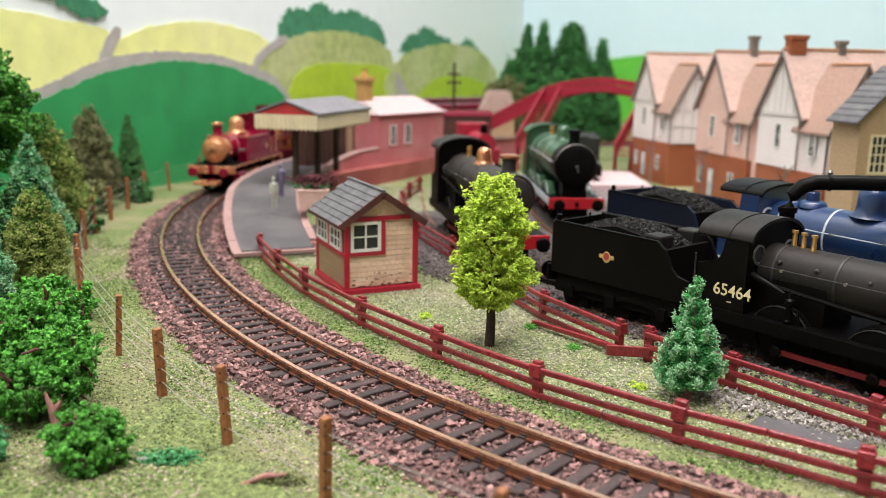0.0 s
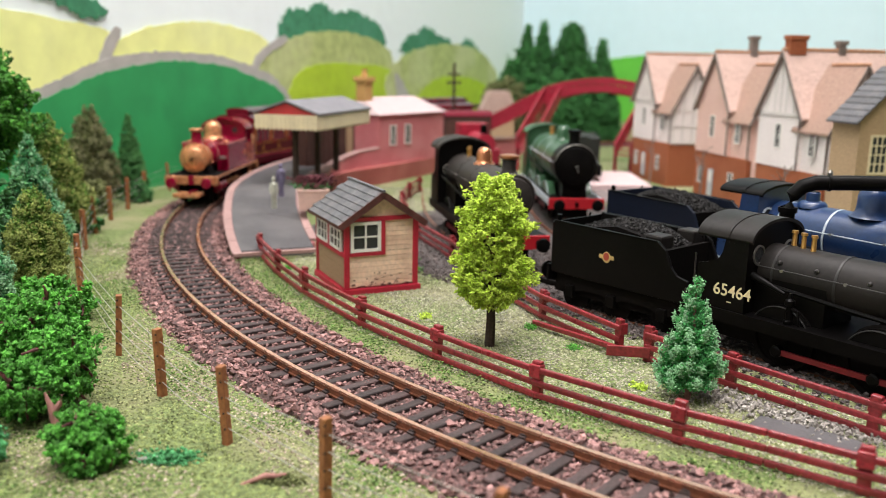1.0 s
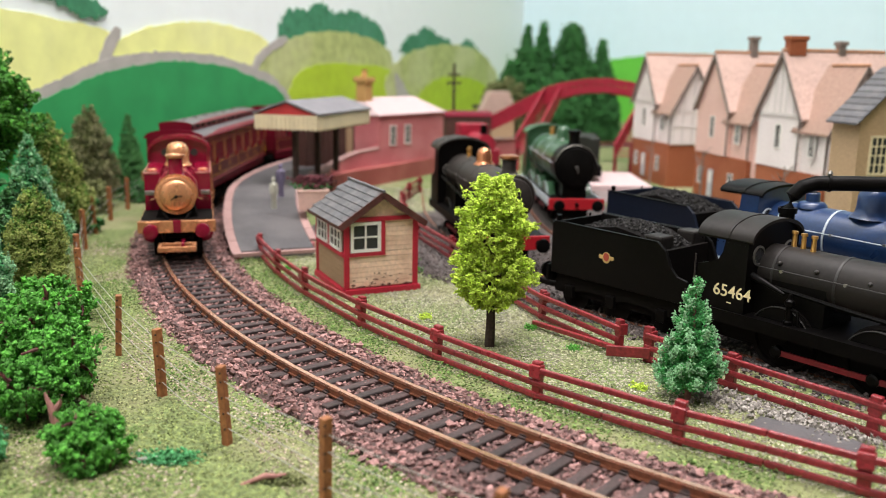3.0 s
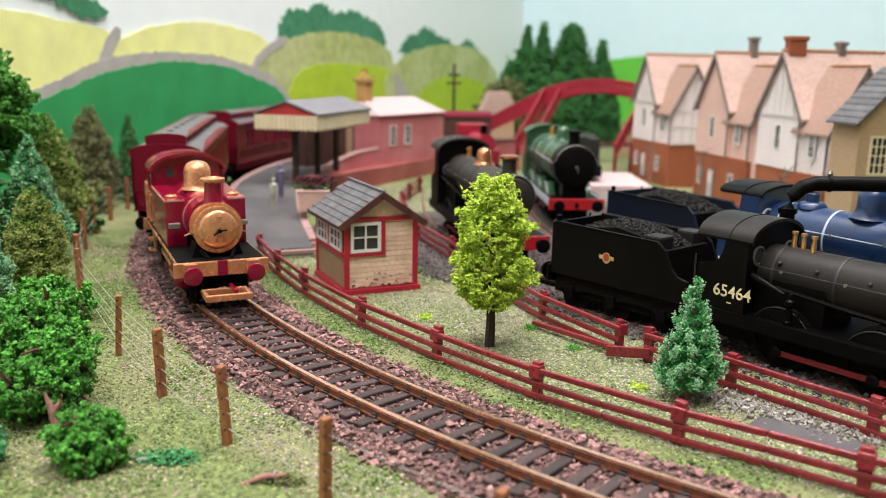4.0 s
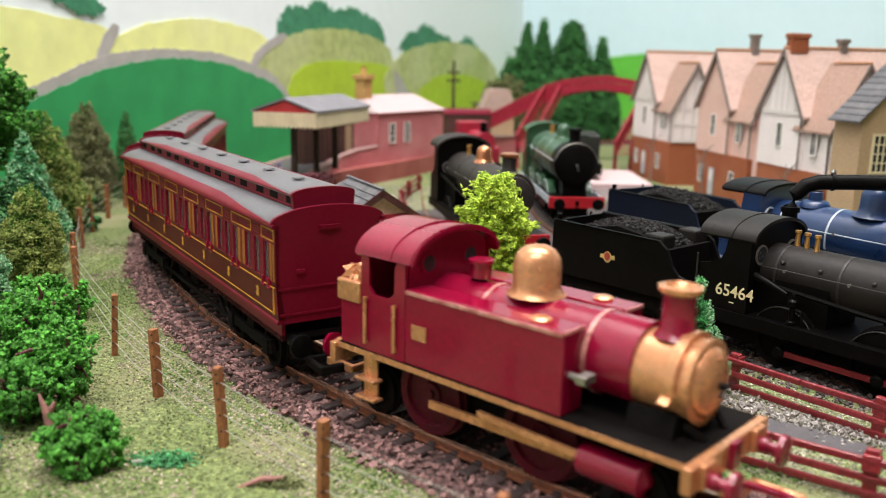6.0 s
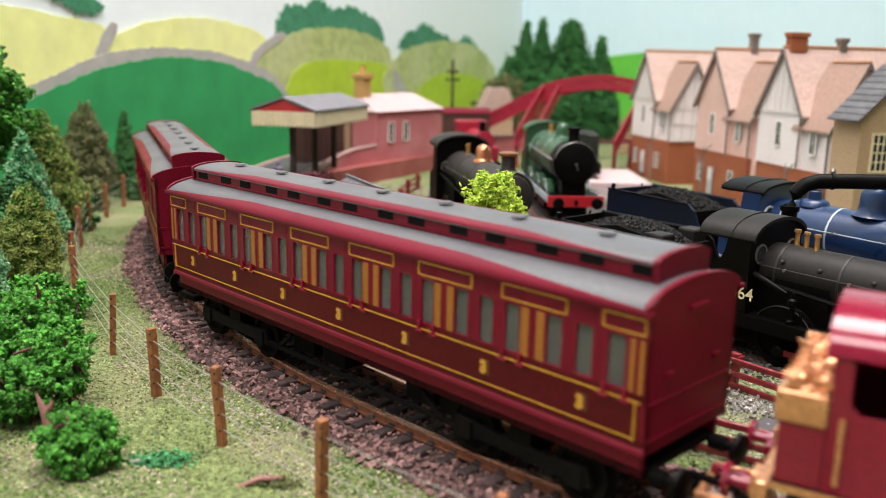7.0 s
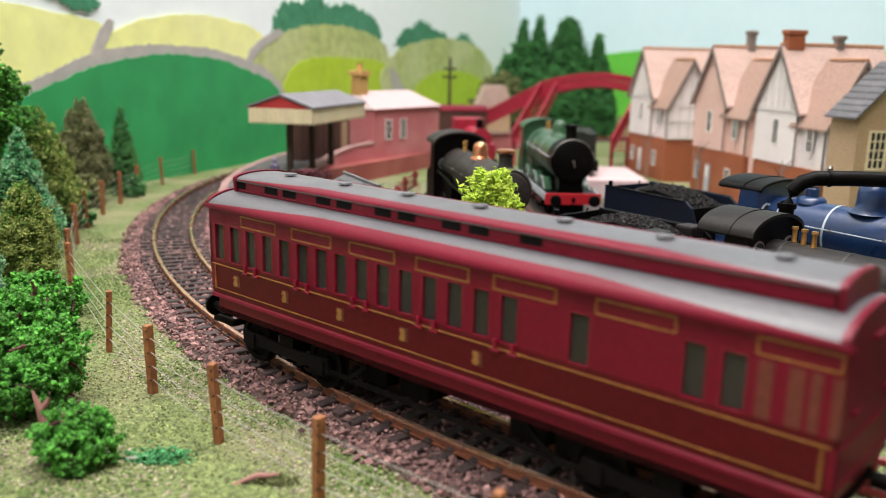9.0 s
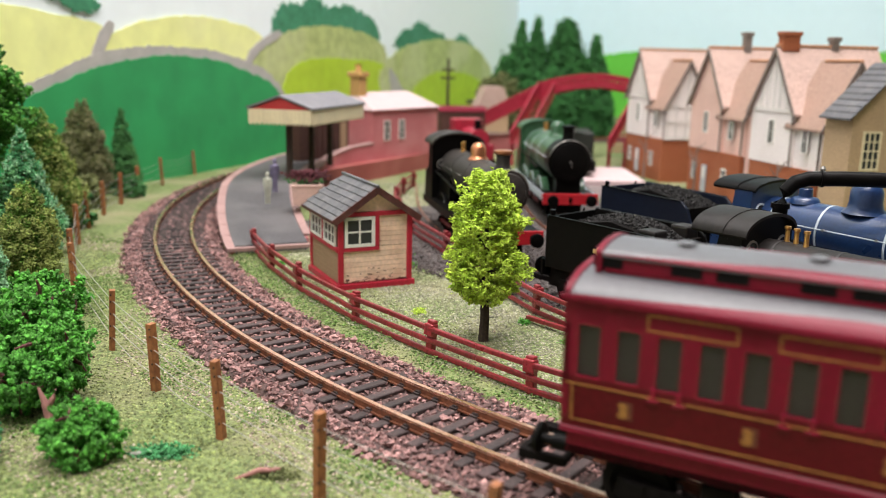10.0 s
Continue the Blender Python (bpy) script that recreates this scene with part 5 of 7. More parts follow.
    tube(bm, [(Lm - 0.5, -0.8, zb), (Lm - 0.5, -0.8, ze - 4)], 0.55, 8)
    part("drainpipe", bm, BARGE_GREY, h)
    bm = B()
    tube(bm, [(Lm + Lw - 1.5, 1.2, zb), (Lm + Lw - 1.5, 1.2, ze - 7)], 0.6, 8)
    part("drainpipe", bm, BARGE_GREY, h)
    if bay:
        bm = prism(B(), [(Lm + Lw, 4), (Lm + Lw + 9, 7), (Lm + Lw + 9, 24), (Lm + Lw, 27)], -5, ze - 8, "z")
        b = part("bay", bm, wall_mat, h)
        bm = B()
        v = [bm.verts.new(p) for p in ((Lm + Lw, 3, ze - 8), (Lm + Lw + 10, 6, ze - 8), (Lm + Lw + 10, 25, ze - 8), (Lm + Lw, 28, ze - 8), (Lm + Lw, 15.5, ze + 4))]
        for f in ((0, 1, 4), (1, 2, 4), (2, 3, 4), (3, 2, 1, 0)):
            bm.faces.new([v[i] for i in f])
        part("bay_roof", bm, ROOF_CARD, b)
    return h


BARGE_GREY = material("grey_brown_trim", (0.20, 0.16, 0.14), 0.7, spread=0.2, grain=600, bump=0.1, depth=0.0001)
ROOF_WING = material("faded_brown_tile_card", (0.31, 0.20, 0.155), 0.75, spread=0.25, grain=900, bump=0.3, depth=0.0002, second=(0.36, 0.22, 0.17))
RIDGE = material("orange_ridge", (0.52, 0.26, 0.14), 0.7, spread=0.2, grain=600, bump=0.2, depth=0.0001)
WHITE_TIMBER = material("pale_grey_timber", (0.66, 0.62, 0.59), 0.7, spread=0.1, grain=600, bump=0.1, depth=0.0001)
DOOR_GREY = material("pale_door", (0.46, 0.48, 0.50), 0.6, spread=0.1, grain=600, bump=0.05, depth=0.0001)
house(0, RENDER_WHITE, "white timbered card house with brick base and tiled roof", True, False)
house(118, RENDER_PINK, "peach card house with brick base and faded tiled roof", False, True)
house(201, RENDER_WHITE, "white half-timbered card house with faded tiled roof", True, False)


def chimney_stack(t, s, z, w, d, h, mat, label):
    c = thing("chimney_stack", label, "chimney", ROW_X + 0.1805 * t + 0.9836 * s, ROW_Y - 0.9836 * t + 0.1805 * s, z, ROW_TURN, "house chimneys")
    part("shaft", box(B(), -w / 2, -d / 2, 0, w / 2, d / 2, h), mat, c, bevel=0.3)
    part("cap", box(B(), -w / 2 - 0.8, -d / 2 - 0.8, h - 2.5, w / 2 + 0.8, d / 2 + 0.8, h), mat, c, bevel=0.3)


chimney_stack(141, 26, 92, 5, 5, 18, BARGE_GREY, "small grey-brown chimney on the roof ridge")
chimney_stack(224, 6, 96, 6, 11, 11.5, BRICK_HOUSE, "wide orange brick chimney on the roof ridge")
chimney_stack(224, 36, 96, 4.5, 4.5, 9, BARGE_GREY, "small brick chimney on the roof ridge")


# tan house at the near end of the row
def tan_house():
    h = thing("stone_house", "tan stone card house with black slate roof", "house", 214, 441, -2, 12)
    W, D, H, P = 52, 22, 66, 91
    part("wall", prism(B(), [(0, -3), (W, -3), (W, H), (W / 2, P), (0, H)], 0, D, "y"), STONE_TAN, h)
    for s in (-1, 1):
        x1 = W / 2 + s * (W / 2 + 4)
        dz = (P - H) / (W / 2) * (W / 2 + 4)
        for k in range(9):
            f0, f1 = k / 9, (k + 1.15) / 9
            xa, xb = W / 2 + (x1 - W / 2) * f0, W / 2 + (x1 - W / 2) * min(1.02, f1)
            part("slate_course", prism(B(), [(xa, P - dz * f0 + 1.0), (xb, P - dz * f1 + 1.7), (xb, P - dz * f1 + 0.7), (xa, P - dz * f0)], -3, D, "y"), SLATE, h)
    window_unit(h, 7.5, 37, 9.5, 19, 3, 4, 0.0, frame_mat=VALANCE, bar=0.8)
    return h


tan_house()


# pale road in front of the houses
part("pavement", prism(B(), [(112, 640), (158, 640), (160, 730), (112, 735)], -6, -0.5, "z"), ROAD_PALE, None, "pale pinkish road surface in front of the houses", kind="structure")


# ---- fittings that all rolling stock shares ----
def buffer(parent, x, y, z, mat_head, out=1):
    bm = B()
    lathe(bm, (x, y, z), [(1.6, 0), (1.6, 3.2 * out), (1.1, 3.2 * out), (1.1, 5.5 * out), (3.3, 5.6 * out), (3.1, 6.6 * out), (1.2, 7.0 * out)], 16, "x")
    bmesh.ops.recalc_face_normals(bm, faces=bm.faces)
    return part("buffer", bm, mat_head, parent, smooth=True)


def coupling(parent, x, z, out, mat):
    """A wide tension-lock coupling: a bar loop with a hook."""
    bm = B()
    beam(bm, (x, 0, z), (x + 4 * out, 0, z), 3, 1.6)
    for s in (-1, 1):
        beam(bm, (x + 3.2 * out, s * 7.2, z), (x + 12.5 * out, s * 7.2, z), 1.5, 2.2)
    beam(bm, (x + 3.4 * out, -8, z), (x + 3.4 * out, 8, z), 1.2, 2.2)
    beam(bm, (x + 12.5 * out, -8, z), (x + 12.5 * out, 8, z), 1.6, 2.4)
    return part("coupling", bm, mat, parent, bevel=0.4)


def coupling_hook(parent, x, z, out, mat):
    bm = B()
    beam(bm, (x + 2 * out, 2.5, z + 1.2), (x + 12 * out, 2.5, z + 1.8), 1.4, 1.2)
    beam(bm, (x + 12 * out, 2.5, z + 2.2), (x + 12 * out, 2.5, z - 1.8), 1.4, 1.6)
    return part("coupling_hook", bm, mat, parent, bevel=0.2)


# ---- steam engines on the sidings: local x forward from the tender's rear, on the rail head ----
def lettering(text, size, mat, bold):
    """Raised characters in the built-in font, as a mesh."""
    cu = bpy.data.curves.new("characters", "FONT")
    cu.body, cu.size, cu.extrude, cu.offset = text, size * MM, 0.06 * MM, bold * MM
    tmp = bpy.data.objects.new("characters", cu)
    me = bpy.data.meshes.new_from_object(tmp)
    bpy.data.objects.remove(tmp)
    me.materials.append(mat)
    return me


def steam_engine(label, x, y, z, turn, body, tender=True, digits="", crest=False, boiler_r=8.6, boiler_z=28.0, cab_top=42.5, smokebox=None, beam_mat=None, chimney_cap=None, dome_mat=None, lining=None, rods=None, roof=None, length=118, dome=1.0, dome_x=71, valve_base=False, bend=0.0, drum=None, rise=6.2, number_weight=0.05, tender_body=None):
    e = thing("steam_engine", label, "locomotive", x, y, z, turn, "engines on the sidings")
    off = 69.0 if tender else 0.0
    smokebox, beam_mat, dome_mat, rods, roof = smokebox or BLACK, beam_mat or RED_PAINT, dome_mat or body, rods or ROD_RED, roof or BLACK_MATT
    wheels = []
    if tender:
        td = part("tender_frame", box(B(), 6, -11, 6, 80, 11, 14), BLACK_MATT, e)
        for s in (-1, 1):
            prof = [(7, 14), (78, 14), (78, 22), (73, 23), (70, 25.5), (67, 31.0), (63, 33.6), (8, 34.2), (7, 33)]
            part("tender_side", prism(B(), prof, min(s * 13.2, s * 14.6), max(s * 13.2, s * 14.6), "y"), tender_body or body, e, bevel=0.2)
            bm = B()
            beam(bm, (7, s * 14.6, 34.2), (63, s * 14.6, 33.6), 0.9, 0.4)
            part("tender_coping", bm, BLACK, e)
        part("tender_back", box(B(), 6.4, -14.4, 14, 7.6, 14.4, 33.6), tender_body or body, e, bevel=0.2)
        part("tender_floor", box(B(), 7.4, -13.2, 14, 66, 13.2, 27), BLACK_MATT, e)
        part("tender_front", box(B(), 64, -13.0, 14, 66, 13.0, 30.5), BLACK_MATT, e)
        g = np.random.default_rng(int(abs(x * 10)) + 5)
        pts = []
        for _ in range(2600):
            a, b = g.uniform(12, 64), g.uniform(-12.6, 12.6)
            top = 28.5 + 8.0 * max(0, 1 - ((a - 38) / 30) ** 2) * max(0, 1 - (b / 14.5) ** 2)
            pts.append((a, b, top - g.random() * 1.0))
        clumps("tender_coal", pts, g.uniform(0.4, 1.0, len(pts)), COAL, td, "heap of black coal", kind="stuff", seed=4)
        part("coal_bed", prism(B(), [(10, 25), (66, 25), (64, 28), (50, 33.5), (38, 35), (24, 33), (12, 28)], -10, 10, "y"), BLACK_MATT, td)
        for s in (-1, 1):
            part("axle_guard", prism(B(), [(8, 14), (76, 14), (74, 9), (66, 7), (58, 9), (46, 9), (40, 7), (34, 9), (24, 9), (17, 7), (10, 9)], s * 12 - 0.5, s * 12 + 0.5, "y"), BLACK_MATT, e)
            for ax in (17, 40, 66):
                part("axle_box", box(B(), ax - 2.2, s * 12.8 - 1, 5.4, ax + 2.2, s * 12.8 + 1, 10), BLACK, e, bevel=0.3)
                part("tender_wheel", lathe(B(), (ax, s * 8.6, 7.2), [(7.9, -0.8), (7.2, -0.4), (7.2, 1.0), (5.6, 1.0), (5.4, 0.3), (1.6, 0.3), (1.4, 1.2)], 24, "y"), BLACK_MATT, e, smooth=True)
            buffer(e, 6.5, s * 10.8, 13.4, BLACK, -1)
        part("rear_beam", box(B(), 5.1, -15.5, 10.6, 6.4, 15.5, 17.0), BLACK, e, bevel=0.2)
        coupling(e, 6, 7.0, -1, BLACK_MATT)
        bm = B()
        tube(bm, [(5.2, 7, 15), (5.1, 7, 31), (7.2, 7, 34.8)], 0.5, 6)
        tube(bm, [(7.0, -11.5, 33), (7.2, -11.5, 36)], 1.1, 8)
        part("tender_pipe", bm, BLACK, e)
        if crest:
            bm = lathe(B(), (38, -14.68, 24.2), [(2.05, 0), (2.05, -0.12)], 20, "y")
            c = part("crest", bm, CREST_GOLD, e, "small oval emblem in gold and red")
            part("crest_centre", lathe(B(), (38, -14.82, 24.5), [(1.5, 0), (1.5, -0.1)], 16, "y"), CREST_RED, c)
            part("crest_bar", box(B(), 34.2, -14.8, 23.6, 36.0, -14.62, 25.0), CREST_GOLD, c)
            part("crest_bar", box(B(), 40.0, -14.8, 23.6, 41.8, -14.62, 25.0), CREST_GOLD, c)
    for o in e.children_recursive:
        # the tender is a short one
        for v in o.data.vertices:
            v.co.x *= 0.846
    L0 = off
    tender_parts = set(e.children)
    # running plate and frames
    part("running_plate", box(B(), L0, -15.2, 14.4, L0 + length, 15.2, 16.0), BLACK, e)
    for s in (-1, 1):
        part("plate_edge", box(B(), L0, s * 15.0 - 0.3, 12.0, L0 + length, s * 15.0 + 0.3, 16.1), lining or BLACK, e)
    part("frame", box(B(), L0 + 2, -7, 5, L0 + length - 2, 7, 15), BLACK_MATT, e)
    # cab
    arch = [(14.8 * math.cos(radians(d)), cab_top - rise + rise * math.sin(radians(d))) for d in range(0, 181, 10)]
    arch2 = [(14.1 * math.cos(radians(d)), cab_top - rise - 0.8 + (rise - 0.2) * math.sin(radians(d))) for d in range(180, -1, -10)]
    part("cab_roof", prism(B(), arch + arch2, L0 + 0.5, L0 + 20.5, "x"), roof, e, smooth=True)
    bm = B()
    for xx in (L0 + 12,):
        prism(bm, [(y_ * 1.01, z_ + 0.25) for y_, z_ in arch] + [(y_, z_ - 0.3) for y_, z_ in arch[::-1]], xx - 0.3, xx + 0.3, "x")
    part("roof_strap", bm, roof, e)
    part("cab_front", prism(B(), [(14.0, 16)] + [(y_ * 0.95, z_ - 0.6) for y_, z_ in arch] + [(-14.0, 16)], L0 + 18.0, L0 + 19.0, "x"), body, e)
    for s in (-1, 1):
        prof = [(19, 16), (19, cab_top - rise - 0.2), (11, cab_top - rise + 0.2), (10, 34.5), (8.6, 32.0), (5.0, 30.5), (1.2, 29.5), (1.0, 16)]
        part("cab_side", prism(B(), [(L0 + a, b) for a, b in prof], min(s * 13.6, s * 14.4), max(s * 13.6, s * 14.4), "y"), body, e)
        w = part("spectacle", lathe(B(), (L0 + 19.0, s * 8.6, 34.5), [(3.2, 0), (3.2, 0.4), (2.6, 0.5), (2.5, 0.1)], 22, "x"), lining or STEEL, e, smooth=True)
        part("pane", lathe(B(), (L0 + 19.1, s * 8.6, 34.5), [(2.55, 0), (2.5, 0.15)], 20, "x"), DARK_GLASS, w)
        bm = B()
        tube(bm, [(L0 + 19, s * (boiler_r + 1.2), boiler_z + 2.6), (L0 + length - 8, s * (boiler_r + 1.2), boiler_z + 2.0)], 0.22, 6)
        part("handrail", bm, STEEL_BAND if lining is None else lining, e, "thin boiler handrail")
        for ax in range(4):
            bm = lathe(B(), (L0 + 28 + ax * 20, s * (boiler_r + 0.6), boiler_z + 2.4), [(0.35, 0), (0.35, s * 0.9), (0.55, s * 1.0)], 8, "y")
            part("handrail_knob", bm, STEEL, e)
        # splashers and wheels
        for ax, r in ((L0 + 30, 10.4), (L0 + 60, 10.4), (L0 + 88, 10.4)):
            q, wy = (r + 1.6, 13.0) if lining else (r - 0.4, 11.4)
            bm = prism(B(), [(ax + q * math.cos(radians(d)), 10.4 + q * math.sin(radians(d))) for d in range(28, 153, 8)], min(s * 8.4, s * wy), max(s * 8.4, s * wy), "y")
            sp = part("splasher", bm, body, e)
            pts = [(ax + (q + 0.1) * math.cos(radians(d)), s * (wy + 0.1), 10.4 + (q + 0.1) * math.sin(radians(d))) for d in range(28, 153, 8)]
            part("splasher_rim", tube(B(), pts, 0.25, 6), lining or STEEL_BAND, sp)
            bm = lathe(B(), (ax, s * 8.2, 10.4), [(r + 0.8, -s * 0.8), (r, -s * 0.4), (r, s * 1.2), (r - 1.4, s * 1.2), (r - 1.6, s * 0.2), (2.2, s * 0.2), (2.0, s * 1.6)], 30, "y")
            part("driving_wheel", bm, BLACK_MATT, e, smooth=True)
            part("crank_boss", lathe(B(), (ax, s * 10.4, 6.4), [(1.9, 0), (1.9, s * 2.0), (1.2, s * 2.4)], 14, "y"), BLACK, e)
        bm = B()
        beam(bm, (L0 + 29, s * 11.6, 6.4), (L0 + 89, s * 11.6, 6.4), 0.9, 1.7)
        part("coupling_rod", bm, rods, e, "red coupling rod")
        bm = B()
        tube(bm, [(L0 + 19, s * (boiler_r + 2.2), boiler_z - 2.0), (L0 + 50, s * (boiler_r + 2.4), boiler_z - 4.5), (L0 + 84, s * (boiler_r + 2.0), boiler_z - 7)], 0.7, 6)
        part("reach_rod", bm, BLACK, e)
    # boiler
    part("boiler", tube(B(), [(L0 + 18.5, 0, boiler_z), (L0 + 98, 0, boiler_z)], boiler_r, 32), drum or body, e, smooth=True)
    for xx in (L0 + 24, L0 + 44, L0 + 70):
        part("boiler_band", tube(B(), [(xx - 0.4, 0, boiler_z), (xx + 0.4, 0, boiler_z)], boiler_r + 0.15, 32), lining or STEEL_BAND, e, smooth=True)
    part("firebox", prism(B(), [(boiler_r - 0.1, 16), (boiler_r - 0.1, boiler_z), (-boiler_r + 0.1, boiler_z), (-boiler_r + 0.1, 16)], L0 + 18.5, L0 + 42, "x"), body, e)
    part("smokebox", tube(B(), [(L0 + 98, 0, boiler_z), (L0 + length - 6, 0, boiler_z)], boiler_r + 0.5, 32), smokebox, e, smooth=True)
    part("smokebox_saddle", box(B(), L0 + 99, -7, 15.5, L0 + length - 7, 7, boiler_z - 4), smokebox, e)
    door = part("smokebox_door", lathe(B(), (L0 + length - 6, 0, boiler_z), [(boiler_r + 0.5, 0), (boiler_r + 0.1, 0.6), (boiler_r - 1.0, 0.8), (boiler_r - 1.4, 1.6), (boiler_r * 0.5, 2.6), (0.8, 3.0)], 32, "x"), smokebox, e, smooth=True)
    bm = B()
    tube(bm, [(L0 + length - 3.2, 0, boiler_z), (L0 + length - 1.6, 0, boiler_z)], 0.7, 8)
    beam(bm, (L0 + length - 1.8, 0, boiler_z), (L0 + length - 1.8, 0.8, boiler_z - 3.2), 0.5, 0.5)
    part("door_handle", bm, STEEL, door)
    rim = [(L0 + length - 5.4, (boiler_r + 0.3) * math.cos(radians(d)), boiler_z + (boiler_r + 0.3) * math.sin(radians(d))) for d in range(15, 166, 10)]
    part("door_rail", tube(B(), rim, 0.3, 6), STEEL, door)
    part("chimney", lathe(B(), (L0 + 105, 0, boiler_z + boiler_r - 0.6), [(4.4, 0), (3.4, 1.4), (3.1, 3), (3.2, 7.0), (3.9, 7.4), (3.9, 8.6), (2.6, 8.8)], 22), smokebox, e, smooth=True)
    if chimney_cap:
        part("chimney_cap", lathe(B(), (L0 + 105, 0, boiler_z + boiler_r + 6.2), [(3.3, 0), (4.4, 0.8), (4.4, 1.8), (3.0, 2.3)], 22), chimney_cap, e, "copper chimney cap", smooth=True)
    if dome:
        part("dome", lathe(B(), (L0 + dome_x, 0, boiler_z + boiler_r - 0.8), [(r_ * dome, h_ * dome) for r_, h_ in ((6.0, 0), (4.6, 1.4), (4.3, 3), (4.2, 6), (3.2, 8.2), (1.4, 9.2), (0.2, 9.4))], 24), dome_mat, e, smooth=True)
    if valve_base:
        vb = part("valve_cover", lathe(B(), (L0 + 32, 0, boiler_z + boiler_r - 0.8), [(5.6, 0), (5.2, 1.4), (4.4, 2.2), (2.6, 2.6), (2.5, 5.6), (2.1, 5.9)], 22), body, e, smooth=True)
        part("valve_top", lathe(B(), (L0 + 32, 0, boiler_z + boiler_r + 4.9), [(2.2, 0), (2.1, 0.5), (0.4, 0.6)], 16), BLACK, vb)
    for k, (dx, dy) in enumerate(() if valve_base else ((24.5, 2.0), (28.5, 0.4), (32.5, -0.8))):
        part("safety_valve", lathe(B(), (L0 + dx, dy, boiler_z + boiler_r - 0.5), [(1.1, 0), (0.8, 0.8), (0.75, 4.2), (1.1, 4.4), (1.0, 5.2)], 12), BRASS, e, "small brass safety valve", smooth=True)
    front = part("front_beam", box(B(), L0 + length, -15.8, 10.4, L0 + length + 1.4, 15.8, 16.6), beam_mat, e, "red buffer beam", bevel=0.2)
    for s in (-1, 1):
        buffer(e, L0 + length + 1.2, s * 10.8, 13.4, BLACK, 1)
    part("front_hook", box(B(), L0 + length + 1.4, -0.8, 12, L0 + length + 3.4, 0.8, 14.6), BLACK, front)
    if digits:
        ob = new("cab_number", lettering(digits, 5.5, NUMBER_CREAM, number_weight))
        ob.parent = e
        ob.matrix_basis = pose((L0 + 7.7) * MM, -14.5 * MM, 20.6 * MM, 90, 0, 0)
        tagged(ob, "cream painted cab number")
        part("small_lettering", box(B(), L0 + 13, -14.52, 18.6, L0 + 14.6, -14.38, 18.95), NUMBER_CREAM, e)
        ej = part("ejector", lathe(B(), (L0 + 33, -12.0, 16), [(1.5, 0), (1.5, 1.0), (0.9, 1.4), (0.9, 5.6), (1.5, 6.0), (1.5, 7.4), (0.7, 8.0), (0.5, 9.6)], 12), BLACK, e, smooth=True)
        part("ejector_pipe", tube(B(), [(L0 + 33, -12.0, 21), (L0 + 36, -12.4, 20.6), (L0 + 36.6, -12.4, 16.2)], 0.45, 8), BLACK, ej, smooth=True)
        part("steam_cock", tube(B(), [(L0 + 19.2, -11.4, 28.4), (L0 + 25, -11.8, 26.8), (L0 + 31, -12.2, 25.0)], [1.2, 0.9, 0.5], 10), BLACK, e, smooth=True)
        for dx, dz in ((26, 4.4), (38, 4.0), (54, 3.6)):
            part("washout_plug", lathe(B(), (L0 + dx, -boiler_r * 0.86, boiler_z + dz), [(0.7, 0), (0.7, -0.8), (0.35, -1.1)], 10, "y"), STEEL_BAND, e, smooth=True)
        for k in range(9):
            part("rivet", lathe(B(), (L0 + 2 + 2.0 * k, -14.42, cab_top - rise - 1.4), [(0.22, 0), (0.1, -0.18)], 6, "y"), BLACK, e)
        for s in (-1, 1):
            part("tool_box", box(B(), 46.0, s * 9.0 - 3.6, 29, 53.6, s * 9.0 + 3.6, 34.8), BOILER_GREY, e, bevel=0.8)
        part("grab_rail", tube(B(), [(L0 + 0.6, -15.0, 19), (L0 + 0.6, -15.0, 32.5)], 0.3, 8), STEEL_BAND, e)
        part("grab_rail", tube(B(), [(66.6, -15.0, 15), (66.6, -15.0, 20)], 0.3, 8), STEEL_BAND, e)
    # the engine stands a little askew to its tender on the curve
    if bend:
        turn_in = pose(L0 * MM, 0, 0, 0, 0, bend) @ pose(-L0 * MM, 0, 0)
        for o in e.children:
            if o not in tender_parts:
                o.matrix_basis = turn_in @ o.matrix_basis
    return e


ROD_RED = material("dark_crimson_rod_paint", (0.16, 0.005, 0.012), 0.45, spread=0.15, grain=800, bump=0.05, depth=0.0001)
SOOT_GREY = material("sooty_grey_engine_paint", (0.026, 0.022, 0.020), 0.5, gloss=0.3, spread=0.35, grain=600, blotch=60, bump=0.1, depth=0.0001, second=(0.045, 0.036, 0.032))
CLASS_BACK = material("brownish_gold_transfer", (0.11, 0.026, 0.012), 0.5, spread=0.3, grain=900, blotch=300, bump=0)
CREST_GOLD = material("emblem_gold", (0.55, 0.38, 0.14), 0.5, grain=900, bump=0)
CREST_RED = material("emblem_red", (0.35, 0.05, 0.03), 0.5, grain=900, bump=0)
NUMBER_CREAM = material("cream_transfer", (0.72, 0.62, 0.36), 0.55, grain=900, bump=0)
STEEL_BAND = material("dull_band", (0.028, 0.026, 0.025), 0.45, 0.3, grain=900, bump=0)
LOCO_BLACK = material("weathered_black", (0.0032, 0.0028, 0.0026), 0.42, gloss=0.1, spread=0.25, grain=600, blotch=50, bump=0.08, depth=0.0001, second=(0.006, 0.005, 0.0045))
BOILER_GREY = material("weathered_boiler_black", (0.0125, 0.0105, 0.0095), 0.5, gloss=0.22, spread=0.3, grain=600, blotch=70, bump=0.1, depth=0.0001, second=(0.022, 0.018, 0.0155))
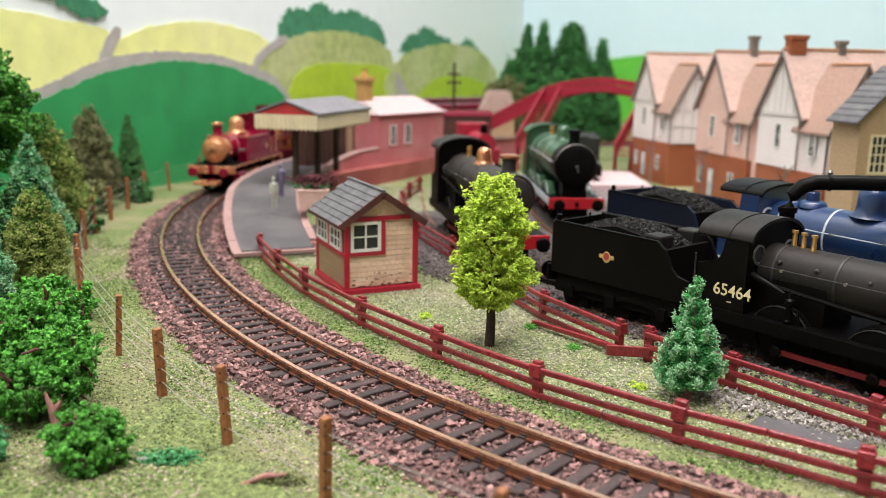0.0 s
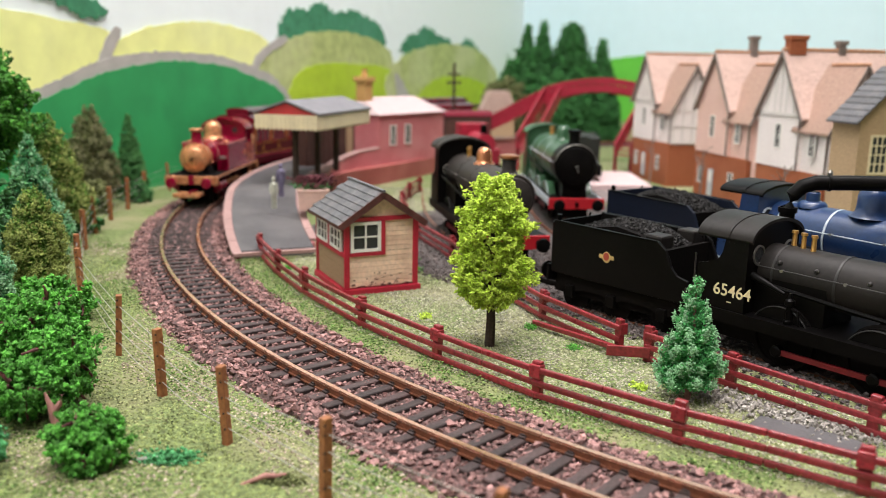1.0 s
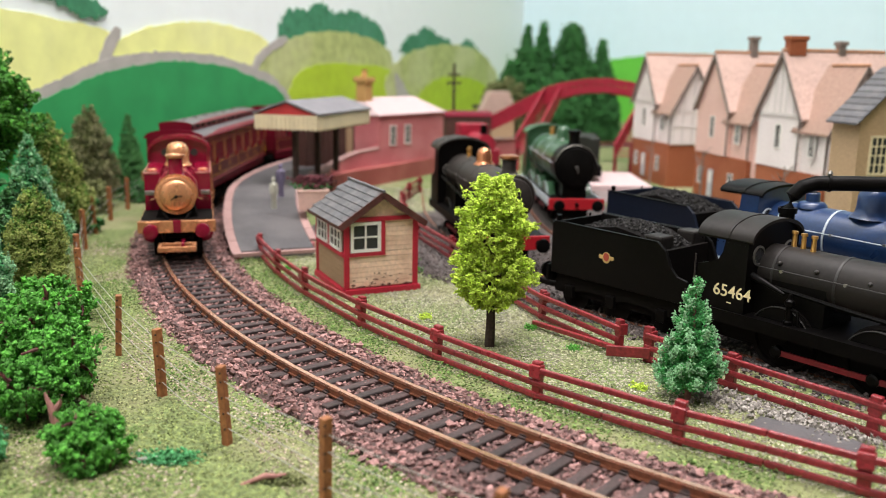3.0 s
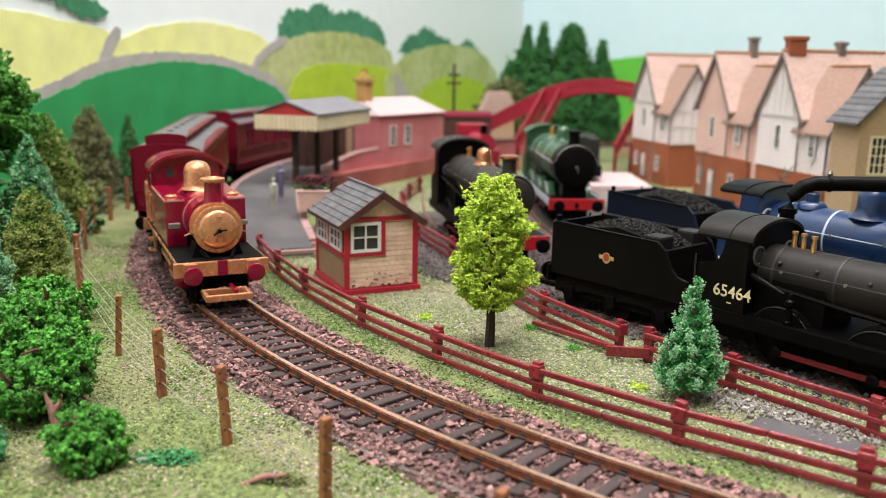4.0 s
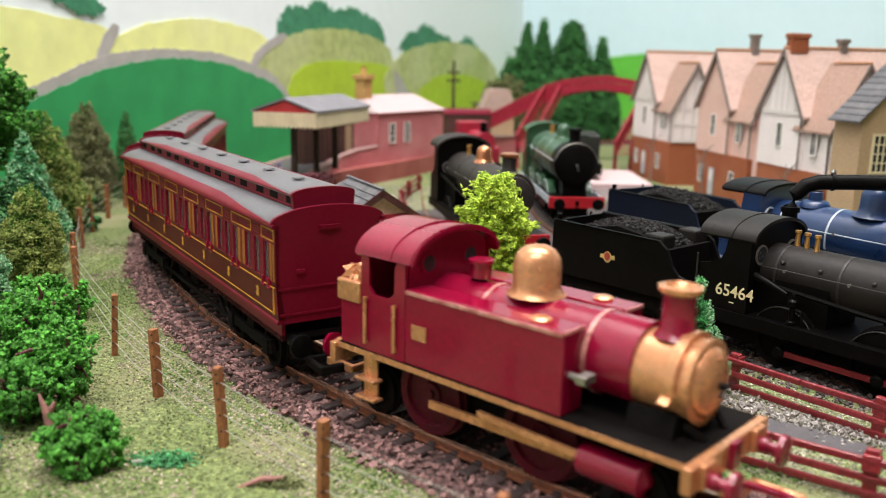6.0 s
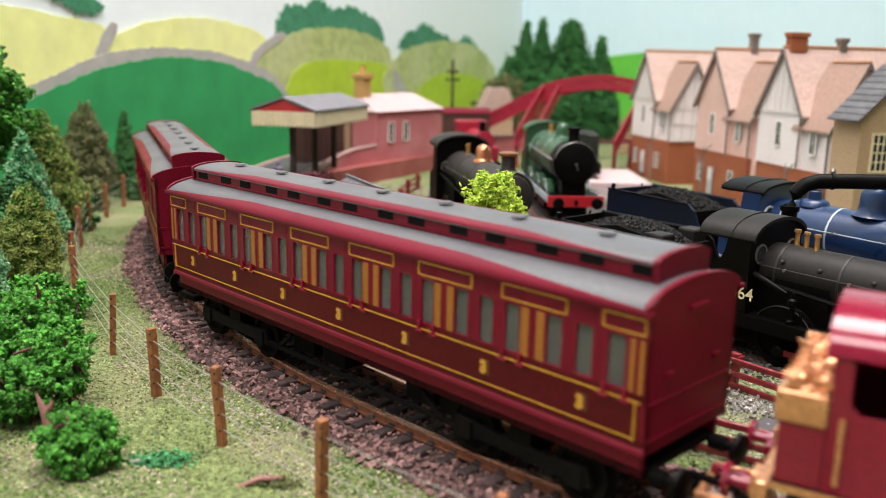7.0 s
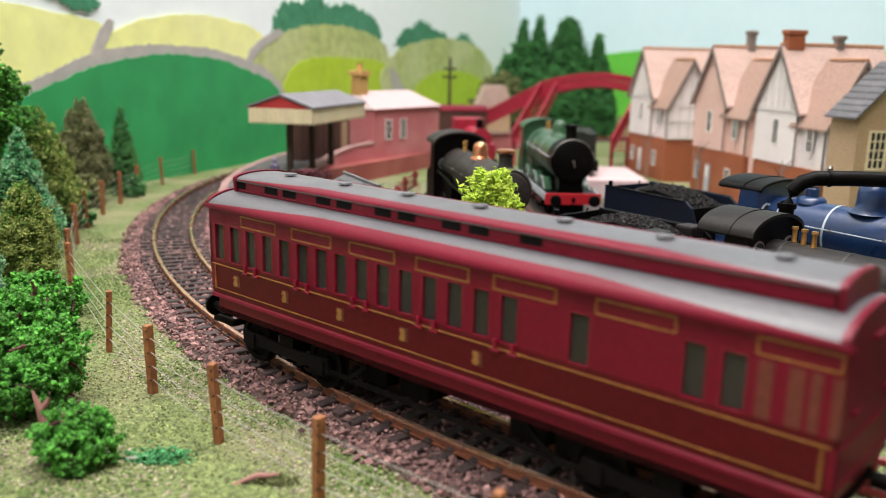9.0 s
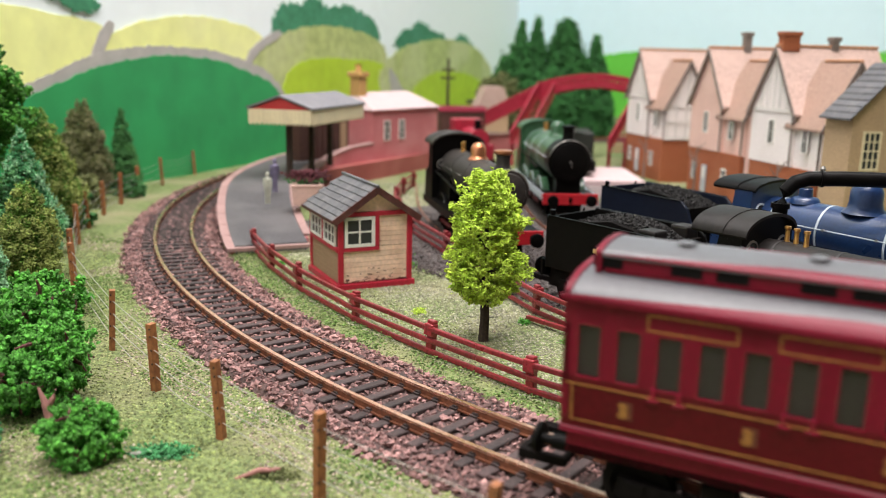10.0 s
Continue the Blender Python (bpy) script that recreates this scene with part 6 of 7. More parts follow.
# blue taken almost to black: the tender's shading is put into its colour
BLUE_SHADED = material("shaded_blue_tender", (0.006, 0.009, 0.019), 0.4, gloss=0.25, spread=0.2, grain=800, bump=0.05, depth=0.0001)
SILVER_LINE = material("pale_lining", (0.45, 0.50, 0.55), 0.45, grain=900, bump=0)
DARK_GREEN = material("dark_green_paint", (0.010, 0.013, 0.008), 0.5, spread=0.2, grain=600, bump=0.05)
COPPER = material("copper", (0.60, 0.24, 0.12), 0.28, 0.9, grain=900, bump=0.02)
steam_engine("black model goods engine with tender full of coal", 49.2, 332.7, -4.9, -49.2, LOCO_BLACK, True, "65464", True, boiler_z=28.8, cab_top=45.6, roof=BOILER_GREY, bend=-3.0, drum=BOILER_GREY)
steam_engine("blue model express engine and tender with pale lining", 85.3, 402.9, -3.0, -57.5, BLUE, True, lining=SILVER_LINE, boiler_r=10.0, boiler_z=29.8, cab_top=46.5, roof=LOCO_BLACK, dome=1.3, dome_x=56, valve_base=True, rise=3.6, tender_body=BLUE_SHADED)
steam_engine("black model engine with brass dome and copper chimney cap", 6.5, 484.6, -4, -77.5, BLACK, False, chimney_cap=COPPER, dome_mat=COPPER, dome=0.92, dome_x=62, boiler_r=10.0, boiler_z=33.0, cab_top=52, drum=SOOT_GREY, roof=SOOT_GREY, smokebox=SOOT_GREY)
steam_engine("green model engine with black smokebox and red buffer beam", 74.5 - 0.05 * 118, 474 + 118, -2.4, -87.0, GREEN, False, lining=SILVER_LINE, boiler_r=11.8, boiler_z=34.0, cab_top=51.5, roof=GREEN)

# ---- water crane between the sidings ----
crane = thing("water_crane", "black water crane with a thick bent pipe", "water crane", 119, 290, -3)
bm = B()
tube(bm, [(0, 0, 0), (0, 0, 38), (0, 0, 43), (1.2, -0.3, 47.5), (4.0, -0.8, 50.6), (8, -1.4, 52.0), (20, -3, 52.4), (100, -14, 52.6)], 2.6, 16)
part("pipe", bm, BLACK, crane, smooth=True)
for z in (20, 41.5):
    part("flange", lathe(B(), (0, 0, z), [(3.2, 0), (3.2, 1.8)], 18), BLACK, crane, smooth=True)
bm = tube(B(), [(12, -2.0, 52.3), (12.9, -2.2, 52.3)], 3.1, 16)
part("flange", bm, BLACK, crane, smooth=True)
part("column_base", lathe(B(), (0, 0, 0), [(6, 0), (5.6, 2), (3.4, 4), (2.8, 8)], 18), BLACK, crane, smooth=True)
part("finial", lathe(B(), (12.4, -2.1, 54.8), [(0.6, 0), (1.0, 0.8), (0.4, 1.8)], 10), STEEL, crane)


# ---- lattice footbridge beyond the engines ----
def lattice(bm, a, b, h, n, w=1.0, web=1.7):
    """A lattice girder from a to b, h high."""
    a, b = Vector(a), Vector(b)
    up = Vector((0, 0, h))
    beam(bm, a, b, w, 3.0)
    beam(bm, a + up, b + up, w, 2.6)
    for i in range(n):
        p, q = a + (b - a) * (i / n), a + (b - a) * ((i + 1) / n)
        beam(bm, p, q + up, w * 0.7, web)
        beam(bm, p + up, q, w * 0.7, web)
        beam(bm, p, p + up, w, 1.3)
    return bm


BRIDGE_RED = material("crimson_bridge_paint", (0.30, 0.012, 0.032), 0.45, spread=0.18, grain=500, bump=0.1, depth=0.0001, second=(0.22, 0.01, 0.02))
bridge = thing("footbridge", "maroon lattice footbridge with stairs on both sides", "footbridge")
for dy in (0, 16):
    bm = B()
    pts = [(100, 840 + dy, 57), (118, 838 + dy, 62), (138, 834 + dy, 65.5), (158, 830 + dy, 66.5), (176, 826 + dy, 64), (192, 822 + dy, 60)]
    for a, b in zip(pts, pts[1:]):
        lattice(bm, a, b, 10, 3, 1.6)
    part("span", bm, BRIDGE_RED, bridge)
    bm = lattice(B(), (34, 846 + dy, 20), (100, 840 + dy, 55), 11, 9, 1.6, 3.2)
    part("stair_side", bm, BRIDGE_RED, bridge)
for dx in (0, 15):
    bm = lattice(B(), (64 + dx, 760, 14), (96 + dx, 838, 56), 11, 8, 1.6, 3.2)
    part("stair_side", bm, BRIDGE_RED, bridge)
    bm = lattice(B(), (150 + dx, 750, 10), (192 + dx, 825, 58), 11, 9, 1.6, 3.2)
    part("stair_side", bm, BRIDGE_RED, bridge)
for i in range(14):
    k = i / 14
    part("tread", box(B(), 64 + 32 * k, 760 + 78 * k, 15 + 42 * k, 80 + 32 * k, 765 + 78 * k, 16 + 42 * k), BRIDGE_RED, bridge)
    part("tread", box(B(), 150 + 42 * k, 750 + 75 * k, 11 + 48 * k, 166 + 42 * k, 755 + 75 * k, 12 + 48 * k), BRIDGE_RED, bridge)
part("deck", prism(B(), [(100, 56), (118, 61), (138, 64.5), (158, 65.5), (176, 63), (192, 59), (192, 57.5), (158, 63.5), (138, 62.5), (100, 54.5)], 838, 854, "y"), BRIDGE_RED, bridge)
for x, y in ((102, 842), (102, 856), (190, 826), (190, 842), (36, 848), (66, 764), (80, 764), (152, 756), (166, 756)):
    zt = 55 if y > 800 and x > 90 else 18
    part("trestle_leg", box(B(), x - 1.4, y - 1.4, -5, x + 1.4, y + 1.4, zt), BRIDGE_RED, bridge)

# ---- far end: dark conifers, hut, van, pole ----
for i, (x, y, h, w) in enumerate([(98, 1060, 134, 19), (119, 1075, 143, 15), (153, 1060, 141, 24), (190, 1060, 122, 16), (80, 1080, 96, 20), (172, 1075, 88, 24), (136, 1040, 84, 26), (112, 1050, 80, 24)]):
    conifer("conifer", "tall dark green model conifer behind the footbridge", x, y, h, [(3, w * 1.6), (h * 0.3, w * 1.45), (h * 0.55, w * 1.1), (h * 0.78, w * (0.85 if w == 24 and h > 130 else 0.6)), (h * 0.94, w * (0.5 if w == 24 and h > 130 else 0.2)), (h, 1)], 13000, 2.3, LEAF_FAR, LEAF_FAR, 2.2, 200 + i, tiers=20, around=15, droop=0.15, group="far conifers", tip_share=0.93)

hut = thing("stone_hut", "small pale stone hut with grey roof beyond the station", "hut", 40, 905, -5, 8)
part("wall", box(B(), 0, 0, 0, 34, 26, 42), STONE_TAN, hut)
part("roof", prism(B(), [(-3, 41), (37, 41), (27, 66), (8, 66)], -3, 29, "y"), ROOF_CARD, hut)
tree("shrub", "large brown-olive shrub behind the stone hut", 66, 962, 78, [(0, 22), (30, 30), (55, 26), (70, 15), (78, 5)], 4200, 1.9, LEAF_OLIVE, 2.0, 8, 230, category="shrub", group="bushes")
van = thing("goods_van", "maroon goods van standing at the far platform", "railway wagon", -2, 818, 0, 8)
part("body", box(B(), 0, -14, 8, 44, 14, 40), WOOD_BROWN, van, bevel=0.5)
part("roof", prism(B(), [(15 * math.cos(radians(d)), 40 + 5 * math.sin(radians(d))) for d in range(0, 181, 15)], -1, 45, "x"), MAROON_MATT, van)
for s in (-1, 1):
    for x in (10, 34):
        part("wheel", lathe(B(), (x, s * 8.6, 6.5), [(7.0, 0), (6.5, 0.6), (6.5, 1.8), (1.5, 1.2)], 18, "y"), BLACK_MATT, van)
small = thing("shunting_engine", "small dark red engine behind the station", "locomotive", 20, 705, -3, -75)
part("body", box(B(), 0, -12, 14, 46, 12, 26), BRIDGE_RED, small, bevel=1.0)
part("boiler", tube(B(), [(16, 0, 30), (46, 0, 30)], 8.0, 20), BRIDGE_RED, small, smooth=True)
part("cab", box(B(), 0, -12, 26, 15, 12, 44), BRIDGE_RED, small, bevel=1.2)
part("chimney", lathe(B(), (40, 0, 36), [(3, 0), (2.6, 8), (3.4, 9)], 14), BLACK, small)
part("frame", box(B(), 0, -13, 8, 48, 13, 14), BLACK, small)
for s in (-1, 1):
    for x in (10, 36):
        part("wheel", lathe(B(), (x, s * 8.6, 7.5), [(8.0, 0), (7.5, 0.6), (7.5, 1.8), (1.5, 1.2)], 18, "y"), BLACK_MATT, small)
dark_engine = thing("goods_engine", "dark green engine standing under the footbridge", "locomotive", 118, 755, 0, -95)
part("body", box(B(), 0, -14, 10, 60, 14, 31), DARK_GREEN, dark_engine, bevel=1.0)
part("boiler", tube(B(), [(60, 0, 24), (74, 0, 24)], 9, 24), DARK_GREEN, dark_engine, smooth=True)
part("frame", box(B(), 0, -13, 4, 96, 13, 12), BLACK_MATT, dark_engine)
pole = thing("telegraph_pole", "dark wooden telegraph pole with cross-arm", "pole", 8, 850, -5)
part("mast", tube(B(), [(0, 0, 0), (0, 0, 94)], [1.9, 1.3], 10), BARK, pole)
part("cross_arm", box(B(), -7, -1, 74, 7, 1, 76), BARK, pole)
part("cross_arm", box(B(), -6, -1, 82, 6, 1, 84), BARK, pole)


# ---- bare saplings by the houses ----
for t, off in ((62, -9), (150, -10), (252, -11)):
    x, y = ROW_X + 0.1805 * t + 0.9836 * off, ROW_Y - 0.9836 * t + 0.1805 * off
    sap = thing("bare_sapling", "leafless grey model sapling in front of the houses", "sapling", x, y, -5, 0, "saplings")
    r = random.Random(int(t))
    part("stem", tube(B(), [(0, 0, 0), (0.4, 0.2, 24), (0, 0, 38)], [0.7, 0.5, 0.2], 6), BARGE_GREY, sap)
    for k in range(6):
        a, z = k * 1.05 + r.random(), 20 + 2.6 * k
        part("branch", tube(B(), [(0.2, 0, z), (3.5 * math.cos(a), 3.5 * math.sin(a), z + 4), (7 * math.cos(a), 7 * math.sin(a), z + 7)], [0.4, 0.3, 0.15], 5), BARGE_GREY, sap)


# ---- the train: a maroon tank engine with gold fittings and two clerestory coaches ----
WHEELS = {}
COACH_LEN = 174.4


def wheelset(parent, x, radius, store, rim_mat, name="wheelset", tread=9.2):
    """An axle with two flanged, spoked wheels, turning about the cross axis."""
    bm = B()
    tube(bm, [(0, -tread - 1, 0), (0, tread + 1, 0)], 1.0, 8)
    for s in (-1, 1):
        prof = [(1.0, -0.5 * s), (radius * 0.3, -0.9 * s), (radius * 0.34, -0.2 * s), (radius * 0.76, -0.2 * s), (radius * 0.78, -1.2 * s), (radius, -1.2 * s), (radius, 0.4 * s), (radius + 0.7, 0.5 * s), (radius + 0.7, 1.0 * s), (radius * 0.78, 1.0 * s), (1.0, 0.4 * s)]
        rings = []
        for r, h in prof:
            rings.append([bm.verts.new((r * math.cos(k * math.pi / 12), -s * (tread - 0.0) + h, r * math.sin(k * math.pi / 12))) for k in range(24)])
        for i in range(len(rings)):
            r0, r1 = rings[i], rings[(i + 1) % len(rings)]
            for k in range(24):
                bm.faces.new((r0[k], r0[(k + 1) % 24], r1[(k + 1) % 24], r1[k]))
    bmesh.ops.recalc_face_normals(bm, faces=bm.faces)
    w = part(name, bm, rim_mat, parent)
    home = pose(x * MM, 0, radius * MM)
    w.matrix_basis = home
    store.append((w, radius, home))
    return w


def build_engine():
    e = thing("tank_engine", "maroon model tank engine with gold smokebox, dome and buffer beam", "locomotive")
    wheels = []
    part("footplate", box(B(), -47, -15.2, 16.4, 47, 15.2, 17.6), BLACK_MATT, e)
    for s in (-1, 1):
        part("valance", box(B(), -47, s * 15.2 - 0.3, 16.2, 47, s * 15.2 + 0.3, 17.5), GOLD, e, "gold-painted running-plate edge")
    for out in (-1, 1):
        x = 47 * out
        part("buffer_beam", box(B(), min(x, x + 2 * out), -16.5, 12.2, max(x, x + 2 * out), 16.5, 17.4), GOLD, e, "gold-painted buffer beam", bevel=0.3)
        for s in (-1, 1):
            part("buffer_base", box(B(), min(x + 2 * out, x + 3.4 * out), s * 10.8 - 2.4, 12.4, max(x + 2 * out, x + 3.0 * out), s * 10.8 + 2.4, 17.2), GOLD, e, bevel=0.3)
            buffer(e, 48.5 * out, s * 10.8, 13.8, MAROON, out)
        coupling(e, 47.5 * out, 7.0, out, GOLD)
        coupling_hook(e, 47.5 * out, 7.4, out, MAROON)
        part("drawhook_plate", box(B(), min(x + 2 * out, x + 3.2 * out), -1.7, 12.4, max(x + 2 * out, x + 3.2 * out), 1.7, 17.8), MAROON, e, "maroon lamp iron", bevel=0.2)
    # side tanks with a plate rim
    for s in (-1, 1):
        y0, y1 = sorted((s * 7.5, s * 14.8))
        part("side_tank", box(B(), -24, y0, 17.6, 20, y1, 35.4), MAROON, e, bevel=0.35)
        bm = B()
        box(bm, -23.6, s * 14.9 - 0.25, 34.3, 19.6, s * 14.9 + 0.25, 35.1)
        box(bm, 19.9, min(s * 8, s * 14.6), 34.7, 20.3, max(s * 8, s * 14.6), 35.4)
        part("tank_beading", bm, PALE_EDGE, e, "worn tank edge with a painted pale highlight")
        part("tank_filler", lathe(B(), (12, s * 11.5, 35.3), [(2.2, 0), (2.3, 0.5), (1.6, 0.9)], 14), GOLD, e)
        bm = B()
        tube(bm, [(24.0, s * 12.4, 26), (20, s * 12.4, 26)], 0.8, 8)
        box(bm, 22.6, s * 12.4 - 2.0, 25.4, 25.0, s * 12.4 + 2.0, 27.2)
        part("lamp_bracket", bm, STEEL, e, "silvery lamp bracket", bevel=0.2)
    # boiler, smokebox
    bm = tube(B(), [(-24, 0, 28.2), (31, 0, 28.2)], 8.7, 32)
    part("boiler", bm, MAROON, e, smooth=True)
    for x in (-8.0, 20.6):
        part("boiler_band", tube(B(), [(x - 0.5, 0, 28.2), (x + 0.5, 0, 28.2)], 8.95, 32), PALE_EDGE, e, "thin worn boiler band with a painted highlight", smooth=True)
    # smokebox: a drum on a saddle, with a flared wrapper
    bm = tube(B(), [(31, 0, 27.6), (42.6, 0, 27.6)], 8.1, 36)
    part("smokebox", bm, GOLD, e, "gold-painted smokebox", smooth=True)
    bm = lathe(B(), (42.4, 0, 27.6), [(8.5, 0), (8.6, 0.7), (8.1, 1.0), (7.0, 1.0), (6.8, 1.5), (6.0, 2.1), (3.6, 2.7), (1.3, 3.0)], 36, "x")
    front = part("smokebox_door", bm, GOLD, e, "gold smokebox door", smooth=True)
    bm = B()
    tube(bm, [(44.6, 0, 27.6), (47.0, 0, 27.6)], 0.7, 10)
    beam(bm, (46.6, 0, 27.6), (46.6, -2.2, 26.2), 0.5, 0.5)
    beam(bm, (46.8, 0, 27.6), (46.8, 2.6, 28.0), 0.5, 0.5)
    part("door_handle", bm, BLACK, front, "dark smokebox door handles")
    bm = B()
    beam(bm, (43.6, -5, 31.6), (44.8, 1.2, 32.4), 0.7, 0.8)
    beam(bm, (43.6, -5, 24.2), (44.8, 1.2, 23.6), 0.7, 0.8)
    part("hinge_strap", bm, GOLD, front)
    bm = B()
    for s in (-1, 1):
        prism(bm, [(s * 3, 17.6), (s * 9, 17.6), (s * 7.4, 22.5), (s * 5, 20.5)], 31, 41, "x")
    part("saddle", bm, BLACK_MATT, e, "black smokebox saddle")
    bm = B()
    for s in (-1, 1):
        beam(bm, (45.5, s * 4, 17.6), (42, s * 6.0, 20.4), 0.9, 1.2)
    part("front_bracket", bm, BLACK_MATT, e)
    # wrapper arch over the smokebox with a lip
    bm = B()
    out0 = [(9.3 * math.cos(radians(d)), 27.6 + 9.3 * math.sin(radians(d))) for d in range(-8, 189, 7)]
    inn0 = [(8.2 * math.cos(radians(d)), 27.6 + 8.2 * math.sin(radians(d))) for d in range(188, -9, -7)]
    prism(bm, [(11.2, 25.4)] + out0 + [(-11.2, 25.4)] + inn0, 38.6, 40.6, "x")
    part("smokebox_ring", bm, GOLD, e)
    # chimney, dome, valves
    bm = lathe(B(), (36, 0, 35.2), [(4.6, 0), (3.8, 0.9), (3.3, 2.0), (3.1, 8.2), (3.4, 9.2)], 24)
    part("chimney", bm, MAROON, e, smooth=True)
    part("chimney_cap", lathe(B(), (36, 0, 43.6), [(3.2, 0), (4.2, 0.6), (4.3, 1.5), (3.1, 1.8), (2.4, 0.9)], 24), GOLD, e, "gold chimney cap", smooth=True)
    bm = lathe(B(), (2, 0, 36.8), [(6.6, 0), (5.6, 1.0), (5.3, 2.2), (5.3, 6.4), (4.9, 8.4), (3.9, 9.9), (2.2, 10.8), (0.2, 11.1)], 28)
    part("dome", bm, GOLD, e, "polished gold dome", smooth=True)
    bm = lathe(B(), (-14, 0, 37.6), [(2.6, 0), (2.4, 3.2), (3.0, 3.4), (3.0, 4.2)], 16)
    part("safety_valve", bm, MAROON, e, smooth=True)
    # cab: front sheet with arched top, sides with cut-outs, rear, roof
    def sheet(x0, x1, holes):
        arch = [(13.6 * math.cos(radians(d)), 41.4 + 6.0 * math.sin(radians(d))) for d in range(0, 181, 12)]
        return prism(B(), [(13.6, 17.6)] + arch + [(-13.6, 17.6)], x0, x1, "x")
    part("cab_front", sheet(-25.2, -24, 1), MAROON, e)
    for s in (-1, 1):
        glass = lathe(B(), (-24.0, s * 7.2, 40.2), [(2.6, 0), (2.6, 0.35), (2.0, 0.4)], 20, "x")
        w = part("spectacle_window", glass, MAROON, e, smooth=True)
        part("pane", lathe(B(), (-23.7, s * 7.2, 40.2), [(2.0, 0), (1.9, 0.2)], 20, "x"), DARK_GLASS, w)
        # side sheet with a cut-out entrance
        prof = [(-24, 17.6), (-24, 41.5), (-26.5, 41.5), (-27.4, 39.5), (-27.6, 33.5), (-29.5, 31.8), (-34.5, 31.8), (-36.2, 33.5), (-36.2, 40.0), (-37, 41.5), (-39, 41.5), (-39, 17.6)]
        bm = B()
        y0, y1 = sorted((s * 14.0, s * 14.8))
        lo = [bm.verts.new((x, y0, z)) for x, z in prof]
        hi = [bm.verts.new((x, y1, z)) for x, z in prof]
        bm.faces.new(lo), bm.faces.new(hi[::-1])
        for k in range(len(prof)):
            bm.faces.new((lo[k], lo[(k + 1) % len(prof)], hi[(k + 1) % len(prof)], hi[k]))
        bmesh.ops.recalc_face_normals(bm, faces=bm.faces)
        part("cab_side", bm, MAROON, e)
        bm = B()
        for hx in (-27.0, -37.0):
            tube(bm, [(hx, s * 15.5, 19.5), (hx, s * 15.5, 31)], 0.45, 8)
            tube(bm, [(hx, s * 15.5, 19.8), (hx, s * 14.6, 19.8)], 0.4, 6)
            tube(bm, [(hx, s * 15.5, 30.6), (hx, s * 14.6, 30.6)], 0.4, 6)
        part("cab_handrail", bm, GOLD, e, "gold cab handrail")
        part("works_plate", box(B(), -21.5, min(s * 14.9, s * 15.15), 24.2, -17, max(s * 14.9, s * 15.15), 27.6), GOLD, e, "small gold plate on the tank side")
    arch = [(15.4 * math.cos(radians(d)), 41.2 + 7.2 * math.sin(radians(d))) for d in range(0, 181, 10)]
    arch2 = [(14.6 * math.cos(radians(d)), 40.6 + 6.8 * math.sin(radians(d))) for d in range(180, -1, -10)]
    part("cab_roof", prism(B(), arch + arch2, -40.5, -21.2, "x"), MAROON, e, smooth=True)
    bm = B()
    for x in (-22.0, -28.5):
        prism(bm, [(y * 1.012, 41.2 + (z - 41.2) * 1.05) for y, z in arch] + [(y * 0.99, z) for y, z in arch[::-1]], x - 0.4, x + 0.4, "x")
    part("roof_rib", bm, MAROON, e)
    part("cab_floor", box(B(), -39, -14, 17.6, -25, 14, 22), BLACK_MATT, e)
    part("cab_back", sheet(-39.2, -38.4, 0), MAROON, e)
    bm = box(B(), -46.6, -14.8, 17.6, -39.2, 14.8, 33.0)
    bunker = part("bunker", bm, MAROON, e, bevel=0.35)
    part("bunker_coping", box(B(), -47.4, -15.4, 28.6, -39.2, 15.4, 34.0), GOLD, bunker, "gold-painted bunker top", bevel=0.5)
    coal = np.random.default_rng(2)
    clumps("bunker_coal", [(coal.uniform(-46, -40), coal.uniform(-14, 14), 33.8 + 2.5 * coal.random()) for _ in range(260)], coal.uniform(0.8, 1.7, 260), GOLD, bunker, "gold-painted moulded coal", seed=3)
    # frames, cylinders, rods, steps
    bm = B()
    for s in (-1, 1):
        box(bm, -45, s * 6 - 0.5, 5, 45, s * 6 + 0.5, 16.4)
    box(bm, -40, -6, 8, 40, 6, 15)
    part("frame", bm, BLACK_MATT, e, "black under-frame")
    for s in (-1, 1):
        bm = tube(B(), [(24, s * 11.6, 9.6), (37, s * 11.6, 9.6)], 3.5, 18)
        cyl = part("cylinder", bm, MAROON, e, smooth=True)
        part("cylinder_cover", lathe(B(), (37, s * 11.6, 9.6), [(3.7, 0), (3.7, 0.8), (2.0, 1.2), (1, 2.0)], 18, "x"), MAROON, cyl, smooth=True)
        bm = B()
        beam(bm, (-18, s * 12.2, 8.6), (22, s * 12.2, 9.4), 1.0, 1.9)
        part("connecting_rod", bm, GOLD, e, "gold connecting rod")
        bm = B()
        beam(bm, (-2, s * 13.8, 11.6), (24, s * 13.8, 11.0), 1.0, 1.4)
        part("slide_bar", bm, GOLD, e)
        bm = B()
        box(bm, -40.5, s * 14.2 - 1.6, 4.8, -33.5, s * 14.2 + 1.6, 5.6)
        box(bm, -40.5, s * 14.2 - 1.6, 9.6, -33.5, s * 14.2 + 1.6, 10.4)
        box(bm, -39.4, s * 13.2 - 0.4, 4.8, -34.6, s * 13.2 + 0.4, 16)
        part("cab_step", bm, GOLD, e, "gold cab step", bevel=0.2)
    for x, r in ((-20, 9.6), (12, 9.6)):
        wheelset(e, x, r, wheels, WHEEL_MAROON, "driving_wheelset")
    wheelset(e, 36, 6.0, wheels, BLACK_MATT, "leading_wheelset")
    wheelset(e, -38, 6.0, wheels, BLACK_MATT, "trailing_wheelset")
    WHEELS[e] = wheels
    return e


engine = build_engine()


UNIT = COACH_LEN / 7


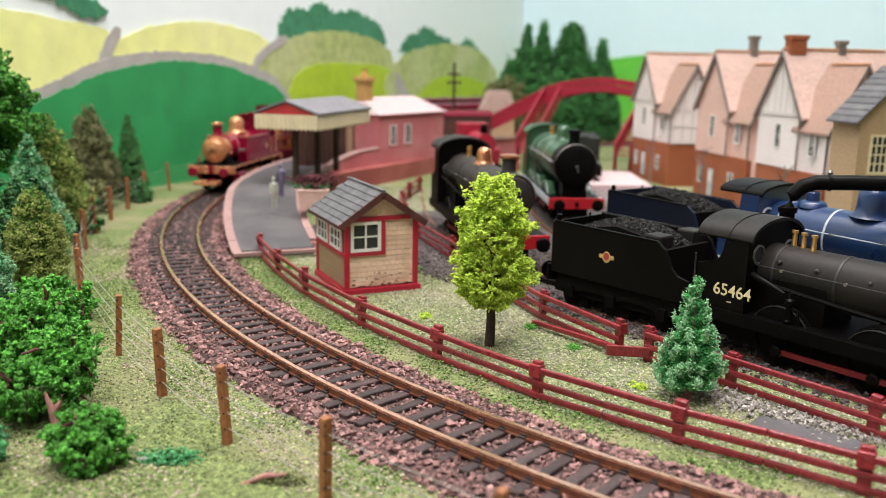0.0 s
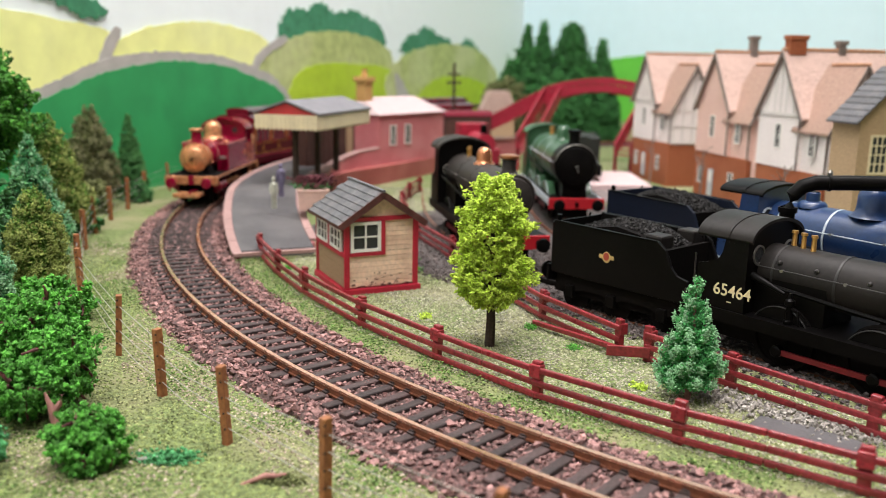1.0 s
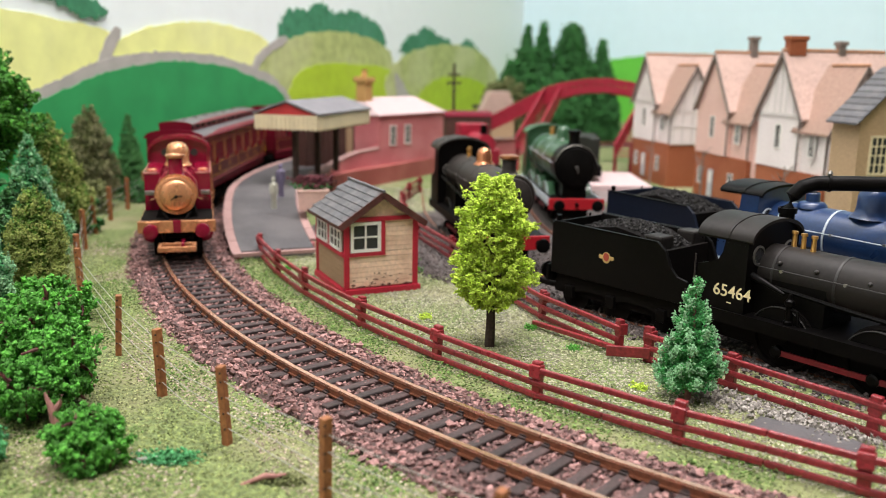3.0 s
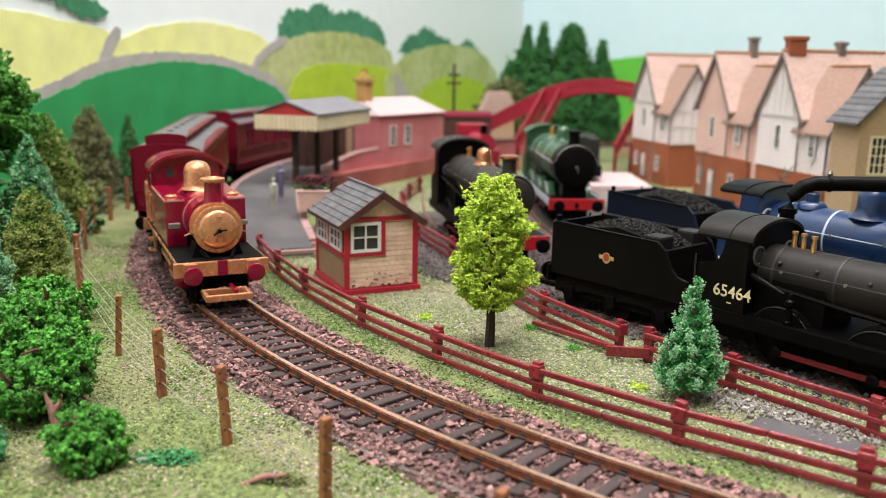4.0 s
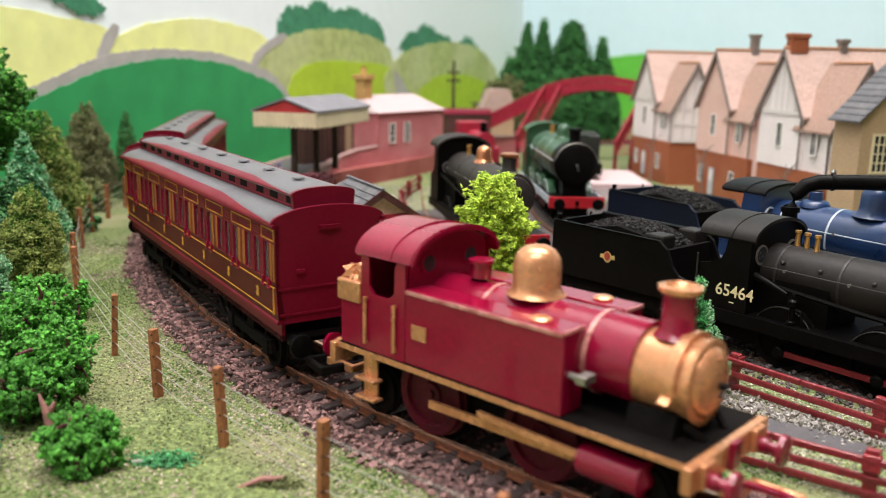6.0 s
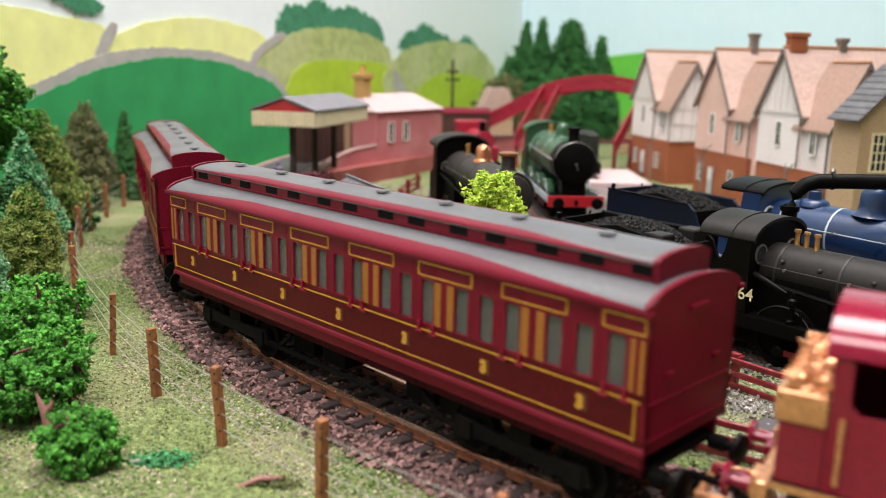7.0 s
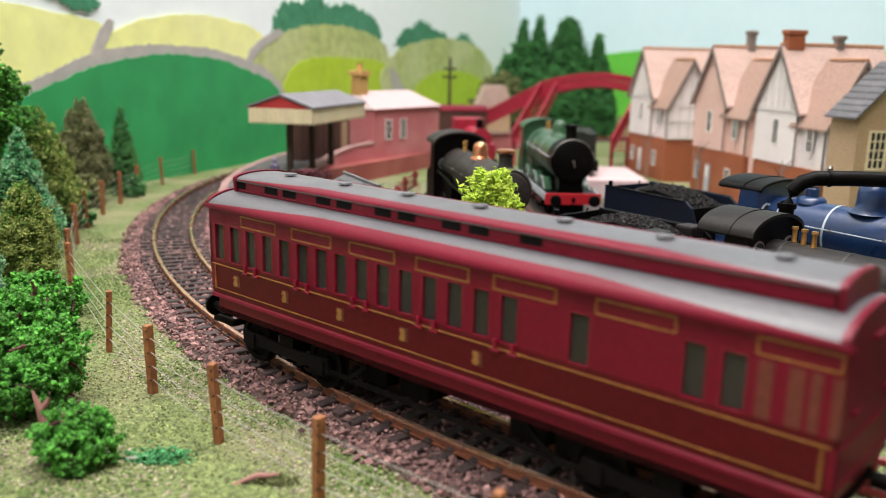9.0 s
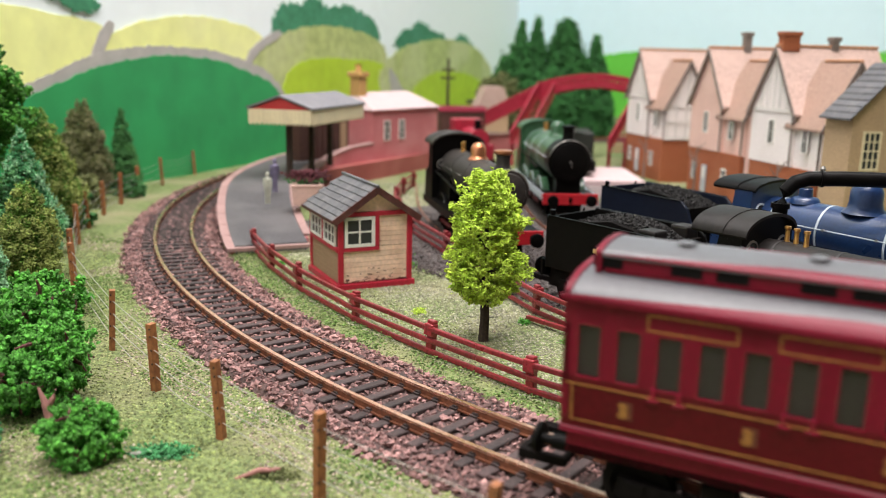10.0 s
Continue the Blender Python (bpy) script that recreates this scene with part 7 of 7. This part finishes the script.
def cornice_strip(s, half, ry, zc, rz, wide, narrow, run):
    """A thin curved strip along one roof edge; its upper edge drops from wide to narrow degrees over the last stretch."""
    bm = B()
    rows = []
    for i in range(41):
        x = -half + 2 * half * i / 40
        k = min(1.0, (half - abs(x)) / run)
        top = narrow + (wide - narrow) * k
        ring = []
        for lift in (0.0, 0.12):
            for j in range(6):
                a = radians(top * (j if lift == 0 else 5 - j) / 5)
                ring.append(bm.verts.new((x, s * (ry - 0.4 + lift * 4) * math.cos(a), zc + (rz - 0.4 + lift * 4) * math.sin(a))))
        rows.append(ring)
    for p, q in zip(rows, rows[1:]):
        for j in range(12):
            bm.faces.new((p[j], p[(j + 1) % 12], q[(j + 1) % 12], q[j]))
    bm.faces.new(rows[0])
    bm.faces.new(rows[-1][::-1])
    bmesh.ops.recalc_face_normals(bm, faces=bm.faces)
    return bm


def build_coach(label, windows, panels, gold_tops, figures, lights, gold, panel_mat, pane_mat, spare):
    """A bogie coach with a clerestory roof. windows: (x0, x1) openings; panels: (x0, x1) orange-lined posts;
    gold_tops: (x0, x1) lined boards over the windows; figures and lights: places along the side."""
    c = thing("railway_coach", label, "railway coach")
    wheels = []
    H = COACH_LEN / 2 + spare
    W = 15.3
    z0, zs, zw, zt, ze = 17.4, 27.2, 28.8, 39.2, 44.0
    for s in (-1, 1):
        # lower side with a slight tumblehome; its shade is put into a darker maroon
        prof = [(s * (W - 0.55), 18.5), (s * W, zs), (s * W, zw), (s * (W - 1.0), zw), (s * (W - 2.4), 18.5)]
        part("lower_panel", prism(B(), prof, -H, H, "x"), MAROON_SHADED, c)
        prof = [(s * (W + 0.0), z0), (s * (W - 0.15), 18.1), (s * (W - 0.55), 18.5), (s * (W - 2.4), 18.5), (s * (W - 2.4), z0)]
        part("footboard", prism(B(), prof, -H, H, "x"), MAROON_MATT, c)
        prof = [(s * W, zt), (s * (W - 0.1), ze), (s * (W - 1.1), ze), (s * (W - 1.0), zt)]
        part("cantrail", prism(B(), prof, -H, H, "x"), MAROON_MATT, c)
        # pillars between the windows
        edges = [-H] + [v for w in windows for v in w] + [H]
        for a, b in zip(edges[::2], edges[1::2]):
            y0, y1 = sorted((s * (W - 1.0), s * W))
            part("window_post", box(B(), a, y0, zw, b, y1, zt), MAROON_MATT, c)
        for a, b in windows:
            y0, y1 = sorted((s * (W - 0.9), s * (W - 0.6)))
            pane = part("window_pane", box(B(), a, y0, zw, b, y1, zt), pane_mat, c)
            pane.visible_shadow = False
            bm = B()
            yy0, yy1 = sorted((s * (W - 0.5), s * (W + 0.12)))
            for q in ((a - 0.15, a + 0.12, zw + 0.0, zt), (b - 0.12, b + 0.15, zw, zt), (a, b, zw - 0.1, zw + 0.2), (a, b, zt - 0.2, zt + 0.1)):
                box(bm, q[0], yy0, q[2], q[1], yy1, q[3])
            part("window_frame", bm, MAROON, pane)
            bm = B()
            for k in range(4):
                box(bm, a - 0.3, yy0, zt + 0.7 + 0.75 * k, b + 0.3, yy1 + (0.1 if s > 0 else 0), zt + 1.1 + 0.75 * k)
            part("window_louvre", bm, MAROON_MATT, pane)
        # waist beading and gold lining
        y0, y1 = sorted((s * (W - 0.2), s * (W + 0.22)))
        part("waist_line", box(B(), -H + 1, y0, zs, H - 1, y1, zs + 0.26), gold, c, "gold waist lining")
        bm = B()
        yb0, yb1 = sorted((s * (W - 1.2), s * (W - 0.28)))
        box(bm, -H + 2, yb0, 19.9, H - 2, yb1, 20.16)
        for q in (-H + 2, H - 2.3):
            box(bm, q, min(s * (W - 0.8), s * (W + 0.12)), 19.9, q + 0.3, max(s * (W - 0.8), s * (W + 0.12)), zs)
        part("lower_line", bm, gold, c, "gold lower lining")
        for a, b in panels:
            y0, y1 = sorted((s * (W - 0.2), s * (W + 0.16)))
            w = (b - a) / 3
            for k in (0, 2):
                part("gold_panel", box(B(), a + k * w, y0, zw + 0.2, a + (k + 1) * w, y1, zt - 0.3), panel_mat, c, "orange-gold lined panel")
        for a, b in gold_tops:
            bm = B()
            y0, y1 = sorted((s * (W - 0.2), s * (W + 0.18)))
            for q in ((a, b, zt + 0.5, zt + 0.8), (a, b, ze - 1.5, ze - 1.2), (a, a + 0.3, zt + 0.5, ze - 1.2), (b - 0.3, b, zt + 0.5, ze - 1.2)):
                box(bm, q[0], y0, q[2], q[1], y1, q[3])
            part("gold_board_line", bm, gold, c, "gold-lined name board")
        # class figures as small gold plates, door handles and hinges
        for m in figures:
            me = lettering("3", 3.6, gold, 0.22)
            ob = new("class_figure", me)
            ob.parent = c
            ob.matrix_basis = pose((m + 1.3 * s) * MM, s * (W + 0.0) * MM, 22.4 * MM, 90, 0, 0 if s < 0 else 180)
            tagged(ob, "gold class figure on the lower panel")
            y0, y1 = sorted((s * (W - 0.6), s * (W - 0.05)))
            part("class_plate", box(B(), m - 1.25, y0, 22.1, m + 1.25, y1, 25.4), CLASS_BACK, c, "brownish gold shading behind the class figure")
            y0, y1 = sorted((s * (W - 0.2), s * (W + 0.8)))
            for o in (4.0, 8.6):
                bm2 = B()
                box(bm2, m + o, y0, 26.6, m + o + 2.2, y1, 27.3)
                box(bm2, m + o + 0.6, y0, 27.3, m + o + 1.4, y1, 29.4)
                part("door_handle", bm2, MAROON, c, "small maroon door handle", bevel=0.2)
        part("solebar", box(B(), -H + 1, min(s * 12.4, s * 13.6), 12.4, H - 1, max(s * 12.6, s * 13.8), z0), MAROON_MATT, c)
        bm = B()
        beam(bm, (-H + 30, s * 11.5, 5.6), (H - 30, s * 11.5, 5.6), 1.0, 1.0)
        beam(bm, (-H + 55, s * 11.5, 5.6), (-H + 62, s * 11.5, 11), 1.0, 1.0)
        beam(bm, (H - 55, s * 11.5, 5.6), (H - 62, s * 11.5, 11), 1.0, 1.0)
        part("truss_rod", bm, BLACK_MATT, c)
    # ends: an arched sheet
    roof = [(16.4 * math.cos(radians(d)), ze + 4.2 * math.sin(radians(d))) for d in range(0, 181, 9)]
    for out in (-1, 1):
        x = H * out
        prof = [(W - 1.6, z0), (W - 0.3, 20.4), (W, zs), (W, ze)] + [(y * 1.0, z + 0.45) for y, z in roof[1:-1]] + [(-W, ze), (-W, zs), (-W + 0.3, 20.4), (-W + 1.6, z0)]
        end = part("coach_end", prism(B(), prof, min(x - 1.2 * out, x), max(x - 1.2 * out, x), "x"), MAROON_MATT, c)
        bm = B()
        box(bm, min(x, x + 0.3 * out), -W + 0.6, 26.6, max(x, x + 0.3 * out), W - 0.6, 27.2)
        box(bm, min(x, x + 0.3 * out), -W + 1.0, 19.6, max(x, x + 0.3 * out), W - 1.0, 20.2)
        box(bm, min(x, x + 0.8 * out), -3, 42.4, max(x, x + 0.8 * out), 3, 43.4)
        for s in (-1, 1):
            box(bm, min(x, x + 0.6 * out), s * 8.5 - 1.2, 31, max(x, x + 0.6 * out), s * 8.5 + 1.2, 32)
        part("end_beading", bm, MAROON_MATT, end)
        for s in (-1, 1):
            buffer(c, (H - 0.5) * out, s * 10.8, 12.6, BLACK, out)
        coupling(c, (H - 2) * out, 6.8, out, BLACK_MATT)
        coupling_hook(c, (H - 2) * out, 7.2, out, BLACK_MATT)
    # roof: two curved flanks and the clerestory
    low = roof[1:-1]
    inner = [(y * 0.95, z - 0.9) for y, z in low[::-1]]
    part("roof", prism(B(), low + inner, -H + 0.9, H - 0.9, "x"), GREY_ROOF, c, "grey roof", smooth=True)
    # the maroon cornice runs out towards the ends, where the grey comes lower
    for s in (-1, 1):
        part("cornice", cornice_strip(s, H - 0.2, 16.55, ze + 0.06, 4.32, 34.0, 9.0, 46.0), MAROON_MATT, c, smooth=True)
    bm = B()
    for s in (-1, 1):
        y0, y1 = sorted((s * 15.6, s * 16.5))
        box(bm, -H - 0.8, y0, ze - 0.5, H + 0.8, y1, ze + 0.5)
    part("gutter", bm, MAROON_MATT, c)
    CL = 8.4
    for s in (-1, 1):
        part("clerestory_cornice", cornice_strip(s, H - 3.5, 8.98, 51.0, 1.78, 42.0, 4.0, 34.0), MAROON_MATT, c, smooth=True)
    for s in (-1, 1):
        y0, y1 = sorted((s * (CL - 0.8), s * CL))
        side = part("clerestory_side", box(B(), -H + 5, y0, 46.4, H - 5, y1, 51.1), MAROON_MATT, c)
        for x in lights:
            y0, y1 = sorted((s * (CL - 0.2), s * (CL + 0.12)))
            part("clerestory_light", box(B(), x, y0, 48.6, x + 5.6, y1, 50.6), SOOT, side, "small dark clerestory light")
        bm = B()
        y0, y1 = sorted((s * (CL - 0.2), s * (CL + 0.3)))
        box(bm, -H + 5, y0, 47.9, H - 5, y1, 48.2)
        part("clerestory_beading", bm, MAROON_MATT, side)
    crown = [(8.9 * math.cos(radians(d)), 51.0 + 1.7 * math.sin(radians(d))) for d in range(0, 181, 15)]
    part("clerestory_roof", prism(B(), crown + [(-8.9, 50.6), (8.9, 50.6)], -H + 3.4, H - 3.4, "x"), GREY_ROOF, c, "grey clerestory roof", smooth=True)
    for out in (-1, 1):
        x = (H - 4.4) * out
        bm = prism(B(), [(y * 1.03, z + 0.4) for y, z in crown] + [(-8.6, 46), (8.6, 46)], min(x, x + 1.2 * out), max(x, x + 1.2 * out), "x")
        part("clerestory_end", bm, MAROON_MATT, c)
    for i in range(7):
        x = -H + 18 + i * (COACH_LEN - 36) / 6
        part("roof_vent", lathe(B(), (x, 0, 52.5), [(1.0, 0), (0.9, 0.5), (1.9, 0.6), (1.7, 1.0), (0.3, 1.2)], 12), GREY_ROOF, c, smooth=True)
    # inside: floor, seats, partitions
    part("floor", box(B(), -H + 1, -13.6, 12.4, H - 1, 13.6, 14), BLACK_MATT, c)
    for i in range(8):
        x = -H + 12.5 + i * (COACH_LEN - 25) / 7
        part("seat", box(B(), x - 2.2, -13, 14, x + 2.2, 13, 27.5), SEAT, c, bevel=0.6)
    for x in (-30, -16, 18, 30):
        part("underframe_box", box(B(), x, -9, 5.5, x + 10, 9, 12.4), BLACK_MATT, c, bevel=0.4)
    for out in (-1, 1):
        bx = 57 * out
        bm = B()
        for s in (-1, 1):
            prism(bm, [(bx - 19, 5.2), (bx - 15, 4.0), (bx - 11, 5.2), (bx + 11, 5.2), (bx + 15, 4.0), (bx + 19, 5.2), (bx + 18, 9.0), (bx + 6, 8.0), (bx - 6, 8.0), (bx - 18, 9.0)], s * 11.6 - 0.7, s * 11.6 + 0.7, "y")
            for o in (-15, 15):
                box(bm, bx + o - 2, s * 11.6 - 1.3, 4.2, bx + o + 2, s * 11.6 + 1.3, 8.6)
        box(bm, bx - 3, -11.6, 6, bx + 3, 11.6, 11)
        part("bogie", bm, BLACK_MATT, c)
        for o in (-15, 15):
            wheelset(c, bx + o, 6.6, wheels, BLACK_MATT)
    WHEELS[c] = wheels
    return c


LINING_PANEL = material("orange_gold_panel", (0.36, 0.13, 0.02), 0.4, 0.15, grain=900, bump=0.05, depth=0.0001)
PANEL_DULL = material("dull_lined_panel", (0.13, 0.022, 0.016), 0.5, spread=0.2, grain=700, bump=0.05, depth=0.0001)
SEAT = material("grey_interior", (0.12, 0.11, 0.105), 0.8, grain=500, bump=0.1)

wins, posts, tops = [], [], []
for i in range(7):
    x0 = -COACH_LEN / 2 + i * UNIT
    for o in (3.2, 10.35, 17.5):
        wins.append((x0 + o, x0 + o + 4.2))
    if i:
        posts.append((x0 - 2.9, x0 + 2.9))
        tops.append((x0 - 8.3, x0 + 8.3))
posts += [(-COACH_LEN / 2 - 0.6, -COACH_LEN / 2 + 2.4), (COACH_LEN / 2 - 2.4, COACH_LEN / 2 + 0.6)]
tops += [(-COACH_LEN / 2 - 0.6, -COACH_LEN / 2 + 9.4), (COACH_LEN / 2 - 8.6, COACH_LEN / 2 + 0.6)]
figs = [-COACH_LEN / 2 + (i + 0.5) * UNIT for i in range(7)]
lights = [-81.9] + [v for k in range(6) for v in (-68.0 + UNIT * k, -57.0 + UNIT * k)] + [79.5]
coach_one = build_coach("maroon clerestory coach with gold-lined windows and grey roof", wins, posts, tops, figs, lights, LINING, LINING_PANEL, PANE, 1.4)

wins2 = [(-83.7 + 7.37 * i, -79.2 + 7.37 * i) for i in range(15)] + [(36.3, 40.9), (59.8, 64.2), (66.8, 71.3)]
tops2 = [(-71.0 + 22.1 * i, -55.4 + 22.1 * i) for i in range(5)] + [(41.8, 58.2), (72.4, 86.0)]
figs2 = [-74.0 + 21.9 * i for i in range(5)]
lights2 = [-83.7, 18.6] + [v for k in range(4) for v in (-69.2 + 21.95 * k, -61.2 + 21.95 * k)]
coach_two = build_coach("maroon clerestory brake coach with plain guard's end", wins2, [(73.0, 80.5), (81.5, 86.5)], tops2, figs2, lights2, LINING_DULL, PANEL_DULL, PANE_DIM, -0.8)


# ---- the train's run ----
def theta(t):
    """Angle on the curve of the engine's front beam."""
    pts = TRAIN_ANGLE
    for (t0, a0), (t1, a1) in zip(pts, pts[1:]):
        if t <= t1:
            break
    i = pts.index((t0, a0))
    s0 = (a1 - pts[i - 1][1]) / (t1 - pts[i - 1][0]) if i else (a1 - a0) / (t1 - t0) * 0.8
    s1 = (pts[i + 2][1] - a0) / (pts[i + 2][0] - t0) if i + 2 < len(pts) else (a1 - a0) / (t1 - t0)
    h, u = t1 - t0, (t - t0) / (t1 - t0)
    return a0 * (1 + 2 * u) * (1 - u) ** 2 + s0 * h * u * (1 - u) ** 2 + a1 * u * u * (3 - 2 * u) + s1 * h * u * u * (u - 1)


TRAIN_ANGLE = [(0.0, 179.4), (1.0, 185.4), (2.5, 198.2), (4.5, 217.4), (5.5, 228.6), (6.8, 243.9), (7.5, 252.5), (8.4, 264.1), (9.2, 275.0), (10.0, 286.2)]


def on_curve(mid, inset, swing):
    """Pose of a vehicle whose middle stands at that angle; inset: how far a long body cuts the curve."""
    x, y = arc(R - inset, mid)
    return pose(x * MM, y * MM, 0, 0, 0, mid + 90 + swing)


def motions():
    times = [0.25 * i for i in range(41)]
    walk(engine, [(t, on_curve(theta(t) - 5.51, 0.95, -1.84)) for t in times])
    walk(coach_one, [(t, on_curve(theta(t) - 22.82, 1.9, 0.6)) for t in times])
    walk(coach_two, [(t, on_curve(theta(t) - 45.05, 1.9, 0.6)) for t in times])
    for vehicle, wheels in WHEELS.items():
        for wheel, radius, home in wheels:
            rows = []
            for i in range(201):
                t = 0.05 * i
                roll = math.degrees(radians(theta(t) - theta(0)) * R / radius)
                rows.append((t, home @ pose(0, 0, 0, 0, roll, 0)))
            walk(wheel, rows)


motions()
